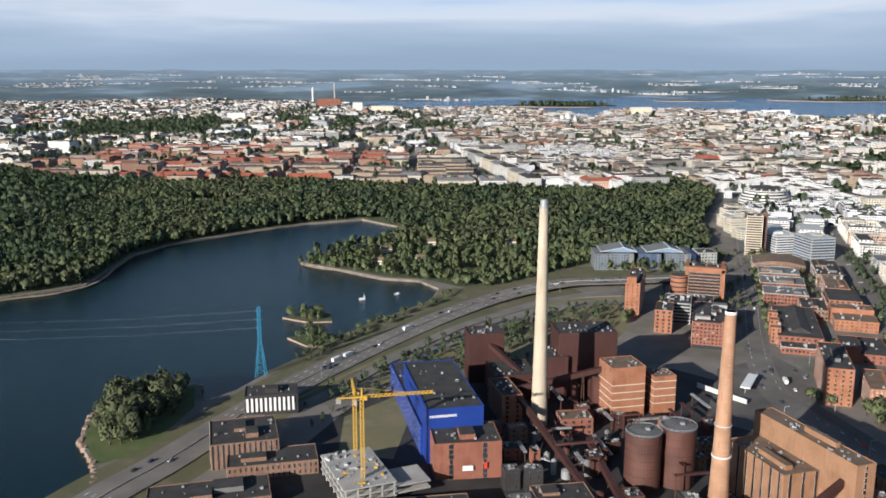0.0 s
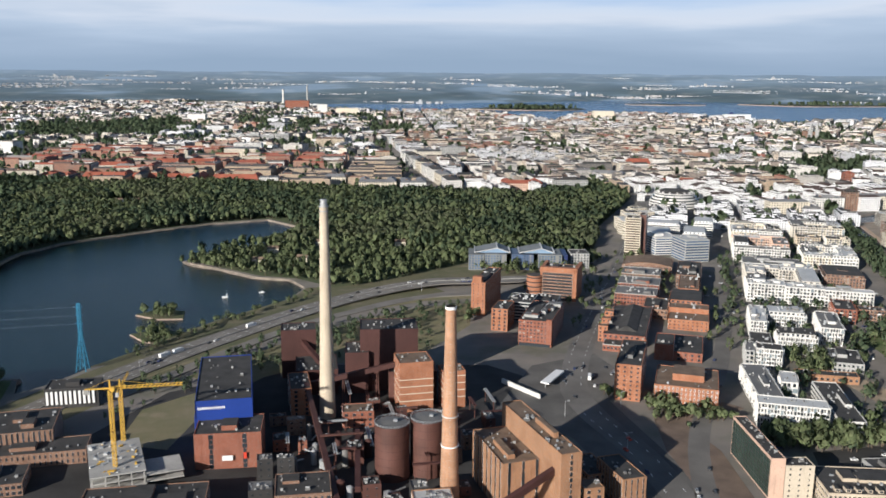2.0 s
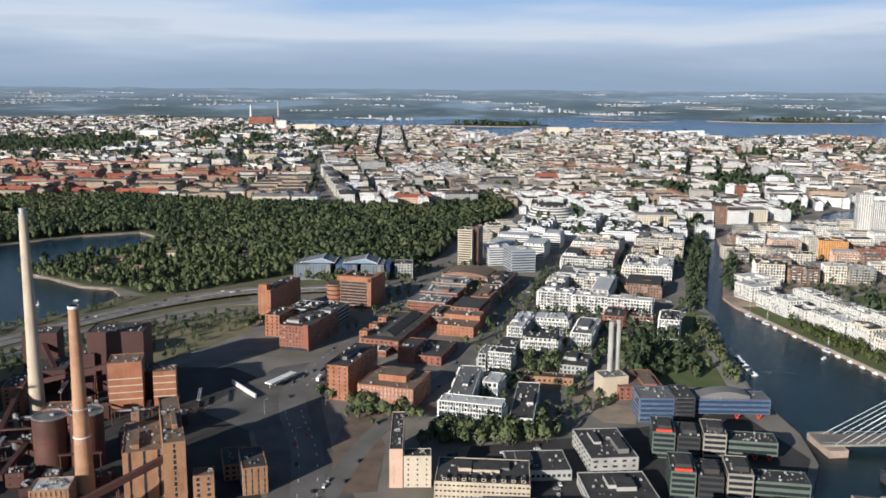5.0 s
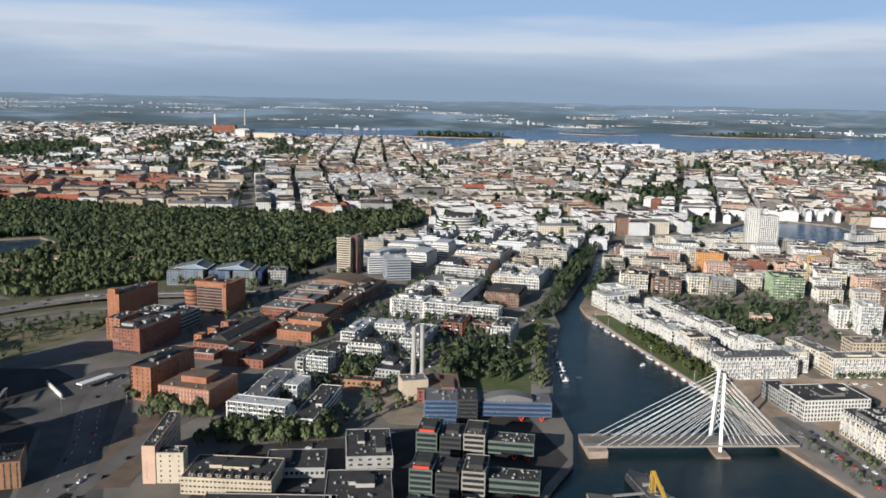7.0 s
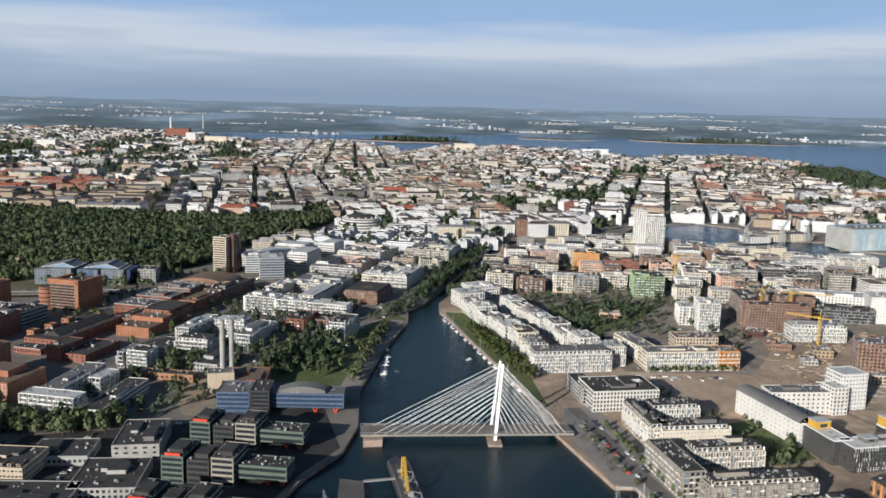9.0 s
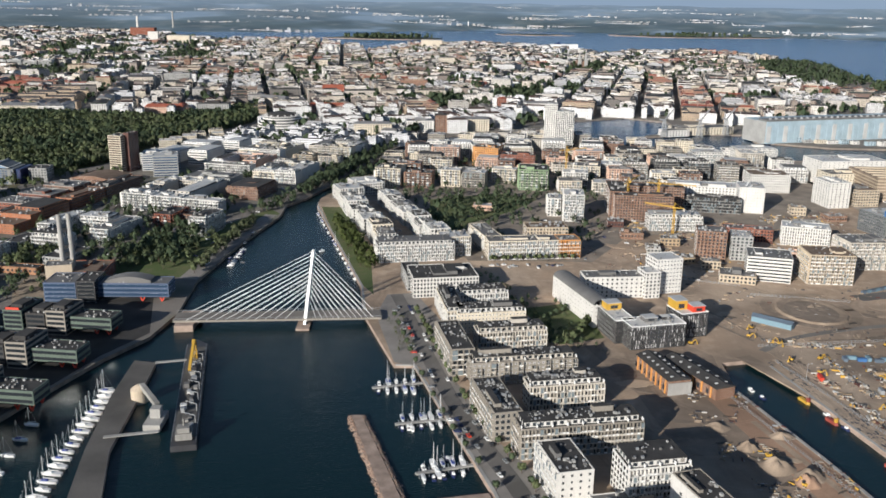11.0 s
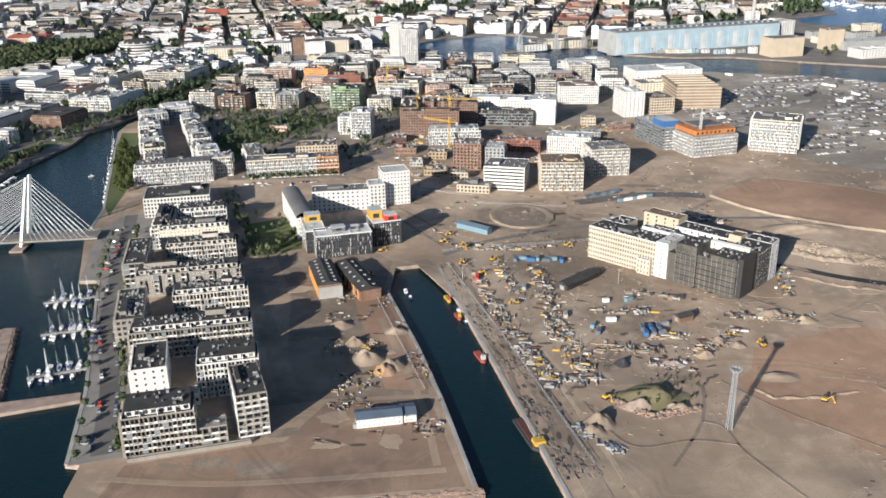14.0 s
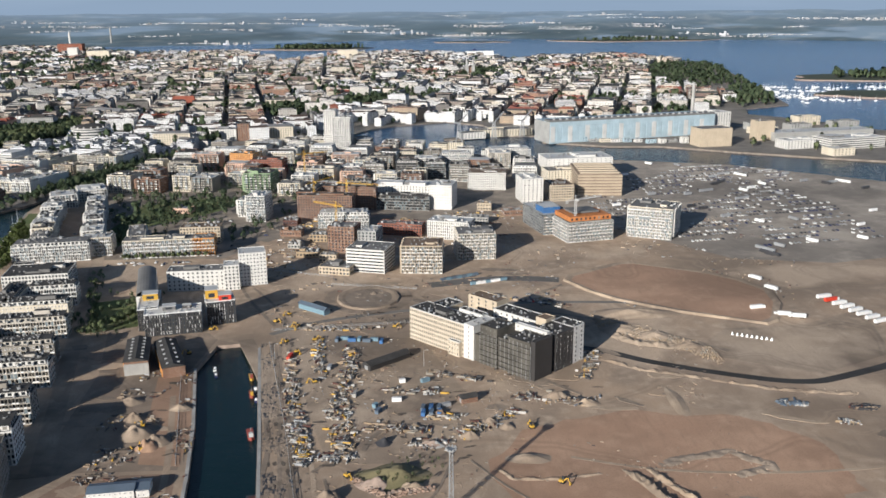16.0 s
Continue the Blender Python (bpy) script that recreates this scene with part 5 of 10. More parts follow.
large_house("square brown clock tower of a stone hall", 34, 1472, 10, 10, 4, 25, BROWNBRICK, ROOFBROWN, 0.12)
for k in range(4):
    large_house("row of pale glass offices by a park", -290 + k * 25, 1494 + k * 2, 22, 16, 4, 14 + 2 * (k % 2), GREYW, ROOFPALE, 0.04)
for k, (wall, h) in enumerate(((WHITE, 15), (CREAM, 16), (WHITE, 17), (WHITE, 15.5), (CREAM, 17), (WHITE, 16), (GREYW, 17), (WHITE, 16))):
    large_house("tall pale house in a boulevard front", 80 - k * 8.6, 890 + k * 41, 15, 37, 11, h, wall, PALEROOF if k % 2 else FELT, 0.12)
large_house("long pink town house beside a park", 150, 884, 40, 13, 3, 14, PINK, TILE, 0.2, 16)
large_house("green glass office beside a park", 200, 890, 34, 16, 3, 15, GREYW, FELT, 0.04)
large_house("long cream house along a park", 250, 972, 38, 14, -28, 15, CREAM, PALEROOF, 0.2)
large_house("town house under a high red roof", 312, 1089, 32, 22, 3, 17, BROWNBRICK, TILE, 0.5)
large_house("long pink town house with a red roof", 321, 937, 49, 12, 3, 11.2, PINK, TILE, 0.25)
large_house("white slab with dark window rows", 421, 783, 26, 12, 2, 13.5, WHITE, PALEROOF, 0.04)
large_house("dark brown office tower by a basin", 441, 784, 11, 12, 2, 19, BROWNBRICK, FELT, 0.04)
large_house("cream quay house by a basin", 471, 796, 35, 15, 2, 15, CREAM, PALEROOF, 0.12)
large_house("cream row of houses near a basin", 376, 761, 35, 14, 2, 14, CREAM, PALEROOF, 0.12)
large_house("square red brick tower over the roofs", 519, 965, 10, 10, 2, 17, BRICK, TILE, 0.1)
large_house("long white hall with tall window bays", 562, 942, 36, 18, 3, 15, WHITE, PALEROOF, 0.1)
large_house("square beige tower house in the town", 259, 1533, 15, 15, 4, 22, CREAM, PALEROOF, 0.1)
large_house("white hospital block beside a church park", 702, 1656, 32, 18, 4, 18, WHITE, ROOFPALE, 0.04)


def town(name, label, poly, rot, bx, by, street, hmin, hmax, wall, roof, seed, skip=0.06, pitched=0.8, solo=0, mixed=True, plot=(9, 22)):
    """Street blocks of houses round courtyards, in one mesh; the nearest few as things of their own. Some blocks are parks or hold one large building."""
    rnd = random.Random(seed)
    c, s = math.cos(radians(rot)), math.sin(radians(rot))
    xs, ys = [p[0] for p in poly], [p[1] for p in poly]
    mx, my = sum(xs) / len(xs), sum(ys) / len(ys)
    ext = max(max(xs) - min(xs), max(ys) - min(ys))
    spots = []
    ni, nj = int(ext / bx) + 2, int(ext / by) + 2
    for i in range(-ni, ni):
        for j in range(-nj, nj):
            u0, v0 = i * bx, j * by
            lx, ly, dp = bx - street, by - street, rnd.uniform(6.2, 8.0)
            x0, y0 = mx + c * u0 - s * v0, my + s * u0 + c * v0
            if x0 < -0.58 * y0 - 80:
                continue
            zone = noise.noise((x0 * 0.007, y0 * 0.007, seed)) + rnd.uniform(-0.3, 0.3)
            if rnd.random() < skip:
                for k in range(16):
                    u, v = rnd.uniform(-0.5, 0.5) * bx, rnd.uniform(-0.5, 0.5) * by
                    x, y = x0 + c * u - s * v, y0 + s * u + c * v
                    if inside(x, y, poly):
                        TOWNTREES.append((x, y, G))
                continue
            for k in range(rnd.choice((1, 2, 3, 6))):
                u, v = rnd.uniform(-0.28, 0.28) * lx, rnd.uniform(-0.28, 0.28) * ly
                if inside(x0 + c * u - s * v, y0 + s * u + c * v, poly):
                    TOWNTREES.append((x0 + c * u - s * v, y0 + s * u + c * v, G))
            base = rnd.uniform(hmin, hmax)
            kind = 0 if not mixed else 2 if zone > 0.30 else 4 if zone < -0.42 else 0
            side = []
            if rnd.random() < (0.10 if mixed else 0.0):
                big = rnd.uniform(0.5, 0.92)
                side.append((0, rnd.uniform(-5, 5), 0, lx * big, ly * rnd.uniform(0.3, 0.8), base + rnd.uniform(0, 5), 2 if rnd.random() < 0.6 else 0))
            else:
                for u, v, a, length in ((0, -ly / 2 + dp / 2, 0, lx), (0, ly / 2 - dp / 2, 0, lx), (-lx / 2 + dp / 2, 0, 90, ly - 2 * dp), (lx / 2 - dp / 2, 0, 90, ly - 2 * dp)):
                    n = max(1, round(length / rnd.uniform(*plot)))
                    for k in range(n):
                        t = (k - (n - 1) / 2) * length / n
                        side.append((u + t * (a == 0), v + t * (a == 90), a, length / n, dp * rnd.uniform(0.85, 1.15), base + rnd.uniform(-2.2, 2.0), kind))
                if rnd.random() < 0.6:
                    side.append((rnd.uniform(-4, 4), rnd.uniform(-6, 6), rnd.choice((0, 90)), rnd.uniform(8, 15), 6.0, base * rnd.uniform(0.5, 0.95), kind))
            for u, v, a, length, dp, h, kind in side:
                x, y = x0 + c * u - s * v, y0 + s * u + c * v
                if inside(x, y, poly) and rnd.random() > 0.06 and clear_of(x, y, 5.5) and not on_boulevard(x, y, rot + a, length, dp) and not any(inside(x, y, q) for q in PARKS):
                    spots.append((x, y, rot + a, length, dp, max(4.0, h), kind))
    spots.sort(key=lambda q: math.hypot(q[0] - 300, q[1]))
    def build(g, x, y, a, length, dp, h, kind):
        ca, sa = math.cos(radians(a)), math.sin(radians(a))
        if kind != 2 and rnd.random() < pitched:
            g.roofed(x, y, G, length - 0.1, dp, h, rnd.uniform(0.9, 2.2), rnd.choice((0.0, 2.0, 3.0)), kind, kind + 1, a)
        else:
            g.box(x, y, G, length - 0.1, dp, h, kind, kind + 1, a)
            g.box(x + sa * 0.5, y - ca * 0.5, G + h, length * rnd.uniform(0.4, 0.85), dp * 0.6, rnd.uniform(0.8, 1.6), kind, kind + 1, a)
        for k in range(rnd.choice((0, 1, 2))):
            t = rnd.uniform(-0.4, 0.4) * length
            g.box(x + ca * t, y + sa * t, G + h, rnd.uniform(0.8, 1.8), 1.2, rnd.uniform(1.4, 3.0), kind, kind + 1, a)
    mats = [wall, roof, WHITEWALL, FLATROOF, REDWALL, REDROOF]
    for q in spots[:solo]:
        g = Geo()
        build(g, *q)
        tagged(new("town_house", g.mesh("town_house", mats)), label, "house", name)
    g = Geo()
    for q in spots[solo:]:
        build(g, *q)
    tagged(new(name, g.mesh(name, mats)), label, "houses", "", "stuff")


WESTSIDE = [(60, 885), (152, 862), (232, 965), (262, 850), (330, 800), (440, 775), (520, 815), (500, 1200), (440, 1500), (-50, 1500), (-20, 1150)]
SOUTHSIDE = [(525, 820), (600, 900), (700, 920), (750, 850), (1000, 1000), (1080, 1150), (1050, 1500), (450, 1500), (505, 1200)]
NORTHEND = [(-50, 1510), (520, 1510), (560, 2540), (480, 2520), (380, 2360), (318, 2110), (210, 2450), (100, 2680), (-100, 2600)]
SOUTHEND = [(530, 1510), (1055, 1510), (1190, 1960), (1290, 1990), (1180, 2280), (1048, 2230), (883, 2130), (820, 2280), (740, 2400), (620, 2520), (570, 2530)]
TOWNLABEL = "pale plastered town house with a dark sheet roof"
for k, q in enumerate(PARKS):
    TOWNTREES.extend(scatter(q, 9.0 if k > 2 else 15.0, 300 + k))
setting("road_boulevard", strip([(*q, G + 0.07) for q in BOULEVARD], 9, G + 0.07), [ASPHALT], "dark asphalt boulevard between tall houses", "road")
town("town_west", TOWNLABEL, WESTSIDE, 10, 47, 62, 8, 8.5, 13.5, FARWALL, FARROOF, 71, 0.14, 0.6, solo=90, plot=(11, 28))
town("town_south", TOWNLABEL, SOUTHSIDE, -16, 44, 58, 8, 8.5, 13, FARWALL, FARROOF, 74, 0.12, 0.6, solo=70, plot=(11, 28))
town("town_north_end", TOWNLABEL, NORTHEND, 4, 58, 66, 9, 8, 13.5, FARWALL, FARROOF, 75, 0.10, 0.55)
town("town_south_end", TOWNLABEL, SOUTHEND, -28, 52, 60, 9, 8, 13, FARWALL, FARROOF, 76, 0.14, 0.65)
town("white_quarter", "white modern apartment house", [(240, 668), (262, 845), (335, 805), (430, 775), (402, 700), (385, 680), (330, 672)], -14, 38, 44, 7, 6.5, 9.5, WHITEWALL, FLATROOF, 77, 0.05, 0.1, 40, False)
town("red_quarter", "brick and ochre town house with a red tile roof", [(50, 890), (-60, 900), (-172, 940), (-297, 915), (-441, 955), (-520, 1050), (-480, 1300), (-200, 1330), (-20, 1180)], 3, 74, 56, 11, 7.5, 10.5, REDWALL, REDROOF, 72, 0.14, 0.85, 60, False, (18, 40))
town("north_town", "mixed pale and brick town house", [(-30, 1200), (-200, 1340), (-490, 1310), (-540, 1060), (-900, 1180), (-1500, 1500), (-2200, 2600), (-1300, 3500), (-560, 3150), (-230, 2750), (-120, 2600), (-60, 1500)], -14, 66, 72, 16, 7, 12, FARWALL, FARROOF, 73, 0.30, 0.45)
wood("town_trees", "trees in courtyards and small parks of the town", TOWNTREES, PINELEAF, 38, 16, (2.2, 4.4), 1.3)


# ---- the power station and its surroundings ----
def solid(name, label, category, x, y, w, d, rot, h, wall, roof, **more):
    return block(name, label, x, y, w, d, rot, h, wall, roof, **more)


def stack(name, label, x, y, z1, r0, r1, mat, rings, platform=None):
    root = thing(name, label, "chimney", pose(x, y, G))
    g = Geo()
    n, sides = 6, 28
    pts = [((r0 + (r1 - r0) * (k / n) ** 0.8) * math.cos(2 * math.pi * i / sides), (r0 + (r1 - r0) * (k / n) ** 0.8) * math.sin(2 * math.pi * i / sides), (z1 - G) * k / n) for k in range(n + 1) for i in range(sides)]
    quads = [(k * sides + i, k * sides + (i + 1) % sides, (k + 1) * sides + (i + 1) % sides, (k + 1) * sides + i) for k in range(n) for i in range(sides)]
    g.hull(pts, quads + [tuple(range(n * sides, (n + 1) * sides))], [0] * (n * sides + 1))
    part("shaft", g, [mat], root)
    for z, r, hh, m in rings:
        g = Geo()
        g.tube(0, 0, z - G, z - G + hh, r, r, 28, 0)
        part("band", g, [m], root)
    g = Geo()
    for k in range(int((z1 - G) / 2)):
        t = k * 2 / (z1 - G)
        r = r0 + (r1 - r0) * t ** 0.8 + 0.12
        g.box(0, -r, k * 2, 0.3, 0.12, 0.12)
    part("ladder", g, [STEEL], root)
    return root


stack("chimney", "tall pale concrete chimney with a grey steel top", 32.5, 287.8, 77.6, 3.0, 1.45, CHIMNEY, ((76.0, 1.5, 0.5, STEEL),))
cap = thing("chimney_flue", "grey steel flue tip above a concrete chimney", "flue", pose(32.5, 287.8, 77.6))
g = Geo(); g.tube(0, 0, 0, 2.6, 1.25, 1.2, 24); part("flue", g, [STEEL], cap)
g = Geo(); g.tube(0, 0, 0, 0.3, 1.7, 1.7, 24); part("platform", g, [STEEL], cap)
stack("chimney", "reddish brick chimney with pale bands", 76.4, 225.0, 60.0, 2.95, 1.45, REDCHIM, ((59.2, 1.55, 0.8, WHITEPAINT), (19.0, 2.62, 0.35, WHITEPAINT), (28.0, 2.42, 0.25, ROOFPALE)))


def silo(x, y, r, h):
    root = thing("silo", "rust-red steel silo with a railed flat top", "silo", pose(x, y, G), "rust-red silos")
    g = Geo(); g.tube(0, 0, 0, h, r, r, 40); part("shell", g, [RUST], root)
    for k in range(1, 7):
        g = Geo(); g.tube(0, 0, h * k / 7, h * k / 7 + 0.1, r + 0.06, r + 0.06, 40); part("hoop", g, [MAROON], root)
    g = Geo(); g.tube(0, 0, h, h + 0.5, r * 0.96, r * 0.2, 40); part("roof", g, [ROOFGREY], root)
    g = Geo()
    for k in range(28):
        a = 2 * math.pi * k / 28
        b = 2 * math.pi * (k + 1) / 28
        p, q = (r * math.cos(a), r * math.sin(a)), (r * math.cos(b), r * math.sin(b))
        g.beam((*p, h), (*p, h + 0.7), 0.08)
        g.beam((*p, h + 0.7), (*q, h + 0.7), 0.1)
        g.beam((*p, h + 0.36), (*q, h + 0.36), 0.07)
    part("railing", g, [STEEL], root)
    g = Geo(); g.box(r * 0.2, 0, h + 0.3, 1.2, 1.0, 0.8); part("hatch", g, [STEEL], root)


silo(58.8, 241.5, 5.3, 17.4)
silo(69.6, 244.5, 5.3, 17.9)

blue = block("turbine_hall", "bright blue steel power hall with a dark flat roof", -1.4, 278.7, 18, 45, 13, 19.2, BLUE, FELT, sides="", vents=6)
g = Geo()
for k in range(14):
    g.box(-8 + k * 0.62, -22.56, 15.2, 0.36, 0.1, 0.8)
part("lettering", g, [WHITEPAINT], blue, "row of unreadable pale letters")
block("lower_hall", "long lower blue hall beside the power hall", -11.6, 292.5, 6.5, 62, 13.4, 11.0, BLUE, FELT, sides="3", bay=4, win=(2.5, 0.5), vents=5)
block("brick_annex", "red brick annex with tall windows", 6.5, 252.5, 20.5, 15, 8, 12.8, BRICK, FELT, bay=7.0, win=(1.3, 1.5), vents=6, sides="0")
sig = thing("wall_panel", "white and red panel on a brick wall", "sign", pose(10.2, 245.0, 4.4, 0, 0, 8))
g = Geo(); g.box(-2.8, -0.24, 0, 3.2, 0.16, 1.6); part("board", g, [WHITEPAINT], sig)
g = Geo(); g.box(2.6, -0.20, 0.4, 1.0, 0.16, 2.0); part("sign", g, [RED], sig)
fin = block("archive_hall", "dark office with a row of tall white fins", -63.1, 298.6, 18.7, 10.6, 11.4, 8.6, DARKGREY, FELT, sides="13", vents=3)
for k in range(11):
    g = Geo(); g.box(-8.4 + k * 1.6, -5.55, 1.6, 0.8, 0.5, 4.9); part("fin", g, [WHITEPAINT], fin)
block("brick_office", "low brown brick office with a dark roof", -64.1, 261.3, 20.9, 20, 16, 9.3, BROWNBRICK, FELT, bay=1.5, win=(0.55, 2.0), vents=5)
block("brick_office", "low brown brick office wing", -52.7, 250.5, 27.2, 12, 14, 5.6, BROWNBRICK, FELT, bay=1.5, win=(0.55, 1.2), vents=4)
block("brick_office", "dark-roofed low office by the motorway", -66, 228, 34, 14, 16, 5.0, BROWNBRICK, FELT, vents=5)
block("grey_depot", "low brown depot with a dark flat roof", -8, 213, 34, 20, 10, 6.5, BROWNBRICK, FELT, vents=8)
block("grey_depot", "low brown depot with a dark flat roof", 34, 226, 16, 14, 10, 6.0, BROWNBRICK, FELT, vents=6)
block("boiler_house", "tall dark maroon boiler house", 52, 322, 22.3, 15, 6, 25.9, MAROON, FELT, sides="", vents=7)
block("boiler_house", "dark maroon boiler house wing", 40, 318, 9, 14, 6, 17.5, MAROON, FELT, sides="", vents=4)
block("boiler_house", "dark maroon crusher house", 14.5, 333.6, 13.9, 11, 10, 21.0, MAROON, FELT, sides="", vents=5)
block("boiler_house", "low maroon coal house", 24, 318, 16, 18, 10, 11, MAROON, FELT, sides="", vents=4)
block("boiler_house", "rust brown machine house", 62, 308, 18, 10, 6, 13, RUST, FELT, sides="", vents=4)
block("brick_house", "small brick house with a dark roof", 21.0, 296.5, 7.5, 18, 14, 11.5, ORANGEBRICK, FELT, bay=2.5, vents=3)
for x, y, w, d, h in ((62.8, 299.0, 12.4, 12, 20.0), (77.0, 301.1, 8.4, 8, 15.4)):
    t = block("brick_tower", "orange brick tower with pale bands", x, y, w, d, 14, h, ORANGEBRICK, ROOFBROWN, sides="3", win=(0.5, 0.6), bay=3, vents=3)
    for k in range(4):
        g = Geo(); g.box(0, 0, 4.2 + k * 2.7, w + 0.12, d + 0.12, 0.28); part("band", g, [CREAM], t)
block("brick_house", "small red brick house among pipes", 44, 282, 11, 8, 8, 7, BRICK, ROOFBROWN, vents=3, bay=2.5)
block("ochre_hall", "tall ochre brick boiler hall", 102.3, 229.5, 6.2, 40, 20, 23.2, OCHRE, ROOFBROWN, bay=3, win=(0.8, 1.2), sides="01", vents=7)
block("ochre_hall", "lower ochre brick hall with a brown roof", 93.2, 231.5, 12.5, 25, 18, 16.5, OCHRE, ROOFBROWN, bay=3.2, win=(0.8, 2.4), sides="03", vents=9)
block("ochre_annex", "ochre brick annex with a white roof", 72.0, 213, 11, 9, 10, 9.0, OCHRE, ROOFPALE, bay=1.2, win=(0.35, 1.6), vents=8)
block("ochre_annex", "small ochre brick tower", 115.4, 217, 6.0, 6, 14, 11.5, OCHRE, ROOFBROWN, bay=2.5, vents=1)
block("ochre_annex", "narrow brick house with slit windows", 126.8, 231, 7.5, 16, 18, 10.0, OCHRE, FELT, bay=1.6, win=(0.45, 1.5), vents=2)
block("ochre_annex", "low brick house with a dark roof", 119, 240, 8, 14, 18, 6.5, OCHRE, FELT, vents=3)


def gallery(name, label, p, q, w=1.7, h=1.8, legs=3):
    root = thing(name, label, "conveyor", pose(0, 0, 0), "coal conveyors")
    g = Geo(); g.beam(p, q, w, h); part("gallery", g, [MAROON], root)
    for k in range(legs):
        t = (k + 1) / (legs + 1)
        m = Vector(p).lerp(Vector(q), t)
        g = Geo(); g.beam((m.x - 0.6, m.y, G - 0.2), (m.x - 0.2, m.y, m.z - h / 2 + 0.1), 0.25); g.beam((m.x + 0.6, m.y, G - 0.2), (m.x + 0.2, m.y, m.z - h / 2 + 0.1), 0.25)
        part("trestle", g, [RUST], root)


gallery("conveyor", "maroon coal conveyor gallery on trestles", (24, 300, 9), (62, 302, 18), legs=2)
gallery("conveyor", "long maroon conveyor sloping to the ground", (24, 294, 11), (46, 215, 3.5))
gallery("conveyor", "rust brown conveyor climbing to the ochre hall", (82, 200, 8), (105, 214, 17), legs=1)
gallery("conveyor", "maroon conveyor behind the silos", (46, 262, 7), (50, 225, 5), legs=2)
gallery("conveyor", "maroon coal conveyor between boiler houses", (16, 330, 17), (34, 306, 7), legs=1)
rnd = random.Random(8)
for k in range(22):
    x, y = rnd.uniform(28, 60), rnd.uniform(225, 285)
    if abs(x - 32.5) < 5 and abs(y - 287) < 6 or (x - 58.8) ** 2 + (y - 241.5) ** 2 < 60:
        continue
    r = rnd.uniform(0.7, 1.6)
    hgt = rnd.uniform(2, 6)
    t = thing("process_tank", "dark steel tank among the pipes of a power station", "tank", pose(x, y, G), "process tanks")
    g = Geo(); g.tube(0, 0, -0.1, hgt, r, r, 16); g.tube(0, 0, hgt, hgt + 0.5, r, 0.2, 16); part("shell", g, [rnd.choice((STEEL, RUST, MAROON, ROOFGREY))], t)
    g = Geo(); g.beam((0, 0, hgt * 0.8), (rnd.uniform(-6, 6), rnd.uniform(-6, 6), hgt * 0.8), 0.35); part("pipe", g, [STEEL], t)


def lattice(g, x, y, z0, z1, w0, w1, n, bar=0.16):
    for k in range(n):
        a, b = k / n, (k + 1) / n
        wa, wb = (w0 + (w1 - w0) * a) / 2, (w0 + (w1 - w0) * b) / 2
        za, zb = z0 + (z1 - z0) * a, z0 + (z1 - z0) * b
        ca = [(x + sx * wa, y + sy * wa, za) for sx, sy in ((-1, -1), (1, -1), (1, 1), (-1, 1))]
        cb = [(x + sx * wb, y + sy * wb, zb) for sx, sy in ((-1, -1), (1, -1), (1, 1), (-1, 1))]
        for i in range(4):
            j = (i + 1) % 4
            g.beam(ca[i], cb[i], bar)
            g.beam(ca[i], cb[j], bar * 0.6)
            g.beam(cb[i], cb[j], bar * 0.6)


def tower_crane(x, y, z1, jib, turn, mat, label):
    root = thing("tower_crane", label, "crane", pose(x, y, G))
    H = z1 - G
    g = Geo(); lattice(g, 0, 0, -0.2, H, 0.95, 0.95, int(H / 1.2), 0.15); part("mast", g, [mat], root)
    g = Geo(); g.box(0, 0, -0.3, 3, 3, 0.5); part("base", g, [CONCRETE], root)
    top = part("cab", box_geo(0.9, -0.8, H, 1.0, 1.2, 1.2), [mat], root, m=pose(0, 0, 0, 0, 0, turn))
    arm = Geo()
    for k in range(int(jib / 1.2)):
        a, b = k * 1.2, (k + 1) * 1.2
        for p, q in (((a, -0.35, H + 0.4), (b, -0.35, H + 0.4)), ((a, 0.35, H + 0.4), (b, 0.35, H + 0.4)), ((a, 0, H + 1.1), (b, 0, H + 1.1)), ((a, -0.35, H + 0.4), (b, 0, H + 1.1)), ((a, 0.35, H + 0.4), (b, 0, H + 1.1))):
            arm.beam(p, q, 0.14)
    part("jib", arm, [mat], root, m=pose(0, 0, 0, 0, 0, turn))
    g = Geo(); g.beam((0, 0, H + 0.6), (-jib * 0.33, 0, H + 0.6), 0.6, 0.4); part("counter_jib", g, [mat], root, m=pose(0, 0, 0, 0, 0, turn))
    g = Geo(); g.box(-jib * 0.31, 0, H - 0.9, 1.4, 0.9, 1.4); part("counterweight", g, [CONCRETE], root, m=pose(0, 0, 0, 0, 0, turn))
    g = Geo(); g.beam((0, 0, H), (0, 0, H + 3.2), 0.4); g.beam((0, 0, H + 3.2), (jib * 0.6, 0, H + 1.1), 0.08); g.beam((0, 0, H + 3.2), (-jib * 0.3, 0, H + 0.7), 0.08)
    part("apex", g, [mat], root, m=pose(0, 0, 0, 0, 0, turn))


def box_geo(*a):
    g = Geo(); g.box(*a); return g


tower_crane(-22.6, 232.0, 31.8, 21, 12, YELLOW, "yellow tower crane over a concrete building site")
tower_crane(-27.0, 250.5, 25.2, 14, 100, YELLOW, "yellow tower crane with a level jib")

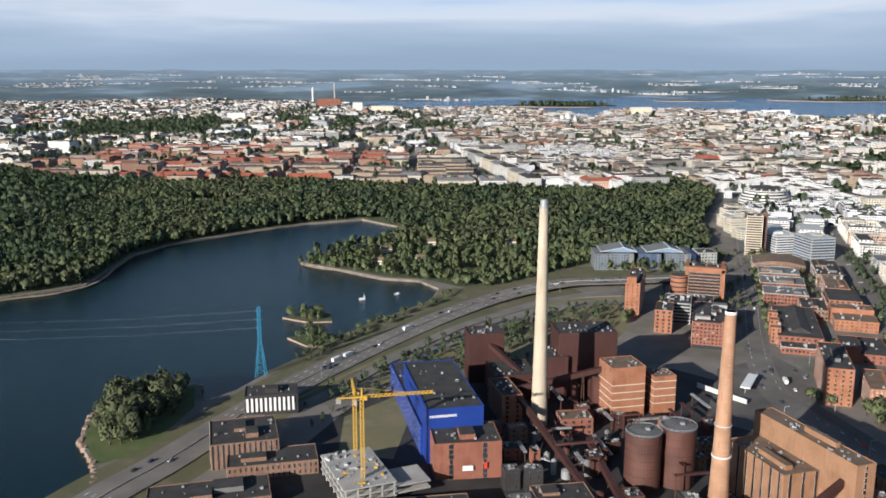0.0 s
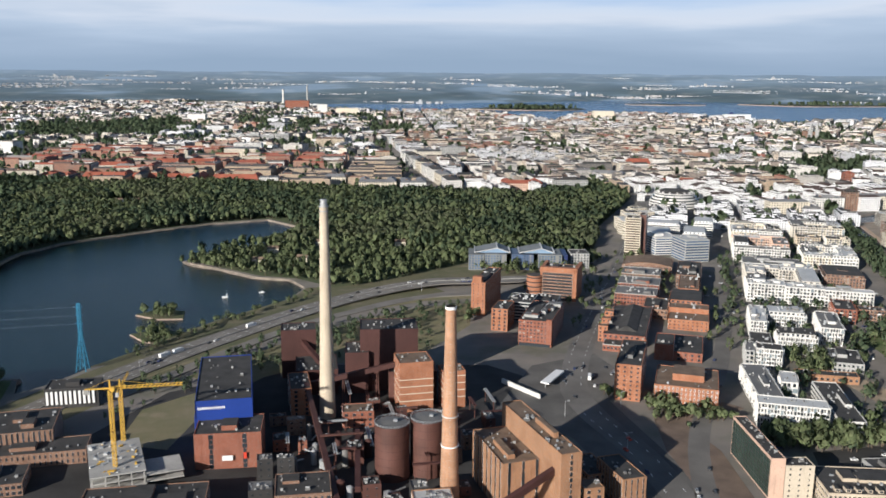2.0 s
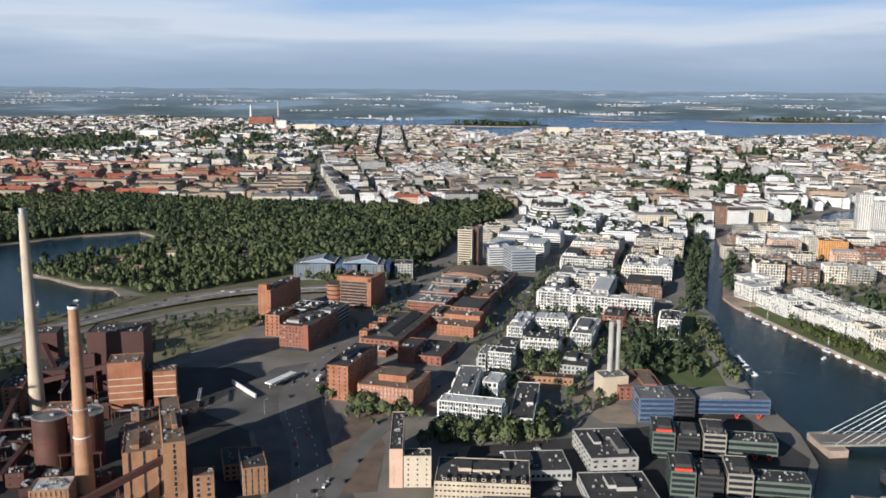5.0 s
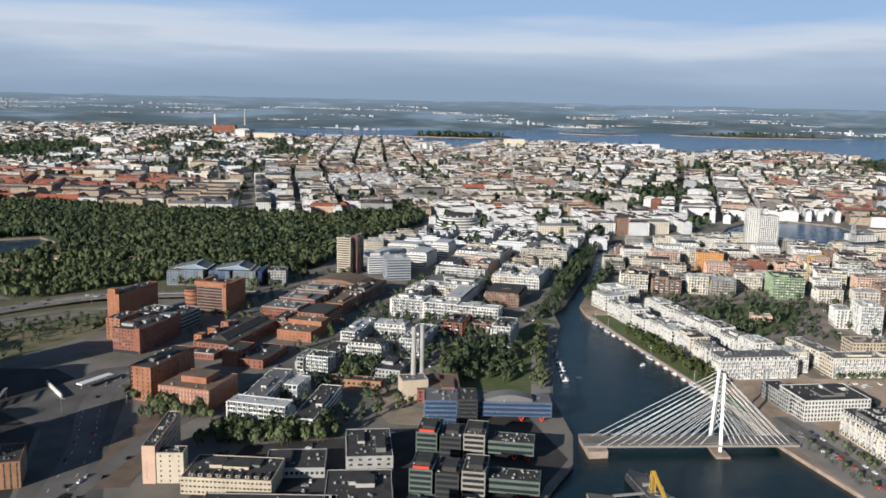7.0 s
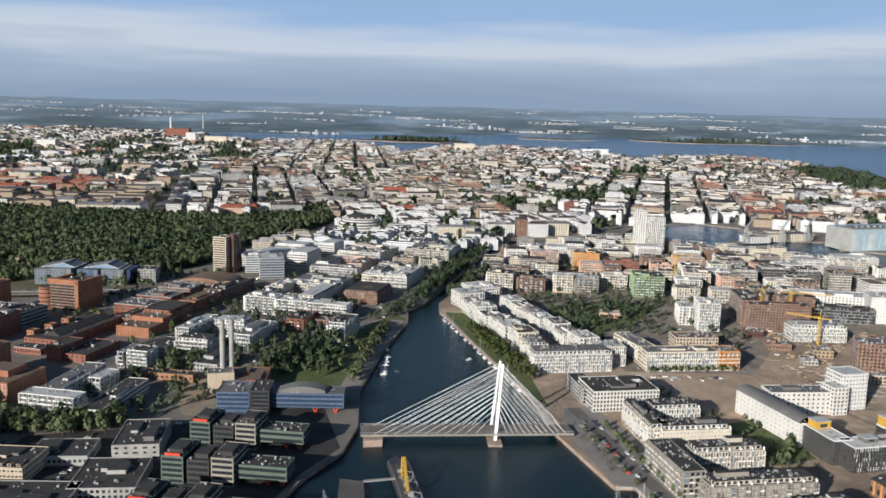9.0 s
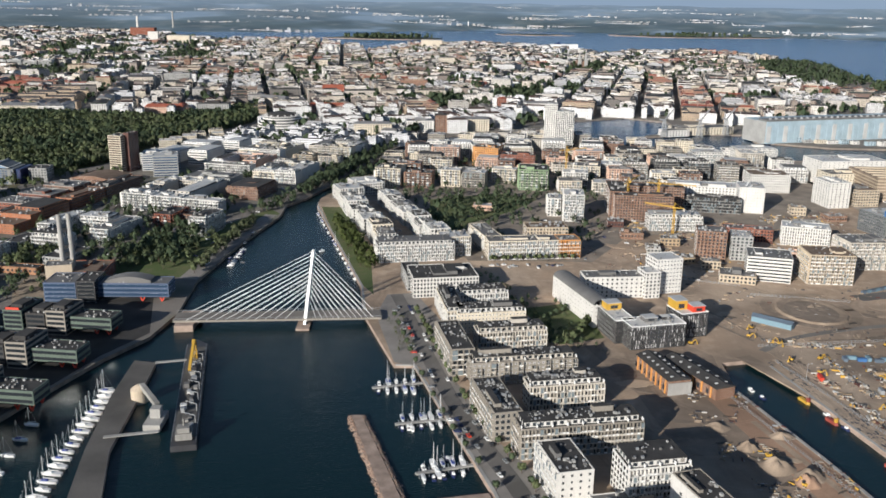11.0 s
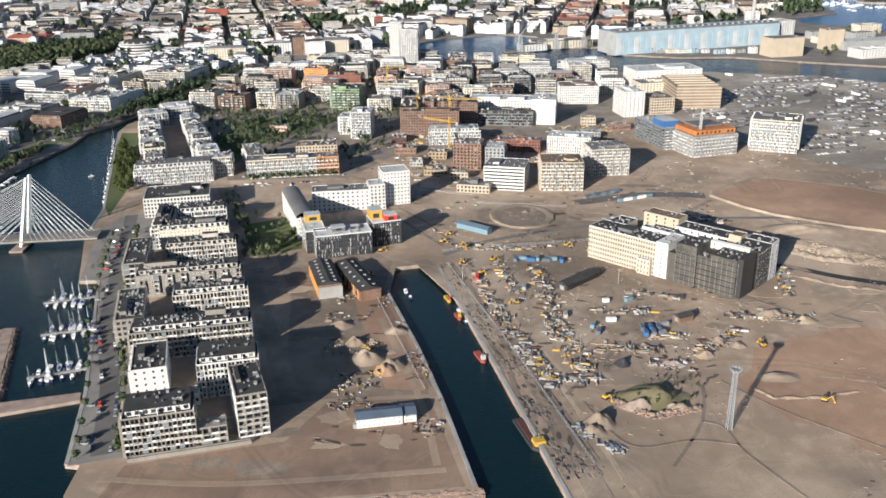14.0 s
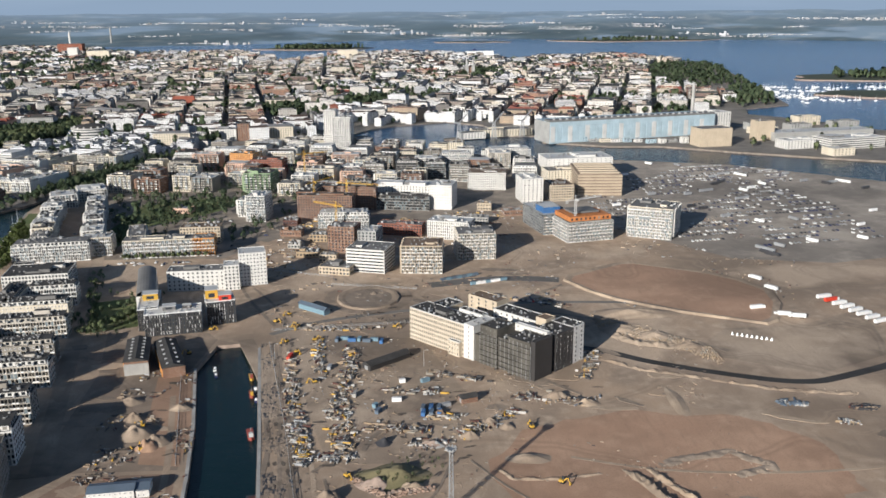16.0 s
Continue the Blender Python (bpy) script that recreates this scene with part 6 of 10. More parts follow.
deck = thing("unfinished_building", "raw concrete frame of an unfinished building", "building site", pose(-25, 238.5, G, 0, 0, 24))
for lv in range(3):
    g = Geo(); g.box(0, 0, 1.9 + lv * 2.1, 15.5, 25, 0.4); g.box(13, -6, 1.9 + lv * 2.1, 11, 11, 0.4) if lv < 2 else None
    part("slab", g, [CONCRETE], deck)
for ix in range(5):
    for iy in range(7):
        g = Geo(); g.box(-7.2 + ix * 3.6, -12 + iy * 4, -0.2, 0.4, 0.4, 6.4); part("column", g, [CONCRETE], deck)
g = Geo()
rnd = random.Random(4)
for k in range(40):
    g.box(rnd.uniform(-7, 7), rnd.uniform(-12, 12), 6.5, rnd.uniform(0.3, 1.8), rnd.uniform(0.3, 1.2), rnd.uniform(0.1, 0.6), rnd.randrange(3), None, rnd.uniform(0, 90))
part("formwork", g, [ROOFPALE, YELLOW, STEEL], deck)

# ---- brick quarter ----
ROT = -16         # the quarter's streets run along this line
tower = block("brick_highrise", "orange brick office tower with a tall stair slab", 95.3, 440.3, 7.2, 36, ROT, 18.4, ORANGEBRICK, FELT, bay=2.2, win=(0.6, 0.7), vents=5)
g = Geo(); g.box(-0.6, -16.6, 17.0, 4.6, 3.6, 3.2); part("stair_head", g, [ORANGEBRICK], tower)
block("brick_office", "orange brick office wing", 102, 403.7, 8, 16, ROT, 12.1, ORANGEBRICK, FELT, bay=2.0, vents=3)
red = block("brick_office", "red brick office with terraced dark roofs", 119.5, 390, 15, 36, ROT, 13.0, BRICK, FELT, bay=1.5, win=(0.9, 0.8), vents=7)
g = Geo(); g.box(6.4, -17.6, -0.2, 2.6, 1.4, 13.0); part("corner_pier", g, [BRICK], red)
g = Geo(); g.box(0, -18.2, -0.2, 14, 0.8, 1.6); part("glass_base", g, [GLASS], red)
for k in range(4):
    g = Geo(); g.box(-3 + k * 2.4, -10 + k * 7, 11.7, 6.5, 5, 1.3 + 0.3 * (k % 2), 0, 1); part("roof_house", g, [GREYW, ROOFGREY], red)
block("office_wing", "dark glazed office wing with pale storey bands", 112.5, 421, 13, 18, ROT, 11.2, GREYW, FELT, ribbon=True, win=(1, 0.95), vents=8)
block("office_wing", "dark glazed office wing with pale storey bands", 125, 425, 12, 22, ROT, 9.4, GREYW, FELT, ribbon=True, win=(1, 0.95), vents=8)
portal = block("brick_office", "dark glazed office inside an orange brick portal", 137.2, 464.5, 16.6, 22, ROT, 16.8, BROWNBRICK, FELT, vents=5, ribbon=True, win=(1, 1.0))
g = Geo(); g.box(0.4, -9.4, 15.6, 20.4, 3.4, 2.6); part("portal_beam", g, [ORANGEBRICK], portal, "wide orange brick beam")
g = Geo(); g.box(9.4, 0.4, -0.2, 2.0, 23, 17.6); part("portal_wall", g, [ORANGEBRICK], portal)
g = Geo(); g.box(-9.2, 2, -0.2, 1.8, 19, 17.6); part("portal_wall", g, [ORANGEBRICK], portal)
corner = thing("corner_office", "rounded orange brick corner office with dark window rings", "building", pose(122.6, 460.5, G))
for k in range(5):
    g = Geo(); g.tube(0, 0, k * 2.5 - 0.3, k * 2.5 + 1.5, 4.6, 4.6, 28); part("storey", g, [ORANGEBRICK], corner)
    g = Geo(); g.tube(0, 0, k * 2.5 + 1.5, k * 2.5 + 2.2, 4.4, 4.4, 28); part("window_ring", g, [GLASS], corner)
g = Geo(); g.tube(0, 0, 12.2, 12.9, 4.6, 4.6, 28, 0, 1); part("roof", g, [ORANGEBRICK, FELT], corner)
PLANS.append((122.6, 460.5, 0, 9, 9))
BROWNGLASS = surface("brown_window_band", (0.075, 0.055, 0.042), 0.3, var=0.2, bump=0)
SLATEGREY = surface("slate_grey_panel", (0.17, 0.18, 0.185), 0.6, var=0.15, streak=True)
SLATEBLUE = surface("slate_blue_panel", (0.10, 0.13, 0.20), 0.4, 0.1, var=0.2)
off = thing("glass_office", "blue glass office with two sloping glass roofs", "building", pose(118.5, 538, G, 0, 0, -1))
for k, (dx, w, mt) in enumerate(((-26, 10, SLATEGREY), (-14, 14, SLATEGREY), (3, 14, SLATEBLUE), (20, 15, SLATEGREY), (29.5, 3.5, DEEPBLUE))):
    g = Geo(); g.box(dx, 0 if mt in (DEEPBLUE, SLATEBLUE) else -2, -0.3, w - 0.3, 20, 10.2 + (k % 2) * 0.4); part("wall", g, [mt], off)
    for i in range(6):
        r = Geo()
        for q in range(int(w / 1.8)):
            r.box(dx - w / 2 + 1.1 + q * 1.8, (-10.02 if mt in (DEEPBLUE, SLATEBLUE) else -12.02), 0.8 + i * 1.58, 1.0, 0.1, 0.85)
        part("glazing", r, [BLUEGLASS], off)["kind"] = "stuff"
for dx in (-16, 12):
    g = Geo(); g.hull([(dx - 11, -9, 10.7), (dx + 11, -9, 10.7), (dx + 11, 10, 10.7), (dx - 11, 10, 10.7), (dx + 3, -9, 13.6), (dx + 3, 10, 13.6)], ((0, 1, 4), (1, 2, 5, 4), (2, 3, 5), (3, 0, 4, 5)), (1, 0, 1, 0))
    part("glass_roof", g, [SLATEGREY, SKYGLASS], off)
    for ex in (-11, 3, 11):
        g = Geo(); g.beam((dx + ex, -9.4, 13.7 if ex == 3 else 10.9), (dx + ex, 10, 13.7 if ex == 3 else 10.9), 0.7, 0.4); part("ridge", g, [ROOFPALE], off)
    for sx in (-11, 11):
        g = Geo(); g.beam((dx + sx, -9.3, 10.9), (dx + 3, -9.3, 13.7), 0.6, 0.4); part("verge", g, [ROOFPALE], off)
block("office_house", "small grey office house", 157.9, 541, 11.6, 14, 2, 10.7, GREYW, FELT, vents=2)
block("office_tower", "white striped office tower with a dark red side", 200.5, 578, 10.2, 13, -18, 27.6, CREAM, FELT, ribbon=True, win=(1, 1.05), sides="0123", glass=BROWNGLASS, vents=3)
block("office_tower", "dark red lift tower beside an office tower", 207.6, 581, 4.4, 12, -18, 29.0, RUST, FELT, sides="1", vents=2)
block("glass_office", "pale blue glass office block", 236, 566, 17, 20, 12, 15.9, GREYW, ROOFPALE, ribbon=True, win=(1, 0.9), glass=BLUEGLASS, vents=4)
block("glass_office", "pale glass office block", 222, 590, 18, 22, 12, 13, WHITE, ROOFPALE, ribbon=True, win=(1, 0.9), glass=BLUEGLASS, vents=4)
block("brick_hall", "long low brick hall with a wide dark roof", 162.5, 399, 19, 54, ROT, 6.6, BRICK, FELT, bay=2.2, vents=5, crest=0)
g = Geo(); g.roofed(0, 0, 0, 44, 9, 0.3, 2.0, 1.5, 0, 0, 90)
part("roof", g, [FELT], thing("ridge_roof", "long dark ridge roof light on a brick hall", "roof", pose(163.5, 401, 6.7, 0, 0, ROT)))
for k in range(3):
    block("stair_tower", "small orange brick stair tower", 147.4 + k * 3.6, 383 + k * 12.6, 4.2, 4.6, ROT, 8.6, ORANGEBRICK, ROOFBROWN, sides="0", vents=0)
block("brick_hall", "low brick front hall with a pale parapet", 153, 369.5, 15, 9, ROT, 4.2, BRICK, FELT, bay=1.6, rim=CONCRETE, vents=3)
block("brick_hall", "red brick hall block with a dark roof", 171, 362.5, 8, 17, ROT, 8.4, BRICK, FELT, sides="1", vents=2, crest=0)
block("brick_hall", "low red brick hall with a wide dark roof", 181.5, 366, 14, 27, ROT, 5.2, BRICK, FELT, bay=2.4, vents=4, crest=0)
block("brick_hall", "orange brick hall with stepped roofs", 193, 406, 19, 14, ROT, 6.4, ORANGEBRICK, ROOFBROWN, bay=2.0, win=(0.8, 0.5), vents=3, crest=0)
block("brick_hall", "raised orange brick hall behind a stepped front", 196, 417.5, 19, 10, ROT, 8.6, ORANGEBRICK, ROOFBROWN, sides="", vents=3)
block("brick_hall", "orange brick hall with glazed roof strips", 199.5, 436, 17, 26, ROT, 8.0, ORANGEBRICK, FELT, vents=6, pent=1.8)
block("brick_hall", "low brick hall with a brown roof", 183, 431, 12, 24, ROT, 6.2, BROWNBRICK, FELT, vents=4)
block("brick_hall", "grey-roofed low brick hall", 177.5, 455, 22, 17, ROT, 7.0, BRICK, ROOFGREY, rim=CONCRETE, vents=8)
block("brick_hall", "grey-roofed low brick hall", 184, 478, 23, 18, ROT, 7.2, BRICK, ROOFGREY, rim=CONCRETE, vents=8)
block("brick_hall", "grey-roofed low brick hall", 190, 501, 22, 18, ROT, 7.6, BROWNBRICK, ROOFGREY, rim=CONCRETE, vents=8)
block("brick_hall", "long orange brick hall with a red lift house", 210, 470, 11, 34, ROT, 8.4, ORANGEBRICK, ROOFBROWN, vents=5)
block("brick_hall", "dark-roofed brick block", 219.5, 505, 14, 40, ROT, 8.5, BROWNBRICK, FELT, vents=6)
block("brick_hall", "wide brick hall under a brown arched roof", 201, 533, 30, 26, ROT, 6.4, BROWNBRICK, ROOFBROWN, vents=4, crest=0)
arch = thing("arched_roof", "low brown arched roof with a pale rim", "roof", pose(201, 533, 6.6, 0, 0, ROT))
g = Geo()
for k in range(10):
    a0, a1 = k / 10 * 2 - 1, (k + 1) / 10 * 2 - 1
    g.face([(14 * a0, -12.5, 1.9 * (1 - a0 * a0)), (14 * a1, -12.5, 1.9 * (1 - a1 * a1)), (14 * a1, 12.5, 1.9 * (1 - a1 * a1)), (14 * a0, 12.5, 1.9 * (1 - a0 * a0))])
    g.face([(14 * a0, -12.5, -0.1), (14 * a1, -12.5, -0.1), (14 * a1, -12.5, 1.9 * (1 - a1 * a1)), (14 * a0, -12.5, 1.9 * (1 - a0 * a0))], 1)
part("vault", g, [ROOFBROWN, BROWNBRICK], arch)
block("brick_house", "orange brick office house with white stair windows", 148, 322.3, 9.8, 33, ROT, 15.4, ORANGEBRICK, FELT, bay=2.2, win=(0.8, 0.7), vents=6)
court = block("brick_house", "red brick courthouse with rows of windows", 166.5, 309, 23, 23, -16, 9.9, ORANGEBRICK, ROOFBROWN, bay=1.5, win=(0.6, 0.95), crest=0, vents=5, each=True)
g = Geo(); g.box(0.5, 1, 8.62, 11.5, 11, 2.6, 0, 1); part("penthouse", g, [ORANGEBRICK, ROOFBROWN], court)
slab = block("slab_block", "tall pale pink slab with a dark green glass flank", 171.3, 245, 4.2, 32, 2, 13.9, PINK, FELT, bay=1.9, sides="1", vents=7)
g = Geo(); g.box(-2.18, 0, 0.6, 0.16, 30.6, 11.4); part("curtain_wall", g, [GREENGLASS], slab, "dark green glass curtain wall")
for k in range(15):
    g = Geo(); g.box(-2.31, -15 + k * 2.14, 0.6, 0.1, 0.14, 11.4); part("mullion", g, [DARKGREY], slab)
for k in range(6):
    g = Geo(); g.box(-2.3, 0, 0.8 + k * 1.9, 0.08, 30.6, 0.16); part("transom", g, [DARKGREY], slab)
block("slab_block", "pale apartment house beside a slab block", 178.4, 232.5, 8.6, 6, 2, 11.5, BEIGE, FELT, bay=2.2, win=(0.5, 0.6), vents=2)
block("school_house", "low tan school with dormers on a black roof", 199, 230, 29, 18, -4, 6.8, CHIMNEY, FELT, bay=1.3, win=(0.8, 0.6), vents=10, crest=3)
for k in range(9):
    t = thing("roof_dormer", "small white dormer on a black school roof", "dormer", pose(187 + k * 3.0, 224.4 - k * 0.2, 6.92, 0, 0, -4), "roof dormers")
    g = Geo(); g.box(0, 0, 0, 1.3, 2.6, 0.95, 0, 1); part("wall", g, [CHIMNEY, FELT], t)
    g = Geo(); g.box(0, -1.3, 0.2, 0.9, 0.08, 0.6); part("window", g, [GLASS], t)
block("grey_depot", "black-roofed depot with pale concrete walls", 240.7, 253, 15.8, 25, 6, 6.8, CONCRETE, FELT, sides="03", bay=3, win=(1.6, 0.7), vents=7, crest=2)
block("grey_depot", "black-roofed low depot", 240, 222, 21, 24, 4, 5.0, CONCRETE, FELT, vents=8, sides="03")
block("grey_depot", "dark-roofed long depot", 217, 243, 20, 16, 4, 4.6, GREYW, FELT, vents=6)
block("grey_depot", "wide dark-roofed depot", 214, 205, 40, 20, 0, 5.0, GREYW, FELT, vents=9)
block("white_block", "white apartment house with balconies", 197, 284, 23.5, 8, -14, 10.2, WHITE, ROOFPALE, balcony=2, vents=3, each=True)
block("white_block", "white apartment wing with a grey roof", 195, 309, 9, 38, -8, 9.0, WHITE, ROOFGREY, balcony=3, vents=5)
block("white_block", "white apartment house", 206.5, 313, 6, 13, ROT, 9.0, WHITE, ROOFPALE, balcony=2, vents=2)
block("white_house", "long low white house with a dark roof", 217.5, 294.1, 8.9, 40, -9, 6.8, WHITE, FELT, ribbon=True, win=(1, 0.6), vents=5)
def ring_block(x, y, w, d, h, dp, walls, roofs, seed):
    """Four apartment wings round a courtyard, along the quarter's streets."""
    rnd = random.Random(seed)
    c, s = math.cos(radians(ROT)), math.sin(radians(ROT))
    for u, v, bw, bd in ((0, -d / 2 + dp / 2, w, dp), (0, d / 2 - dp / 2, w, dp), (-w / 2 + dp / 2, 0, dp, d - 2 * dp - 0.4), (w / 2 - dp / 2, 0, dp, d - 2 * dp - 0.4)):
        n = 2 if max(bw, bd) > 26 and rnd.random() < 0.7 else 1
        for k in range(n):
            t = (k - (n - 1) / 2) / n
            pu, pv = (u + t * bw, v) if bw > bd else (u, v + t * bd)
            cw, cd = (bw / n - 0.15, bd) if bw > bd else (bw, bd / n - 0.15)
            top = rnd.random()
            block("white_block", "pale apartment wing round a courtyard", x + c * pu - s * pv, y + s * pu + c * pv, cw, cd, ROT, h + rnd.uniform(-1.3, 1.1), rnd.choice(walls), rnd.choice(roofs),
                  balcony=2, vents=5, sides="03", setback=0.9 if top < 0.45 else 0, pent=1.5 if 0.45 < top < 0.6 else 0, crest=1 + rnd.randrange(2), group="pale quarter")


block("white_block", "white apartment house with balconies", 211.7, 349, 10.5, 9, ROT, 9.8, WHITE, FELT, balcony=2, vents=2)
block("white_block", "grey apartment wing beside a white house", 204.6, 352, 3.6, 14, ROT, 9.0, GREYW, ROOFGREY, balcony=2, vents=2)
block("white_block", "low dark-roofed house with a red end wall", 216, 371, 9, 18, ROT, 6.8, GREYW, FELT, vents=3)
block("white_block", "white apartment house with a set-back top storey", 231.4, 370, 16.5, 11, -13, 10.6, WHITE, FELT, balcony=2, setback=1.0, vents=3)
block("white_block", "narrow white apartment row along a street", 224.5, 401, 7, 30, ROT, 10, WHITE, ROOFPALE, balcony=2, vents=4)
block("white_block", "white terraced apartment house", 241, 409, 18, 12, -13, 9.8, WHITE, ROOFPALE, balcony=2, setback=1.0, vents=4)
block("white_block", "white apartment tower with a long dark roof", 255.5, 393, 9.5, 30, ROT, 9.2, WHITE, ROOFGREY, balcony=2, vents=4)
ring_block(264.8, 479, 39, 58, 11, 11, (WHITE, WHITE, PALEBRICK), (ROOFPALE, FELT, ROOFGREY), 1)
block("white_block", "white lower wing inside a courtyard", 264, 474, 14, 10, ROT, 8, WHITE, FELT, vents=4, sides="03")
block("white_block", "low house with a wide grey roof", 277, 530, 34, 20, ROT, 8.2, GREYW, ROOFGREY, vents=8, sides="03")
ring_block(287, 579, 35, 46, 11.5, 10, (WHITE, WHITE, PINK), (ROOFPALE, ROOFGREY, FELT), 2)
ring_block(301.5, 632, 35, 48, 12, 10, (WHITE, WHITE, CREAM), (ROOFPALE, ROOFGREY, FELT), 3)
block("white_block", "white apartment tower by the canal park", 300, 405, 9.6, 20, ROT, 11.8, WHITE, FELT, balcony=2, vents=5, sides="013")
block("white_block", "white apartment wing above a red brick house", 287, 447, 27, 8, ROT, 10.4, WHITE, ROOFPALE, balcony=2, vents=3)
block("brick_house", "small red brick house with white gables", 276, 424, 10, 20, ROT, 8.4, BRICK, FELT, balcony=2, vents=3)
block("brick_house", "low red brick terrace", 290, 424, 12, 8, ROT, 6.6, BROWNBRICK, FELT, balcony=2, vents=2)
block("brick_house", "dark-roofed brick school by a park", 308, 500, 22, 30, ROT, 8.0, BROWNBRICK, FELT, pent=1.4, vents=6, crest=2)
ring_block(323, 556, 32, 44, 11, 10, (CREAM, WHITE, WHITE), (ROOFPALE, ROOFGREY), 4)
block("white_block", "tan apartment house with a dark roof", 331, 609, 15, 14, ROT, 9.8, YELLOWISH, FELT, balcony=2, vents=3)
block("white_block", "cream apartment house with a dark roof", 350, 604, 15, 13, ROT, 9.6, CREAM, FELT, balcony=2, vents=3)
ring_block(353, 650, 36, 42, 11.5, 10, (CREAM, WHITE, PALEBRICK), (ROOFPALE, ROOFGREY, FELT), 5)
for x, y, w, d, h in ((228, 628, 19, 24, 9), (253, 618, 16, 28, 11), (240, 660, 26, 18, 9.5), (270, 656, 14, 22, 12), (212, 612, 12, 16, 8)):
    block("office_house", "pale office house beside the avenue", x, y, w, d, ROT, h, WHITE, ROOFPALE, ribbon=True, win=(1, 0.8), vents=6, sides="03", pent=1.4)
block("white_house", "low ochre house with long roof lights", 229, 331, 24, 6, -10, 4.4, OCHRE, FELT, vents=2, bay=2)
block("garden_hall", "low hall with a dark vaulted roof", 245, 350, 12, 20, ROT, 5.4, GREYW, FELT, vents=2, crest=1)
hk = thing("round_office", "stepped white round office with a dark domed roof", "building", pose(285, 806, G, 0, 0, 8))
for k, r in enumerate((23, 23, 22.4, 20.6, 18.4)):
    g = Geo(); g.tube(0, 0, k * 2.5 - 0.3, k * 2.5 + 1.2, r, r, 40); part("storey", g, [WHITE], hk)
    g = Geo(); g.tube(0, 0, k * 2.5 + 1.2, k * 2.5 + 2.3, r - 0.6, r - 0.6, 40); part("window_ring", g, [GLASS], hk)
g = Geo(); g.tube(0, 0, 12.2, 12.8, 18.4, 18.4, 40); part("rim", g, [WHITE], hk)
g = Geo(); g.tube(0, 0, 12.8, 14.6, 15.5, 13.5, 40); g.tube(0, 0, 14.6, 15.8, 13.5, 6, 40); part("roof", g, [FELT], hk)
for k in range(14):
    a = k / 14 * 2 * math.pi
    g = Geo(); g.box(15.2 * math.cos(a), 15.2 * math.sin(a), 12.8, 1.6, 1.2, 1.3, 0, None, math.degrees(a)); part("dormer", g, [WHITE], hk)

# ---- heating plant and glass offices by the basin ----
block("heating_plant", "tan concrete heating plant base", 254.5, 317, 11, 9, 14, 9.8, CHIMNEY, ROOFGREY, sides="", vents=2)
block("heating_plant", "low red brick heating plant wing", 265, 321, 18, 22, 2, 6.6, BRICK, ROOFBROWN, bay=2.5, vents=3)
for dx, dy in ((0, 0), (3.4, 2.5)):
    stack("chimney", "slim pale twin chimney of a heating plant", 254.5 + dx, 321 + dy, 31.0, 1.2, 1.05, CONCRETE, ())
MINT = surface("pale_green_glass", (0.13, 0.165, 0.14), 0.25, 0.1, var=0.15)
block("glass_office", "blue glass office with a sweeping grey roof", 266, 293, 13, 14, 0, 10.6, SLATEBLUE, ROOFGREY, ribbon=True, win=(1, 1.1), glass=BLUEGLASS, vents=3)
block("glass_office", "dark glass stair tower of an office", 276.5, 293, 7.5, 14, 0, 11.2, DARKGREY, FELT, ribbon=True, win=(1, 1.0), vents=2)
wave = block("glass_office", "blue glass office raised on red legs", 295, 294, 29, 10, -1, 9.4, SLATEBLUE, ROOFGREY, ribbon=True, win=(1, 1.1), glass=BLUEGLASS, vents=5, lift=2.4)
g = Geo()
for k in range(12):
    t0, t1 = k / 12, (k + 1) / 12
    z0, z1 = 8.4 + 2.4 * math.sin(t0 * 2.8), 8.4 + 2.4 * math.sin(t1 * 2.8)
    g.face([(-13 + 20 * t0, -4, z0), (-13 + 20 * t1, -4, z1), (-13 + 20 * t1, 3, z1), (-13 + 20 * t0, 3, z0)])
    g.face([(-13 + 20 * t0, -4, 7.9), (-13 + 20 * t1, -4, 7.9), (-13 + 20 * t1, -4, z1), (-13 + 20 * t0, -4, z0)])
part("wave_roof", g, [ROOFGREY], wave, "grey wave-shaped roof")
def red_legs(b, w, d):
    for lx in (w * 0.1, w * 0.38):
        for sx in (-1, 1):
            g = Geo(); g.beam((lx, -d * 0.3, -0.3), (lx + sx * 1.2, -d * 0.3, 2.6), 0.4); g.beam((lx, d * 0.3, -0.3), (lx + sx * 1.2, d * 0.3, 2.6), 0.4)
            part("leg", g, [RED], b, "red slanting leg")


red_legs(wave, 29, 10)
for row, (x, y) in enumerate(((262, 261), (260.5, 230), (259, 198), (257, 166))):
    for dx, w, d, h, mt in ((0, 7.5, 15, 10.4, MINT), (8.2, 7.5, 13, 9.2, DARKGREY), (16.5, 7.5, 14, 10.8, TAUPE)):
        b = block("terraced_office", "terraced glass office with a black roof", x + dx, y - dx * 0.16, w, d, -9, h, mt, FELT, ribbon=True, win=(1, 1.05), trim=mt, vents=7, group="terraced offices")
        g = Geo(); g.box(0.3, -1, h - G + 0.13, w * 0.6, d * 0.5, 1.5); part("plant_room", g, [FELT], b)
        if dx == 0:
            g = Geo(); g.box(0, -d / 2 + 0.6, h - G + 0.13, w * 0.7, 0.5, 1.0); part("sign", g, [RED], b, "red panel")
    b = block("terraced_office", "pale green glass office wing on red legs", x + 28.5, y - 5, 17, 9, -9, 8.2, MINT, FELT, ribbon=True, win=(1, 1.05), trim=MINT, vents=7, lift=2.4, group="terraced offices")
    red_legs(b, 17, 9)

# infill of the brick quarter
SOLID = [o for o in scene.objects if o.parent is None and o.get("category") == "building"]
def free(x, y, r):
    return all((x - o.location.x) ** 2 + (y - o.location.y) ** 2 > r * r for o in SOLID)


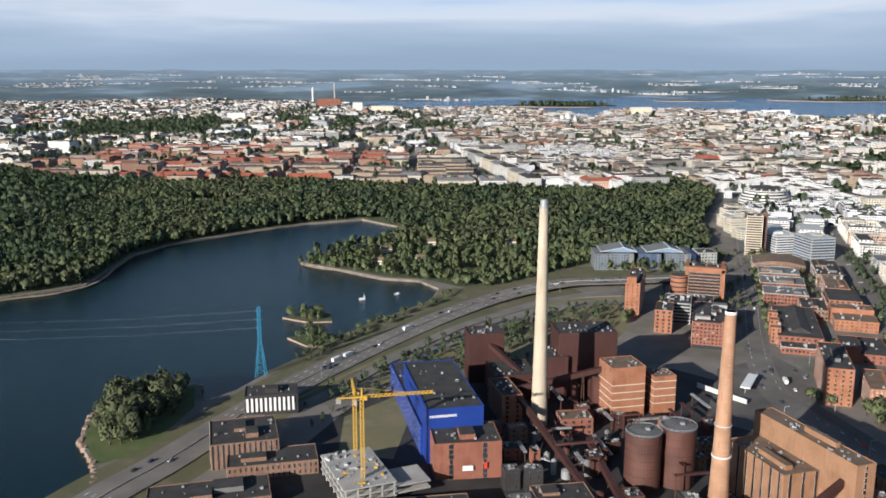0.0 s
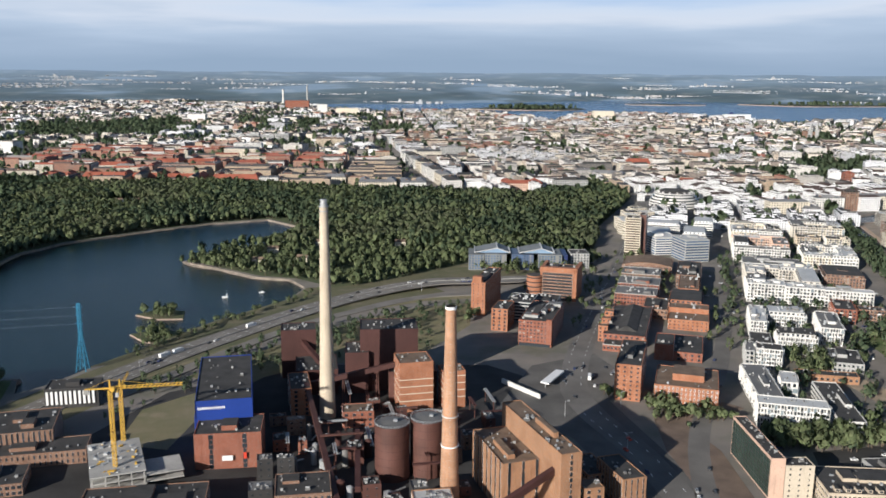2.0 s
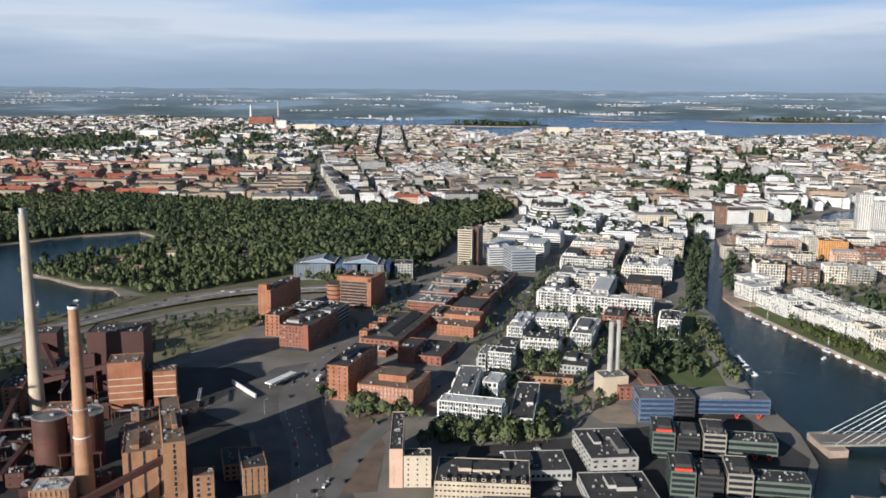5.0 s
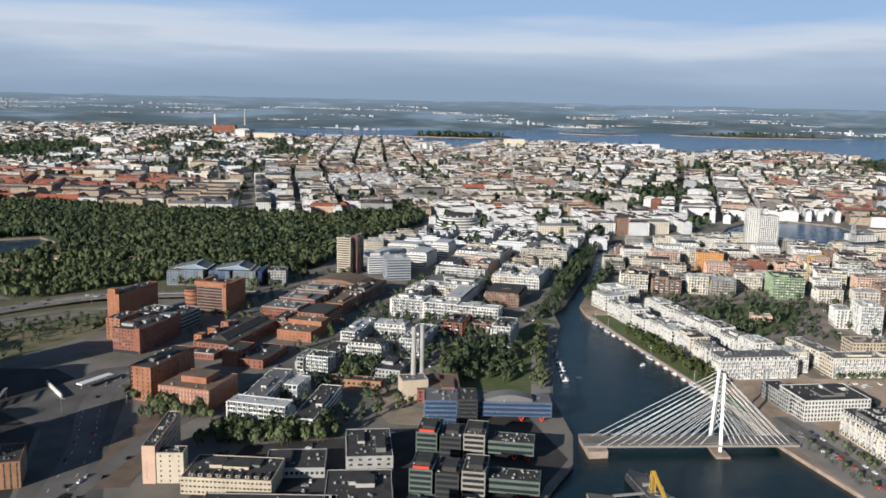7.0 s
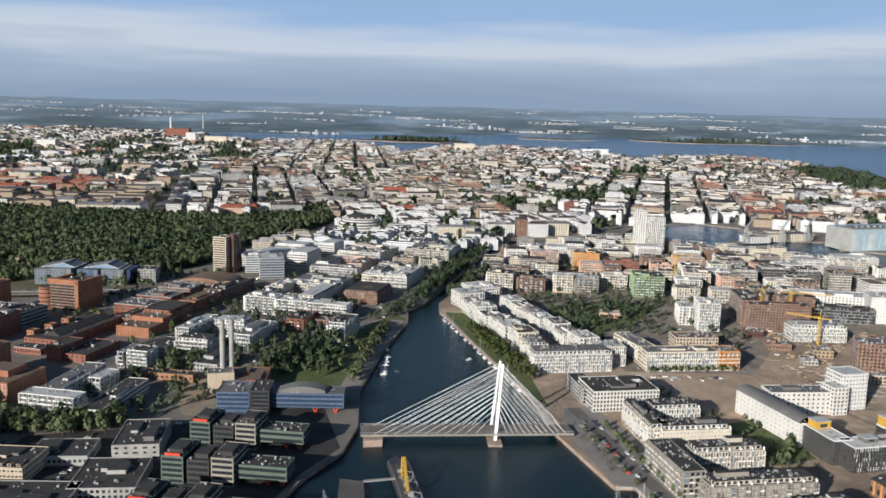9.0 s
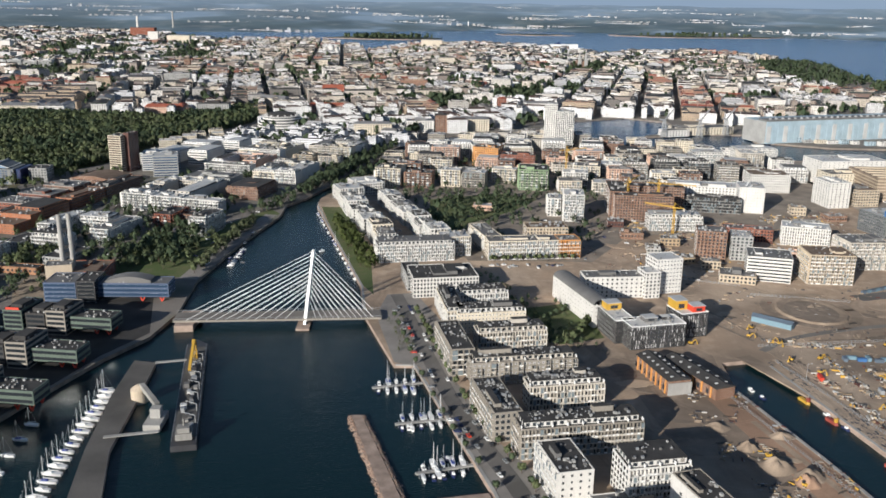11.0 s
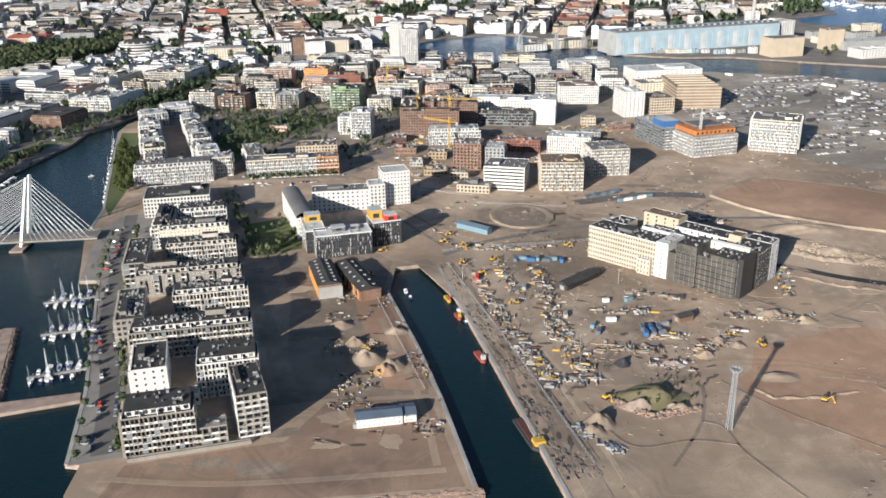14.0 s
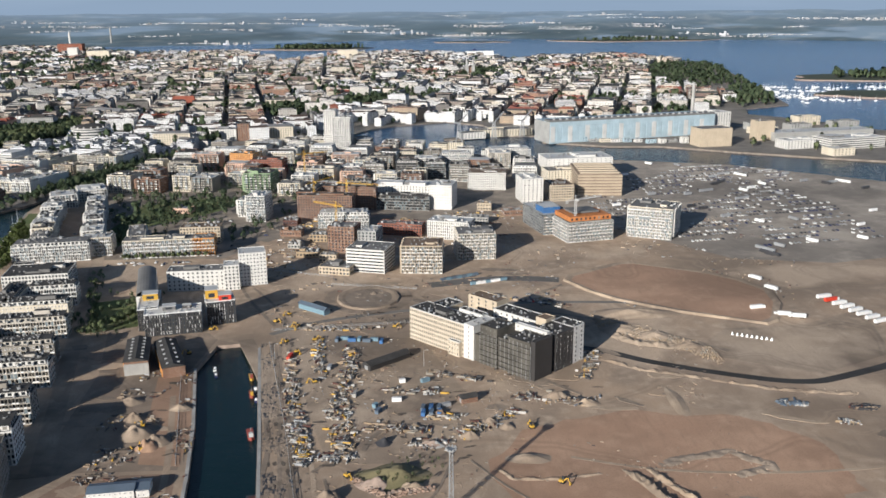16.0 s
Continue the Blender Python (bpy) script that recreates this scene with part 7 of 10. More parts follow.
rnd = random.Random(57)
for x, y, z in scatter([(150, 512), (178, 520), (210, 610), (250, 740), (236, 745), (185, 600)], 15, 59, jitter=0.3):
    if free(x, y, 13) and not inside(x, y, WOODS):
        SOLID.append(block("office_house", "pale office house beside the avenue", x, y, rnd.uniform(10, 14), rnd.uniform(11, 15), 14, rnd.uniform(8, 12), rnd.choice((GREYW, WHITE, CREAM)), rnd.choice((FELT, ROOFPALE)), vents=3, sides="03", group="avenue offices")) if x > 205 else None

# trees and bushes between the houses of the older quarters
def green(name, label, poly, spacing, seed, mat, size, leaves=60, pad=1.6, leaf=0.6, keep=1.0):
    rnd = random.Random(seed)
    spots = [p for p in scatter(poly, spacing, seed) if clear_of(p[0], p[1], pad) and rnd.random() < keep]
    if spots:
        wood(name, label, spots, mat, seed, leaves, size, leaf)


def off_road(p, line, width):
    return min(math.hypot(p[0] - q[0], p[1] - q[1]) for q in line) > width


green("quarter_green", "street trees between white apartment houses", [(192, 262), (215, 262), (250, 300), (248, 340), (300, 420), (310, 500), (380, 640), (345, 660), (250, 560), (208, 380), (205, 330)], 6.0, 141, PINELEAF, (1.3, 2.6), 56, 1.8, 0.6, 0.55)
green("canal_green", "trees between apartment houses and the inner canal", [(306, 436), (332, 455), (346, 500), (380, 610), (402, 700), (384, 690), (352, 580), (326, 470)], 5.2, 148, PINELEAF, (1.6, 2.9), 64, 1.4, 0.55, 0.85)
green("school_green", "dense garden trees behind the depots", [(180, 262), (206, 262), (230, 268), (228, 282), (206, 275), (186, 278)], 3.6, 142, LEAF, (1.5, 2.8), 80, 1.2, 0.55)
green("brick_green", "trees along the streets of a brick quarter", [(92, 400), (140, 395), (205, 350), (240, 540), (190, 580), (100, 520)], 9.0, 143, LEAF, (1.3, 2.4), 56, 1.6, 0.6, 0.45)
green("works_green", "bushes and trees between power station and motorway", [(-60, 300), (-25, 345), (5, 385), (40, 425), (78, 440), (80, 400), (60, 352), (20, 348), (-12, 318), (-30, 300), (-45, 270)], 4.6, 144, PINELEAF, (0.8, 2.0), 60, 1.4, 0.55, 0.34)
green("shore_bushes", "bushes between the bay and a motorway", [(-68, 350), (-51, 384), (-42, 402), (-12, 450), (-7, 470), (4, 470), (-2, 448), (-34, 398), (-58, 350)], 4.4, 149, LEAF, (0.9, 2.0), 60, 0.5, 0.55, 0.6)
green("road_green", "roadside trees beyond the motorway", [(92, 520), (150, 520), (180, 560), (160, 552), (90, 548)], 4.6, 145, LEAF, (1.8, 3.0), 60, 1.5, 0.6)
green("plant_green", "trees beside the heating plant and canal park", [(238, 345), (300, 330), (312, 340), (318, 390), (300, 400), (250, 380)], 4.6, 146, LEAF, (1.2, 2.4), 70, 1.4, 0.55, 0.35)
green("corner_green", "round trees at a street corner", [(146, 282), (156, 284), (176, 286), (176, 293), (150, 300)], 4.6, 147, LEAF, (1.6, 2.8), 110, 1.0, 0.5)

# small plant houses, ducts and masts of the power station
rnd = random.Random(205)
for k in range(46):
    x, y = rnd.uniform(16, 92), rnd.uniform(206, 316)
    w, d = rnd.uniform(2.5, 7), rnd.uniform(2.5, 7)
    if not clear_of(x, y, 3.6) or (x - 58.8) ** 2 + (y - 241.5) ** 2 < 90 or (x - 69.6) ** 2 + (y - 244.5) ** 2 < 90 or (x - 76) ** 2 + (y - 225) ** 2 < 40 or (x - 32.5) ** 2 + (y - 288) ** 2 < 50:
        continue
    block("plant_house", "small dark plant house with roof ducts", x, y, w, d, 12, rnd.uniform(3.4, 8.5), rnd.choice((MAROON, RUST, DARKGREY, BRICK, BROWNBRICK)), rnd.choice((FELT, FELT, ROOFGREY)), sides="0", bay=2.0, win=(0.6, 0.6), vents=3, group="plant houses")
for k in range(30):
    x, y = rnd.uniform(20, 92), rnd.uniform(210, 312)
    z = rnd.uniform(3, 9)
    if not clear_of(x, y, 1.0):
        continue
    q = thing("pipe_bridge", "dark steel pipe bridge of a power station", "pipe", pose(x, y, G, 0, 0, rnd.choice((12, 102))), "pipe bridges")
    L = rnd.uniform(6, 16)
    g = Geo(); g.beam((-L / 2, 0, z), (L / 2, 0, z), 0.5); g.beam((-L / 2, 0.7, z), (L / 2, 0.7, z), 0.35); part("pipe", g, [rnd.choice((STEEL, MAROON, RUST))], q)
    for sx in (-0.45, 0.45):
        g = Geo(); g.beam((sx * L, 0.3, -0.2), (sx * L, 0.3, z), 0.25); part("support", g, [RUST], q)

# ---- new harbour quarter ----
BAL = dict(balcony=2, vents=6)
block("white_office", "white framed office with a dark roof", 424, 307, 28.7, 20, 8, 9.9, WHITE, FELT, bay=1.35, win=(1.0, 1.25), trim=WHITE, vents=8, each=True)
block("grey_block", "dark low link building beside a white office", 411, 316, 8, 22, 8, 8.0, GREYW, FELT, vents=3)
LOG = dict(loggia="03", vents=12, crest=0)
J2 = "cream apartment wing with a white set-back top storey"
block("courtyard_block", J2, 426, 270, 7.5, 29, 7, 11.2, CREAM, FELT, setback=0.9, balcony=2, vents=12, group="cream courtyard block")
block("courtyard_block", J2, 440.5, 259, 27, 9, 7, 11.2, CREAM, FELT, setback=1.2, win=(0.55, 0.8), bay=1.3, vents=14, each=True, group="cream courtyard block")
block("courtyard_block", J2, 439.5, 282, 20, 9, 9, 11.0, WHITE, FELT, setback=1.0, loggia="0", vents=12, group="cream courtyard block")
J3 = "grey brick apartment wing with glazed balconies"
block("courtyard_block", J3, 425.5, 229, 8, 28, 9, 10.6, TAUPE, FELT, **LOG, group="grey courtyard block")
block("courtyard_block", J3, 446.5, 240.5, 26, 8, 8, 10.4, PALEBRICK, FELT, setback=1.0, top=PALEBRICK, loggia="0", vents=14, group="grey courtyard block")
block("courtyard_block", "taupe brick apartment wing with a set-back top storey", 447.4, 211.5, 36, 7.5, 8, 11.2, TAUPE, FELT, setback=1.2, top=PALEBRICK, bay=1.5, win=(0.7, 0.7), balcony=3, vents=16, each=True, group="grey courtyard block")
J4 = "pale grey apartment wing with rows of balconies"
block("courtyard_block", "grey apartment wing with many roof vents", 435.5, 180, 8.5, 25, 11, 10.6, TAUPE, FELT, loggia="3", vents=34, crest=1, group="pale courtyard block")
block("courtyard_block", J4, 458.2, 193, 24.5, 8, 8, 11.0, PALEBRICK, FELT, setback=1.1, loggia="0", vents=30, group="pale courtyard block")
block("courtyard_block", J4, 457.5, 164, 36, 8, 8, 12.0, TAUPE, FELT, setback=1.2, loggia="03", vents=26, group="pale courtyard block")
block("courtyard_block", "brown brick end bay of an apartment wing", 449.5, 159.6, 9, 2.4, 8, 8.6, TAUPE, ROOFGREY, balcony=2, vents=0, crest=0, group="pale courtyard block")
J5 = "white apartment house with a black roof"
block("end_block", J5, 449.8, 143, 9.5, 17, 11, 10.6, WHITE, FELT, win=(0.6, 0.7), bay=2.0, vents=8, crest=1, loggia="3", group="white end block")
block("end_block", J5, 472, 140.5, 17, 11, 9, 13.2, WHITE, FELT, setback=1.0, loggia="0", vents=5, group="white end block")
block("end_block", "dark apartment house with glazed balconies and black roof", 459.3, 112.8, 17.4, 10, 10, 13.6, TAUPE, FELT, setback=1.0, loggia="03", vents=5, group="white end block")
block("end_block", "apartment house with a white flank and glazed balconies", 480, 122, 7.8, 17.2, 15, 13.2, TAUPE, FELT, loggia="0", vents=4, sides="01", crest=1, group="white end block")
t = thing("white_flank", "white plastered flank wall of an apartment house", "wall", pose(480, 122, G, 0, 0, 15))
g = Geo(); g.box(-3.98, 0.2, -0.2, 0.2, 16.8, 12.0); part("wall", g, [WHITE], t)
for k, (u, z) in enumerate(((-5, 3), (-5, 7), (0, 5), (4, 3), (4, 8.5), (1, 8.5))):
    g = Geo(); g.box(-4.1, u, z, 0.1, 0.8, 0.8); part("window", g, [GLASS], t)
block("end_block", "low dark link between apartment houses", 471.5, 112.5, 8, 5, 12, 6.4, TAUPE, PAVING, loggia="0", vents=2, crest=0, group="white end block")
block("end_block", "low pale base under balconies", 467, 107.3, 30, 1.2, 11, 2.1, TAUPE, PAVING, sides="", vents=0, group="white end block")
block("end_block", "low white terrace link with round roof", 460, 132, 10, 5, 10, 4.5, WHITE, ROOFGREY, vents=1, group="white end block")

# black and white courtyard complex
block("courtyard_wing", "white curved-roof apartment wing", 480.5, 280, 8, 40, 14, 10.4, WHITE, ROOFGREY, bay=2.4, win=(0.35, 0.5), vents=4, sides="013")
g = Geo()
for k in range(10):
    a0, a1 = math.pi * k / 10, math.pi * (k + 1) / 10
    g.face([(4 * math.cos(a0), -20, 2.2 * math.sin(a0)), (4 * math.cos(a0), 20, 2.2 * math.sin(a0)), (4 * math.cos(a1), 20, 2.2 * math.sin(a1)), (4 * math.cos(a1), -20, 2.2 * math.sin(a1))][::-1])
part("vault", g, [ROOFGREY], thing("vaulted_roof", "grey sheet vault on a white apartment wing", "roof", pose(480.5, 280, 10.8, 0, 0, 14)))
block("courtyard_wing", "white apartment wing with a sloping grey roof", 499, 301, 28, 10, 3, 10.6, WHITE, ROOFGREY, bay=2, win=(0.7, 0.8), vents=6)
block("white_tower", "white apartment tower with scattered square windows", 522.5, 307.5, 12.4, 11, 12, 17.0, WHITE, ROOFPALE, bay=1.5, win=(0.8, 0.9), vents=2, each=True)
block("white_tower", "lower white apartment house", 514, 300, 7, 9, 10, 13.0, WHITE, ROOFPALE, bay=1.5, win=(0.8, 0.9), vents=1)
block("black_block", "black apartment house with white window strips", 500.6, 243.5, 22, 10, 11, 10.4, DARKGREY, WHITE, bay=1.0, win=(0.5, 1.15), rim=WHITEPAINT, trim=WHITEPAINT, vents=5)
block("black_block", "black apartment wing with white window strips", 488, 256, 8, 25, 11, 10.4, DARKGREY, WHITE, bay=1.0, win=(0.5, 1.15), rim=WHITEPAINT, trim=WHITEPAINT, vents=4)
block("black_block", "black apartment house with a pale roof", 517, 255, 11.6, 11, 16, 11.2, DARKGREY, WHITE, bay=1.0, win=(0.5, 1.15), rim=WHITEPAINT, trim=WHITEPAINT, vents=4)
rnd = random.Random(6)
for x, y, w, d, rot in ((500.6, 243.5, 22, 10, 11), (517, 255, 11.6, 11, 16)):
    t = thing("window_strips", "thin white strips between windows of a black front", "strips", pose(x, y, G, 0, 0, rot))
    g = Geo()
    for k in range(int(w)):
        for fl in range(5):
            if rnd.random() < 0.42:
                g.box(-w / 2 + 0.1 + k + rnd.choice((0, 0.25)), -d / 2 - 0.05, 0.5 + fl * 1.8, 0.18, 0.12, 1.3)
    part("strip", g, [WHITEPAINT], t)["kind"] = "stuff"
for x, y, w, d, z, h, mt, lab in ((488, 258, 6.0, 5, 10.53, 2.6, YELLOW, "yellow roof house"), (513.5, 256.5, 5.0, 6, 11.32, 3.6, YELLOW, "tall yellow roof house"), (519.6, 253, 5, 5, 11.32, 2.4, RED, "red roof house"), (499, 244, 5, 4, 10.53, 1.6, ROOFGREY, "grey roof house")):
    t = thing("roof_house", lab + " on a black apartment block", "roof house", pose(x, y, z, 0, 0, 12))
    g = Geo(); g.box(0, 0, 0, w, d, h); part("wall", g, [mt], t)
    g = Geo(); g.box(0, 0, h, w + 0.4, d + 0.4, 0.2); part("roof", g, [ROOFPALE], t)
    g = Geo(); g.box(0, -d / 2, 0.5, w * 0.5, 0.1, h * 0.5); part("window", g, [GLASS], t)


def shed(x, y, w, d, rot, h, wall, lab, ribs):
    root = thing("warehouse", lab, "warehouse", pose(x, y, G, 0, 0, rot))
    g = Geo(); g.box(0, 0, -0.3, w, d, h - G + 0.3); part("wall", g, [wall], root)
    g = Geo()
    e = 0.4
    hh = h - G
    g.hull([(-w / 2 - e, -d / 2 - e, hh), (w / 2 + e, -d / 2 - e, hh), (w / 2 + e, d / 2 + e, hh), (-w / 2 - e, d / 2 + e, hh), (0, -d / 2 - e, hh + 1.3), (0, d / 2 + e, hh + 1.3)],
           ((0, 1, 4), (1, 2, 5, 4), (2, 3, 5), (3, 0, 4, 5), (0, 3, 2, 1)), (0, 0, 0, 0, 0))
    part("roof", g, [FELT], root)
    for k in range(ribs):
        for sx in (-0.25, 0.25):
            g = Geo(); g.box(sx * w, -d / 2 + (k + 0.5) * d / ribs, hh + 0.5, 0.9, 0.7, 0.42); part("skylight", g, [ROOFPALE], root)
    for k in range(ribs):
        g = Geo(); g.box(-w / 2 - 0.15, -d / 2 + (k + 0.5) * d / ribs, 0, 0.4, 0.5, hh - 0.05); part("pier", g, [ORANGE], root)
    for k in range(ribs):
        g = Geo(); g.box(-w / 2 - 0.03, -d / 2 + (k + 1) * d / ribs - 0.1 * d / ribs, 0.8, 0.1, 1.2, 1.8); part("window", g, [GLASS], root)
    return root


shed(495.3, 210.6, 8.1, 23, 12, 6.4, BROWNBRICK, "old brick warehouse with orange piers and dark roof", 7)
shed(507.0, 209, 7.6, 28, 20, 5.4, BROWNBRICK, "old wooden warehouse with dark gables", 6)
g = Geo(); g.box(0, 0, 0, 8.4, 0.4, 4.2); part("wall", g, [CONCRETE], thing("warehouse_gable", "pale boarded gable of a brick warehouse", "gable", pose(497.8, 199.0, G, 0, 0, 12)))

def cabin(x, y, rot, w, d, h, lab):
    root = thing("site_office", lab, "site office", pose(x, y, G, 0, 0, rot))
    g = Geo(); g.box(0, 0, -0.2, w, d, h + 0.2); part("wall", g, [WHITE], root)
    g = Geo(); g.hull([(-w / 2 - 0.2, -d / 2 - 0.25, h), (w / 2 + 0.2, -d / 2 - 0.25, h), (w / 2 + 0.2, d / 2 + 0.25, h), (-w / 2 - 0.2, d / 2 + 0.25, h), (-w / 2 - 0.2, 0, h + 0.8), (w / 2 + 0.2, 0, h + 0.8)],
                      ((0, 1, 5, 4), (1, 2, 5), (2, 3, 4, 5), (3, 0, 4), (3, 2, 1, 0)), (0, 0, 0, 0, 0))
    part("roof", g, [SHEETBLUE], root, "blue-grey sheet roof")
    for fl in range(2):
        for k in range(int(w / 1.3)):
            me = shared(("window", 0.6, 0.55, "cabin"), lambda: pane_mesh(0.6, 0.55), [WHITEPAINT, GLASS])
            part("window", me, None, root, m=pose(-w / 2 + 0.7 + k * 1.3, -d / 2, 0.75 + fl * 1.25))
    g = Geo(); g.box(-w / 2 - 0.5, -d / 2 + 0.6, 0, 0.9, 1.0, 1.3); part("stair", g, [STEEL], root)


HARBOURBLUE = surface("harbour_blue_sheet", (0.05, 0.14, 0.32), 0.5, var=0.2)
SHEETBLUE = surface("blue_grey_sheet", (0.13, 0.17, 0.22), 0.5, 0.2, var=0.2)
cabin(514, 117.3, 6, 12, 5.2, 2.6, "white two-storey site cabin with a blue-grey roof")
cabin(521.9, 119.0, 6, 3.4, 6.0, 2.2, "small white end cabin with a blue-grey roof")

# large cream, white and black block: a cream wing, a white stair, a dark wing under scaffold net, white court wings
R = -47.5
def along(u, v):
    a = radians(R)
    return 595.6 + math.cos(a) * u - math.sin(a) * v, 228.6 + math.sin(a) * u + math.cos(a) * v


NET = surface("dark_scaffold_net", (0.085, 0.078, 0.066), 0.9, var=0.4, big=0.25, fine=1.4, streak=True)
for u0, u1, v0, v1, h, wall, roof, lab, more in (
        (0, 29, 0, 10, 14.0, BEIGE, FELT, "cream apartment wing with slit windows", dict(bay=1.05, win=(0.55, 1.0), sides="03", trim=TAUPE, each=True, vents=16)),
        (22.5, 28, -1.6, -0.05, 7.0, BEIGE, FELT, "low cream porch on an apartment wing", dict(bay=1.05, win=(0.4, 0.9), sides="0", vents=0, crest=0)),
        (29.1, 34, -0.2, 12, 14.6, WHITE, WHITE, "white stair wing of an apartment block", dict(bay=3.0, win=(0.4, 0.8), sides="0", vents=2, crest=0)),
        (17, 29, 10.1, 13.5, 15.0, WHITE, FELT, "white rear wall of a cream wing", dict(bay=3.4, win=(0.5, 0.6), sides="03", vents=3, crest=0)),
        (34.1, 37, 0.3, 10, 11.6, NET, FELT, "dark netted low bay of an apartment wing", dict(sides="", vents=1, crest=0)),
        (37.1, 45, 0, 10, 16.0, NET, FELT, "dark apartment bay under scaffold net", dict(bay=1.5, win=(0.5, 0.35), sides="0", glass=ROOFGREY, trim=NET, vents=3, crest=0)),
        (45.1, 50, 0.6, 10, 13.2, NET, FELT, "dark recessed bay under scaffold net", dict(bay=1.5, win=(0.5, 0.35), sides="0", glass=ROOFGREY, trim=NET, vents=2, crest=0)),
        (50.1, 60, 0, 10, 14.8, NET, FELT, "dark apartment bay under scaffold net", dict(bay=1.5, win=(0.5, 0.35), sides="0", glass=ROOFGREY, trim=NET, vents=4, crest=0)),
        (60.1, 62, 0.4, 10, 15.6, DARKGREY, FELT, "black corner strip of an apartment block", dict(sides="", vents=0)),
        (45, 59.5, 10.1, 12, 16.0, WHITE, WHITE, "white upper wall behind scaffold net", dict(bay=2.4, win=(0.5, 0.6), sides="0", vents=0, crest=0)),
        (52, 62, 12.1, 22.5, 15.2, DARKGREY, FELT, "black apartment wing with a flat felt roof", dict(bay=1.7, win=(0.5, 0.7), sides="1", vents=5, crest=0)),
        (52, 62, 22.6, 29, 15.4, WHITE, FELT, "white gable wing with scattered windows", dict(bay=2.0, win=(0.6, 0.9), sides="12", vents=2, crest=0)),
        (25, 47, 21, 29, 14.0, WHITE, FELT, "white court wing with a row of small windows", dict(bay=2.6, win=(0.7, 0.8), sides="0", vents=8, crest=0)),
        (47.1, 51.8, 19.5, 25, 16.4, YELLOWISH, ROOFBROWN, "tan stair head over a white court wing", dict(sides="", vents=0)),
        (10, 25, 23, 30, 16.0, YELLOWISH, ROOFBROWN, "tan brick apartment wing", dict(bay=3.4, win=(0.7, 0.9), sides="0", vents=3, crest=0)),
        (0, 8, 10.1, 22, 12.6, BEIGE, FELT, "cream apartment wing beside a court", dict(bay=1.4, win=(0.45, 0.9), sides="3", vents=8, crest=0))):
    x, y = along((u0 + u1) / 2, (v0 + v1) / 2)
    block("quarter_wing", lab, x, y, u1 - u0, v1 - v0, R, h, wall, roof, rim=ROOFPALE if wall in (WHITE, BEIGE) else wall, group="large new block", **more)
t = thing("scaffold", "steel scaffold poles before a dark netted front", "scaffold", pose(*along(49, -0.6), G, 0, 0, R))
for k in range(13):
    g = Geo(); g.box(-11.6 + k * 1.95, 0, -0.2, 0.09, 0.09, 12.2 if k < 6 else 13.2); part("pole", g, [STEEL], t)
for k in range(6):
    g = Geo(); g.box(0, 0, 1.6 + k * 2.0, 23.6, 0.5, 0.08); part("deck_plank", g, [DARKPIER], t)

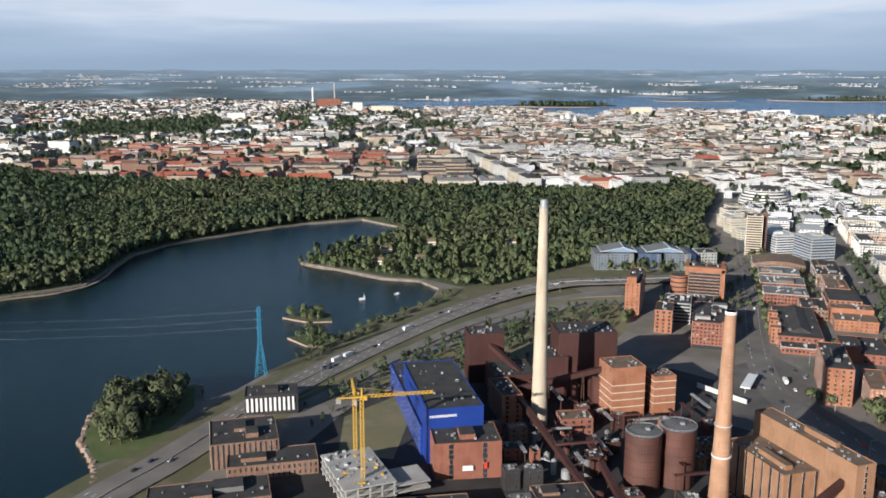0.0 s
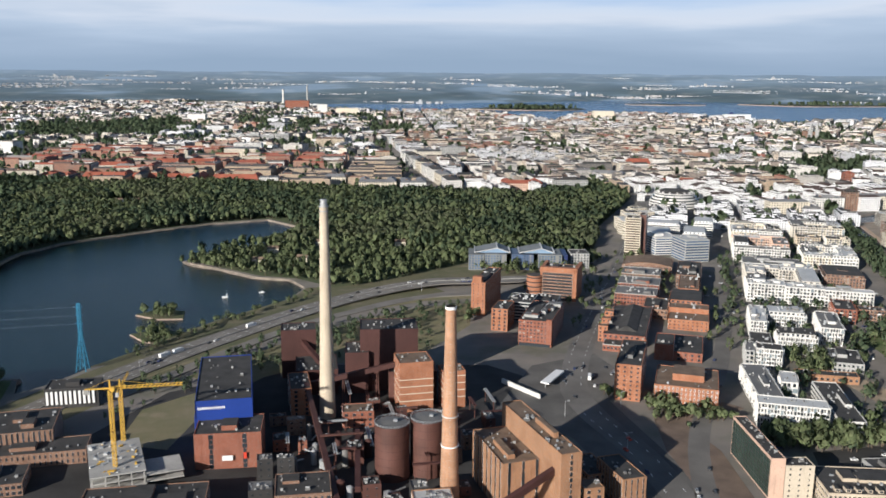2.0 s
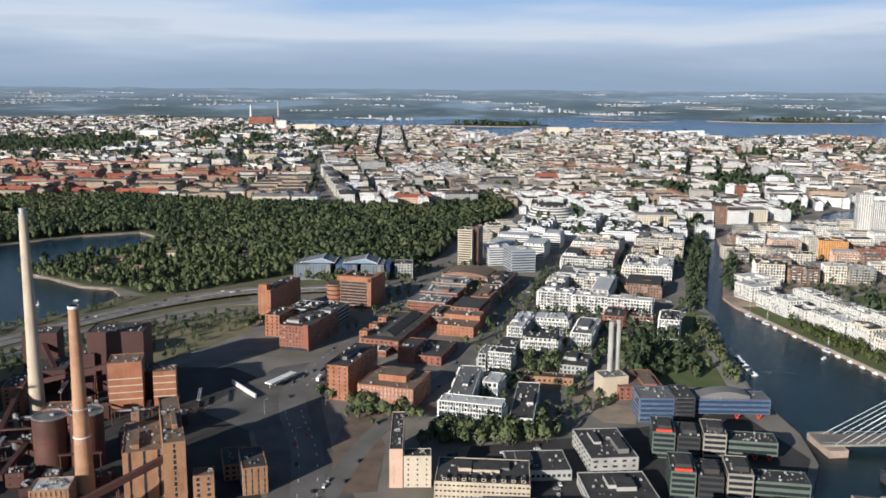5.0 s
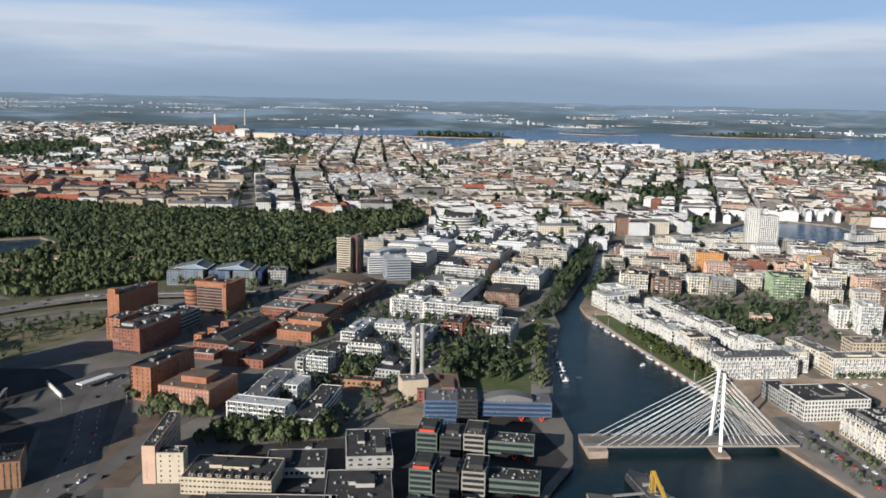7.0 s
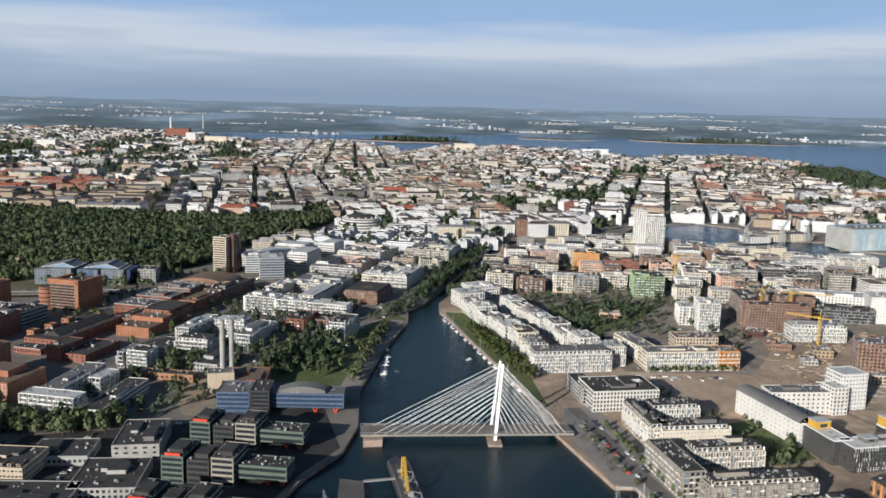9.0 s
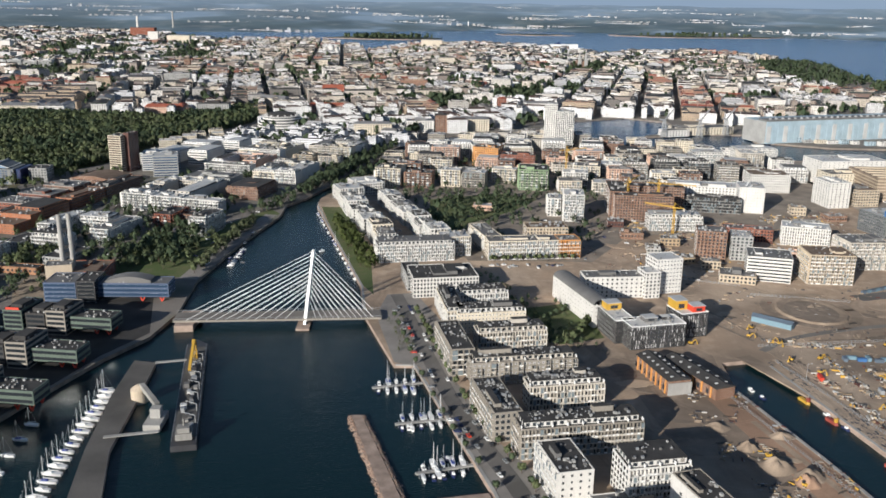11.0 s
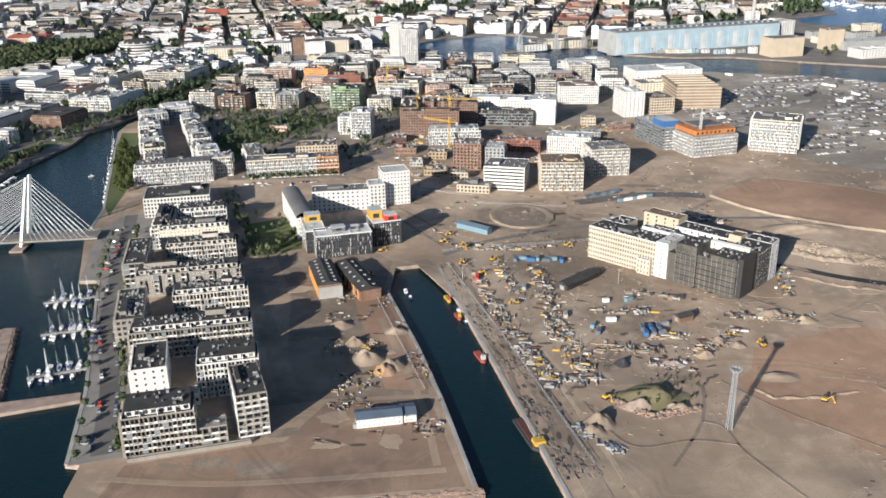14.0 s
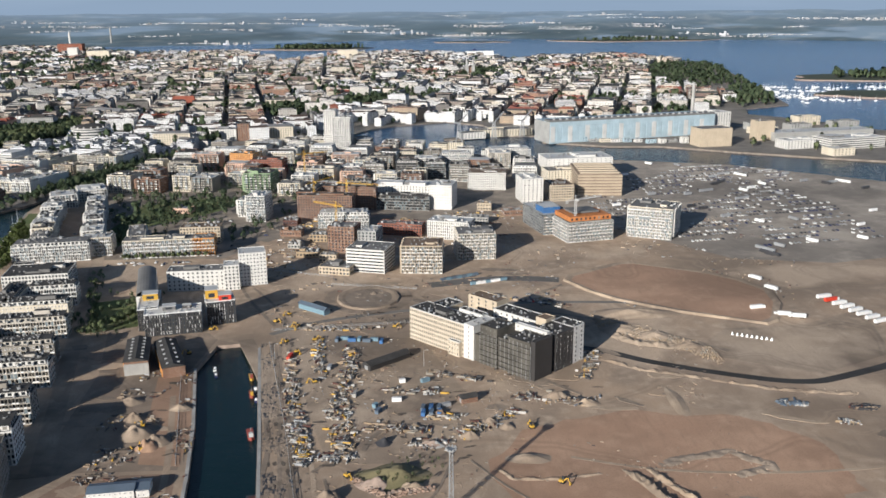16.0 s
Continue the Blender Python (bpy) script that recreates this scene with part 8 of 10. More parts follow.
NEW = (
    ("office_block", "white rounded apartment house with ribbon windows", 578, 327, 19.8, 17, -18, 12.8, WHITE, ROOFGREY, dict(ribbon=True, win=(1, 0.7))),
    ("harbour_block", "dark and white apartment house by the basin", 575, 568, 17, 16, -6, 14.0, TAUPE, FELT, dict(loggia="0", setback=1.2)),
    ("harbour_block", "dark apartment house with white balconies", 601, 580, 18, 16, -4, 14.0, DARKGREY, FELT, dict(loggia="0", setback=1.2)),
    ("harbour_block", "dark apartment house with white balconies", 622, 570, 16, 16, -4, 14.5, DARKGREY, FELT, dict(loggia="0", setback=1.2)),
    ("harbour_block", "grey apartment house by the basin", 640, 558, 15, 15, -10, 14.0, TAUPE, FELT, dict(loggia="0")),
    ("harbour_block", "white apartment house with a dark base", 640, 605, 24, 15, -4, 15.5, WHITE, ROOFPALE, dict(loggia="0", setback=1.2)),
    ("harbour_block", "white apartment block above the basin", 686, 628, 34, 16, 4, 15.0, WHITE, ROOFPALE, dict(loggia="0", setback=1.2)),
    ("office_block", "low tan commercial base", 562, 322, 16, 12, -18, 5.0, YELLOWISH, ROOFGREY, dict()),
    ("brown_block", "brown brick apartment house", 563, 364, 14.6, 13, -14, 15.0, BROWNBRICK, ROOFGREY, dict()),
    ("brown_block", "grey apartment house with a bay", 577, 360, 10, 14, -14, 13.5, GREYW, ROOFPALE, dict()),
    ("tan_block", "tan apartment house behind scaffolding", 604, 324, 20, 17, -6, 15.0, YELLOWISH, ROOFBROWN, dict(loggia="03", crest=2)),
    ("grey_block", "grey apartment house behind scaffold net", 632, 347, 19.5, 17, 2, 14.8, PALEBRICK, ROOFGREY, dict(loggia="03", crest=2)),
    ("white_block", "white apartment house with tall bays", 622, 386, 24, 14, -20, 11.5, WHITE, ROOFPALE, dict(win=(0.6, 1.2), bay=1.2, crest=3)),
    ("brick_block", "low red apartment row", 594, 395, 26, 9, -16, 8.0, BRICK, ROOFGREY, dict()),
    ("orange_block", "apartment house with orange top storeys and balconies", 696, 381, 27, 22, 14, 12.5, GREYW, ROOFGREY, dict(loggia="03", crest=0)),
    ("orange_block", "apartment wing with dark windows", 680, 404, 18, 34, 12, 13.0, SLATEGREY, ROOFPALE, dict(loggia="0")),
    ("tan_block", "tan white apartment tower under construction", 738, 384, 25, 22, -28, 18.6, CREAM, ROOFGREY, dict(loggia="0", balcony=2, crest=3)),
    ("warehouse_block", "large white storage block", 728, 560, 51, 26, 6, 18.2, WHITE, ROOFPALE, dict(win=(0.8, 0.5), bay=3.4, crest=3, vents=12)),
    ("warehouse_block", "lower white storage block", 722, 535, 44, 18, 6, 13.0, CREAM, ROOFGREY, dict(win=(0.8, 0.9), bay=2.2, crest=3, vents=12)),
    ("wrapped_block", "apartment tower wrapped in pale sheet", 681, 481, 14, 20, 6, 17.6, WHITE, ROOFPALE, dict(win=(0.6, 0.9), bay=2.6, crest=2)),
    ("tan_block", "tan apartment frame under construction", 702, 486, 16, 20, 4, 12, YELLOWISH, ROOFBROWN, dict()),
    ("white_block", "long bright white school block", 600, 488, 46, 18, -14, 13.0, WHITE, ROOFPALE, dict(win=(0.9, 0.8), bay=2.0, crest=3)),
    ("white_block", "white school tower with square windows", 622, 466, 15, 20, -14, 17.0, WHITE, ROOFPALE, dict(win=(0.4, 0.5))),
    ("grey_block", "dark grey apartment row", 596, 462, 36, 9, -12, 10.5, DARKGREY, FELT, dict(loggia="0")),
    ("white_block", "white apartment house with wavy balconies", 657, 527, 27, 20, -6, 13.4, WHITE, ROOFBROWN, dict(win=(0.6, 1.2), bay=1.3)),
    ("brown_block", "large brown brick courtyard block", 548, 441, 34, 12, -8, 16.0, BROWNBRICK, FELT, dict()),
    ("brown_block", "brown brick courtyard wing", 537, 462, 11, 34, -8, 16.5, BROWNBRICK, FELT, dict()),
    ("brown_block", "brown brick courtyard wing", 562, 466, 34, 11, -8, 16.5, BROWNBRICK, FELT, dict()),
    ("white_block", "white stepped apartment house", 560, 418, 30, 12, -2, 10.5, WHITE, ROOFPALE, dict(loggia="0", setback=1.2)),
    ("white_block", "slim white apartment tower", 506.7, 441, 11.5, 17, -8, 17.0, WHITE, ROOFPALE, dict(loggia="03")),
    ("white_block", "white stair tower of an apartment house", 497, 452, 8, 14, -8, 12, WHITE, ROOFPALE, dict(balcony=2)),
    ("orange_block", "bright orange apartment house", 471, 614, 20, 17, -18, 16.0, ORANGE, FELT, dict()),
    ("green_block", "green apartment house", 495, 529, 19.7, 21, -8, 15.5, GREENP, FELT, dict(balcony=2)),
    ("red_block", "apartment row with red and grey fronts", 492, 592, 26, 14, -12, 14, BRICK, FELT, dict()),
    ("tall_tower", "white high-rise with a diamond pattern of windows", 545, 697, 16, 15, -10, 34.0, WHITE, ROOFPALE, dict(win=(1.0, 1.25), bay=1.5)),
    ("tall_tower", "taller white high-rise slab", 534, 703, 11, 13, -10, 39.4, WHITE, ROOFPALE, dict(win=(1.0, 1.0), bay=1.7)),
    ("cream_block", "cream apartment house with an orange end", 466, 360, 36, 11, 5, 10.6, CREAM, ROOFGREY, dict(loggia="0", crest=2)),
    ("cream_block", "orange end of an apartment house", 489, 362, 11, 11, 5, 10.6, ORANGE, ROOFGREY, dict(loggia="0")),
    ("cream_block", "cream apartment wing", 449, 379, 9, 28, 14, 10.0, CREAM, ROOFGREY, dict(balcony=2)),
    ("cream_block", "tan terraced apartment house", 482, 388, 22, 12, 2, 10.4, YELLOWISH, ROOFBROWN, dict()),
    ("canal_block", "white apartment house with balconies at the canal", 412, 356, 38, 12, 8, 11.4, WHITE, ROOFGREY, dict(balcony=2, setback=1.2, crest=0)),
    ("canal_block", "white apartment end house", 432, 366, 15, 12, 8, 11.0, CREAM, ROOFPALE, dict(balcony=2)),
    ("office_block", "dark glass school with grey roof", 447, 560, 30, 16, -4, 8.0, GREYW, ROOFGREY, dict(ribbon=True, win=(1, 1.0))),
    ("pink_house", "small pink pavilion among trees", 455, 462, 12, 8, -10, 4.5, PINK, ROOFPALE, dict(vents=1)),
)
for n, lab, x, y, w, d, rot, h, wall, roof, more in NEW:
    block(n, lab, x, y, w, d, rot, h, wall, roof, **{"vents": 8, **more})
ORANGEBOARD = surface("orange_boarding", (0.50, 0.19, 0.06), 0.7, var=0.3, big=0.4)
t = thing("top_storey", "orange boarded top storeys of an apartment house", "storeys", pose(696, 381, 12.6, 0, 0, 14))
g = Geo(); g.box(0, 0, 0.35, 25, 20, 2.6); part("wall", g, [ORANGEBOARD], t)
g = Geo(); g.box(-13, 19, 0.6, 10, 12, 3.4, 0, 1); part("blue_storey", g, [HARBOURBLUE, ROOFPALE], t, "blue sheeted roof storey")
g = Geo()
for a in range(9):
    g.box(-11 + a * 2.7, -10.02, 1.0, 1.1, 0.1, 1.3)
part("glazing", g, [GLASS], t)
g = Geo(); g.box(0, 2, 3.35, 16, 12, 1.0); part("roof", g, [ROOFGREY], t)
HALLBROWN = surface("brown_hall_sheet", (0.26, 0.20, 0.15), 0.8, var=0.2, streak=True)
hall = thing("ribbed_hall", "wide brown hall with pale horizontal ribs", "hall", pose(733, 513, G, 0, 0, -4))
g = Geo(); g.box(0, 0, -0.3, 30, 46, 15.5); part("wall", g, [HALLBROWN], hall)
for k in range(7):
    g = Geo(); g.box(0, 0, 1 + k * 2.1, 30.8, 46.8, 0.7); part("rib", g, [YELLOWISH], hall)
for k in range(5):
    g = Geo(); g.box(0, -19 + k * 9, 15.2, 27, 3, 0.9); part("roof_rib", g, [YELLOWISH], hall)

# rows of white houses along the canal bank and beyond
rnd = random.Random(17)
for k in range(7):
    up = rnd.uniform(-0.6, 1.9)
    block("canal_block", "white apartment house along the canal", 397.5 - k * 4.1 + (k % 2) * 0.8, 377 + k * 14.7, 10.0 + (k % 3), 14.2, 13, 9.2 + up, CREAM if k < 2 else WHITE, (ROOFGREY, FELT, ROOFPALE)[k % 3], loggia="3" if k % 2 else "", balcony=2, vents=9, setback=1.1 if k % 3 == 0 else 0, crest=1 + k % 2, group="canal row")
    up = rnd.uniform(-0.6, 1.9)
    block("canal_block", "white apartment house behind the canal row", 424 - k * 4.4 - (k % 2) * 1.0, 384 + k * 14.7, 9.6 + (k + 1) % 3, 14.2, 15, 9.4 + up, WHITE, (ROOFPALE, ROOFGREY, FELT)[k % 3], loggia="3" if k % 2 == 0 else "", balcony=2, vents=9, setback=1.1 if k % 3 == 1 else 0, crest=1 + k % 2, group="canal row")
block("canal_block", "white corner house at the canal mouth", 371, 488, 16, 16, 20, 10, WHITE, ROOFPALE, balcony=2, vents=3)
block("canal_block", "white house at the canal", 381, 512, 18, 22, 22, 9, WHITE, ROOFPALE, balcony=2, vents=3)
PALETTE = (WHITE, WHITE, WHITE, CREAM, CREAM, TAUPE, PALEBRICK, BROWNBRICK, PINK)
def near_any(x, y, r=17):
    return any((x - o.location.x) ** 2 + (y - o.location.y) ** 2 < r * r for o in TAKEN)


TAKEN = [o for o in scene.objects if o.parent is None and o.get("category") == "building"]
for row, (x0, y0, x1, y1, n) in enumerate(((395, 535, 470, 680, 6), (420, 530, 470, 590, 4), (470, 640, 660, 590, 8), (540, 560, 700, 620, 7), (480, 700, 530, 660, 3), (560, 650, 690, 560, 6), (420, 640, 520, 560, 5))):
    for k in range(n):
        t = k / max(1, n - 1)
        x, y = x0 + (x1 - x0) * t + rnd.uniform(-3, 3), y0 + (y1 - y0) * t + rnd.uniform(-3, 3)
        if near_any(x, y) or not inside(x, y, JATKA):
            continue
        TAKEN.append(block("apartment_house", "mid-rise apartment house in a new quarter", x, y, rnd.uniform(15, 22), rnd.uniform(13, 18), -8 + rnd.uniform(-6, 6), rnd.uniform(10.5, 14.5), rnd.choice(PALETTE),
                           rnd.choice((FELT, ROOFPALE, ROOFGREY)), balcony=2, vents=6, sides="03", pent=rnd.choice((0, 1.4)), group="new quarter houses"))

for x, y, z in scatter([(398, 540), (432, 522), (500, 545), (520, 500), (560, 490), (700, 590), (690, 640), (640, 690), (560, 735), (520, 755), (470, 730), (420, 705), (395, 610)], 21, 91, jitter=0.25):
    if not near_any(x, y, 15.5) and inside(x, y, JATKA):
        TAKEN.append(block("apartment_house", "mid-rise apartment house in a new quarter", x, y, rnd.uniform(12, 17), rnd.uniform(11, 15), -9 + rnd.uniform(-5, 5), rnd.uniform(9, 13), rnd.choice(PALETTE),
                           rnd.choice((FELT, ROOFPALE, ROOFGREY, FELT)), balcony=2 if y < 600 else 0, vents=5, sides="03", group="new quarter houses"))
green("quarter_trees", "green trees between new apartment houses", [(400, 480), (432, 350), (500, 352), (520, 400), (560, 560), (640, 640), (560, 735), (470, 730), (395, 610)], 6.5, 92, PINELEAF, (1.2, 2.5), 50, 1.8, 0.6, 0.42)
green("park_trees", "trees round a small square behind the quay houses", [(458, 232), (482, 238), (486, 290), (452, 296)], 4.2, 93, PINELEAF, (0.7, 1.5), 60, 1.6, 0.55, 0.36)
green("street_green", "row of trees along a shaded street", [(440, 330), (446, 330), (470, 240), (464, 240)], 4.0, 94, LEAF, (1.0, 1.8), 60, 1.2, 0.5, 0.7)
green("promenade_shrubs", "low shrubs on a strip beside the promenade", [(400, 272), (407, 274), (412, 240), (406, 232)], 1.8, 95, YOUNGLEAF, (0.3, 0.7), 26, 0.5, 0.5, 0.6)

# shipyard
yard = thing("shipyard_hall", "huge pale blue shipyard hall with ribbed walls", "hall", pose(824, 776, G, 0, 0, 16))
g = Geo(); g.box(0, 0, -0.3, 186, 34, 20.5); part("wall", g, [HALLBLUE], yard)
for k in range(30):
    g = Geo(); g.box(-90 + k * 6.2, -17.1, 1, 4.6, 0.5, 15); part("panel", g, [HALLBLUE if k % 3 else ROOFPALE], yard)
g = Geo(); g.box(0, -10, 20.2, 186, 12, 1.8); part("roof", g, [ROOFGREY], yard)
g = Geo(); g.box(-93.1, 0, 0, 0.6, 33, 20.0); part("door", g, [GREYW], yard)
for k in range(26):
    g = Geo(); g.box(-88 + k * 7, -14.5, 22.0, 1.6, 1.6, 1.2); part("roof_vent", g, [ROOFPALE], yard)
block("dock_house", "long low dock workshop", 700, 800, 60, 22, 12, 8, CREAM, ROOFGREY, z0=G, bay=3, vents=6)
block("dock_house", "white dock workshop", 668, 782, 26, 14, 16, 7, WHITE, ROOFGREY, bay=3, vents=4)
block("grain_silo", "tan grain silo by the harbour", 888, 711, 32, 20, 9, 18, YELLOWISH, ROOFGREY, sides="", vents=4)
block("grain_silo", "tan tower of a harbour mill", 950, 742, 18, 14, 9, 20, YELLOWISH, ROOFGREY, sides="", vents=2)
block("port_hall", "white harbour office with dark window bands", 1010, 690, 60, 26, 14, 11, WHITE, ROOFPALE, ribbon=True, win=(1, 0.8), vents=8)
block("port_hall", "long pale harbour shed", 1010, 750, 110, 22, 10, 9, GREYW, ROOFPALE, sides="", vents=8)
block("port_hall", "white harbour building", 960, 690, 30, 18, 12, 9, WHITE, ROOFPALE, bay=3, vents=4)
stack("chimney", "slim grey chimney behind a shipyard hall", 912, 838, 48.0, 2.0, 1.6, CONCRETE, ())
quay = random.Random(717)
for k in range(16):
    x = 742 + k * 10.5
    block("quay_shed", "small low shed on a shipyard quay", x, 748 - (x - 742) * 0.17 + quay.uniform(-3, 5), quay.uniform(5, 11), quay.uniform(4, 7), 10, quay.uniform(3.5, 7), quay.choice((WHITE, GREYW, BROWNBRICK, HALLBLUE, CREAM)), quay.choice((ROOFPALE, ROOFGREY, FELT)), sides="0", bay=2.4, vents=2, group="quay sheds")
block("dock_house", "white office at the end of a shipyard hall", 926, 806, 22, 22, 16, 22, WHITE, ROOFPALE, bay=3, vents=3)
for x, y in ((655, 772), (690, 772), (720, 785)):
    root = thing("dock_crane", "tall grey dock crane with a slanting jib", "crane", pose(x, y, G), "dock cranes")
    g = Geo(); lattice(g, 0, 0, -0.2, 16, 5, 2, 8, 0.4); part("tower", g, [STEEL], root)
    g = Geo(); g.beam((0, 0, 16), (10, 6, 26), 1.0); g.beam((0, 0, 16), (-5, -2, 17), 1.4); part("jib", g, [STEEL], root)

plate("ground_port", [(760, 735), (840, 712), (900, 674), (1040, 592), (1180, 510), (1090, 790), (1060, 885), (960, 830), (760, 790)], PALE_ROAD, "pale asphalt of a harbour", "yard", G + 0.02)
rnd = random.Random(88)
for x, y, z in scatter([(905, 690), (1040, 605), (1160, 540), (1090, 780), (1050, 870), (960, 825)], 34, 89, jitter=0.3):
    if clear_of(x, y, 14):
        block("port_shed", "pale low harbour shed with a flat roof", x, y, rnd.uniform(20, 36), rnd.uniform(11, 17), 12, rnd.uniform(6, 11), rnd.choice((WHITE, CREAM, GREYW, HALLBLUE, YELLOWISH)), rnd.choice((ROOFPALE, ROOFGREY, ROOFGREY)), sides="0", bay=3.2, vents=4, group="port sheds")
green("port_green", "thin trees along a harbour road", [(905, 690), (1040, 605), (1160, 540), (1090, 780), (1050, 870), (960, 825)], 22, 90, LEAF, (2.0, 3.4), 30, 2.0, 0.9, 0.5)

# ---- landmarks of the town ----
dm = thing("cathedral", "white cathedral with a tall central dome", "church", pose(238.8, 1935, G))
g = Geo(); g.box(0, 0, -0.3, 34, 34, 14); part("wall", g, [WHITE], dm)
g = Geo(); g.tube(0, 0, 13.5, 20, 7, 7, 24); part("drum", g, [WHITE], dm)
g = Geo()
for k in range(6):
    a0, a1 = math.pi / 2 * k / 6, math.pi / 2 * (k + 1) / 6
    g.tube(0, 0, 20 + 7 * math.sin(a0), 20 + 7 * math.sin(a1), 7 * math.cos(a0), max(0.3, 7 * math.cos(a1)), 24, cap=False)
g.beam((0, 0, 26), (0, 0, 31), 0.8)
part("dome", g, [ROOFPALE], dm)
for sx in (-1, 1):
    for sy in (-1, 1):
        g = Geo(); g.tube(sx * 13, sy * 13, 13, 18, 3, 3, 12); g.tube(sx * 13, sy * 13, 18, 22, 3, 0.2, 12); part("turret", g, [WHITE], dm)
for name, lab, x, y, h, r, mt in (("far_chimney", "slim distant power station chimney", -498, 3007, 58, 4, WHITE), ("far_chimney", "slim distant power station chimney", -479, 3392, 66, 3.4, CONCRETE)):
    t = thing(name, lab, "chimney", pose(x, y, G)); g = Geo(); g.tube(0, 0, 0, h, r, r * 0.8, 14); part("shaft", g, [mt], t)
block("power_house", "red brick power station far across the town", -405, 2750, 72, 40, 5, 30, BRICK, FELT, sides="", vents=3)
block("far_block", "large pale building far across the town", -274, 2385, 26, 20, 5, 32, WHITE, ROOFPALE, sides="", vents=3)
block("far_block", "large pale building far across the town", -208, 2392, 58, 30, 5, 23, CREAM, ROOFPALE, sides="", vents=3)
block("far_block", "large white building in the town", -503, 1998, 40, 24, 4, 23, WHITE, ROOFPALE, sides="", vents=3)
block("far_block", "long white office over the roofs", -221, 1275, 40, 22, 4, 18, WHITE, ROOFPALE, sides="0", vents=3)
block("far_block", "tall pale hotel on the point", 470, 2300, 52, 26, 5, 24, CREAM, ROOFPALE, sides="", vents=3)
tw = thing("twin_spires", "brick church with two tall spires", "church", pose(738, 1620, G))
g = Geo(); g.box(0, 8, -0.3, 14, 34, 18); part("nave", g, [BROWNBRICK], tw)
for sx in (-1, 1):
    g = Geo(); g.box(sx * 6, -10, -0.3, 6, 6, 22); g.tube(sx * 6, -10, 21.7, 38, 3.2, 0.2, 8); part("spire", g, [GREYW], tw)
fe = thing("white_ferry", "large white passenger ferry in the harbour", "ship", pose(830, 2330, 0, 0, 0, 12))
g = Geo(); g.prism([(-45, -8), (38, -8), (52, 0), (38, 8), (-45, 8)], -1, 8); part("hull", g, [WHITEPAINT], fe)
g = Geo(); g.box(-4, 0, 8, 76, 14, 9); part("deckhouse", g, [WHITEPAINT], fe)
g = Geo(); g.box(-20, 0, 17, 8, 6, 6); part("funnel", g, [DEEPBLUE], fe)
for x, y, rot in ((-45, 576, 10), (40, 604, 8), (-47, 540, -10), (-16, 602, 4), (-20, 548, -16), (-319, 773, 5), (100, 729, 12), (-232, 793, 0), (-212, 795, 0), (-300, 640, 20)):
    t = thing("park_house", "small yellow house with a red roof among trees", "house", pose(x, y, G, 0, 0, rot), "park houses")
    g = Geo(); g.roofed(0, 0, -0.2, 7.5, 4.6, 2.8, 1.8, 0, 0, 1)
    part("wall", g, [CREAM, ROOFBROWN], t)
    g = Geo()
    for k in range(5):
        g.box(-2.9 + k * 1.45, -2.32, 0.8, 0.6, 0.1, 0.9)
    part("glazing", g, [GLASS], t)

# ---- cable bridge ----
br = thing("cable_bridge", "white cable-stayed road bridge with slanting twin masts", "bridge", pose(0, 0, 0))
WEST, EASTEND = Vector((317.5, 266.5, 3.2)), Vector((398, 272.0, 2.6))
d = (EASTEND - WEST).normalized()
side = Vector((-d.y, d.x, 0))
g = Geo(); g.beam(WEST, EASTEND, 9.0, 0.5); part("deck", g, [PALE_ROAD], br)
for sgn in (-1, 1):
    g = Geo(); g.beam(WEST + side * 4.6 * sgn - Vector((0, 0, 0.2)), EASTEND + side * 4.6 * sgn - Vector((0, 0, 0.1)), 0.4, 0.75); part("girder", g, [TAUPE], br)
    g = Geo(); g.beam(WEST + side * 4.7 * sgn + Vector((0, 0, 1.0)), EASTEND + side * 4.7 * sgn + Vector((0, 0, 1.0)), 0.1)
    for k in range(40):
        p = WEST.lerp(EASTEND, k / 39) + side * 4.7 * sgn
        g.beam(p, p + Vector((0, 0, 1.0)), 0.08)
    part("railing", g, [STEEL], br)
foot = WEST.lerp(EASTEND, 0.625)
tip = Vector((371.0, 277.5, 27.2))
for sgn in (-1, 1):
    lo = Vector((foot.x, foot.y, -1)) + side * 5.2 * sgn
    hi = tip + side * 2.4 * sgn
    g = Geo()
    g.beam(lo, lo.lerp(hi, 0.5), 1.15, 1.4); g.beam(lo.lerp(hi, 0.5), hi, 0.95, 1.15)
    part("mast", g, [WHITEPAINT], br)
    for k in range(11):
        t = k / 10
        top = lo.lerp(hi, 0.42 + 0.56 * t)
        g = Geo(); g.beam(top, foot.lerp(WEST + d * 3, 0.16 + 0.80 * t) + side * 4.6 * sgn + Vector((0, 0, 0.3)), 0.14); part("cable", g, [WHITEPAINT], br)
        g = Geo(); g.beam(top, foot.lerp(EASTEND - d * 2, 0.16 + 0.80 * t) + side * 4.6 * sgn + Vector((0, 0, 0.3)), 0.14); part("cable", g, [WHITEPAINT], br)
g = Geo(); g.prism([(foot.x - 2.6, foot.y - 10), (foot.x + 2.6, foot.y - 10), (foot.x + 2.6, foot.y + 10), (foot.x - 2.6, foot.y + 10)], -6, 0.7); part("pier", g, [STONE], br)
g = Geo(); g.prism([(319, 258), (326, 259), (326, 276), (318, 275)], -6, 2.6); part("abutment", g, [STONE], br)

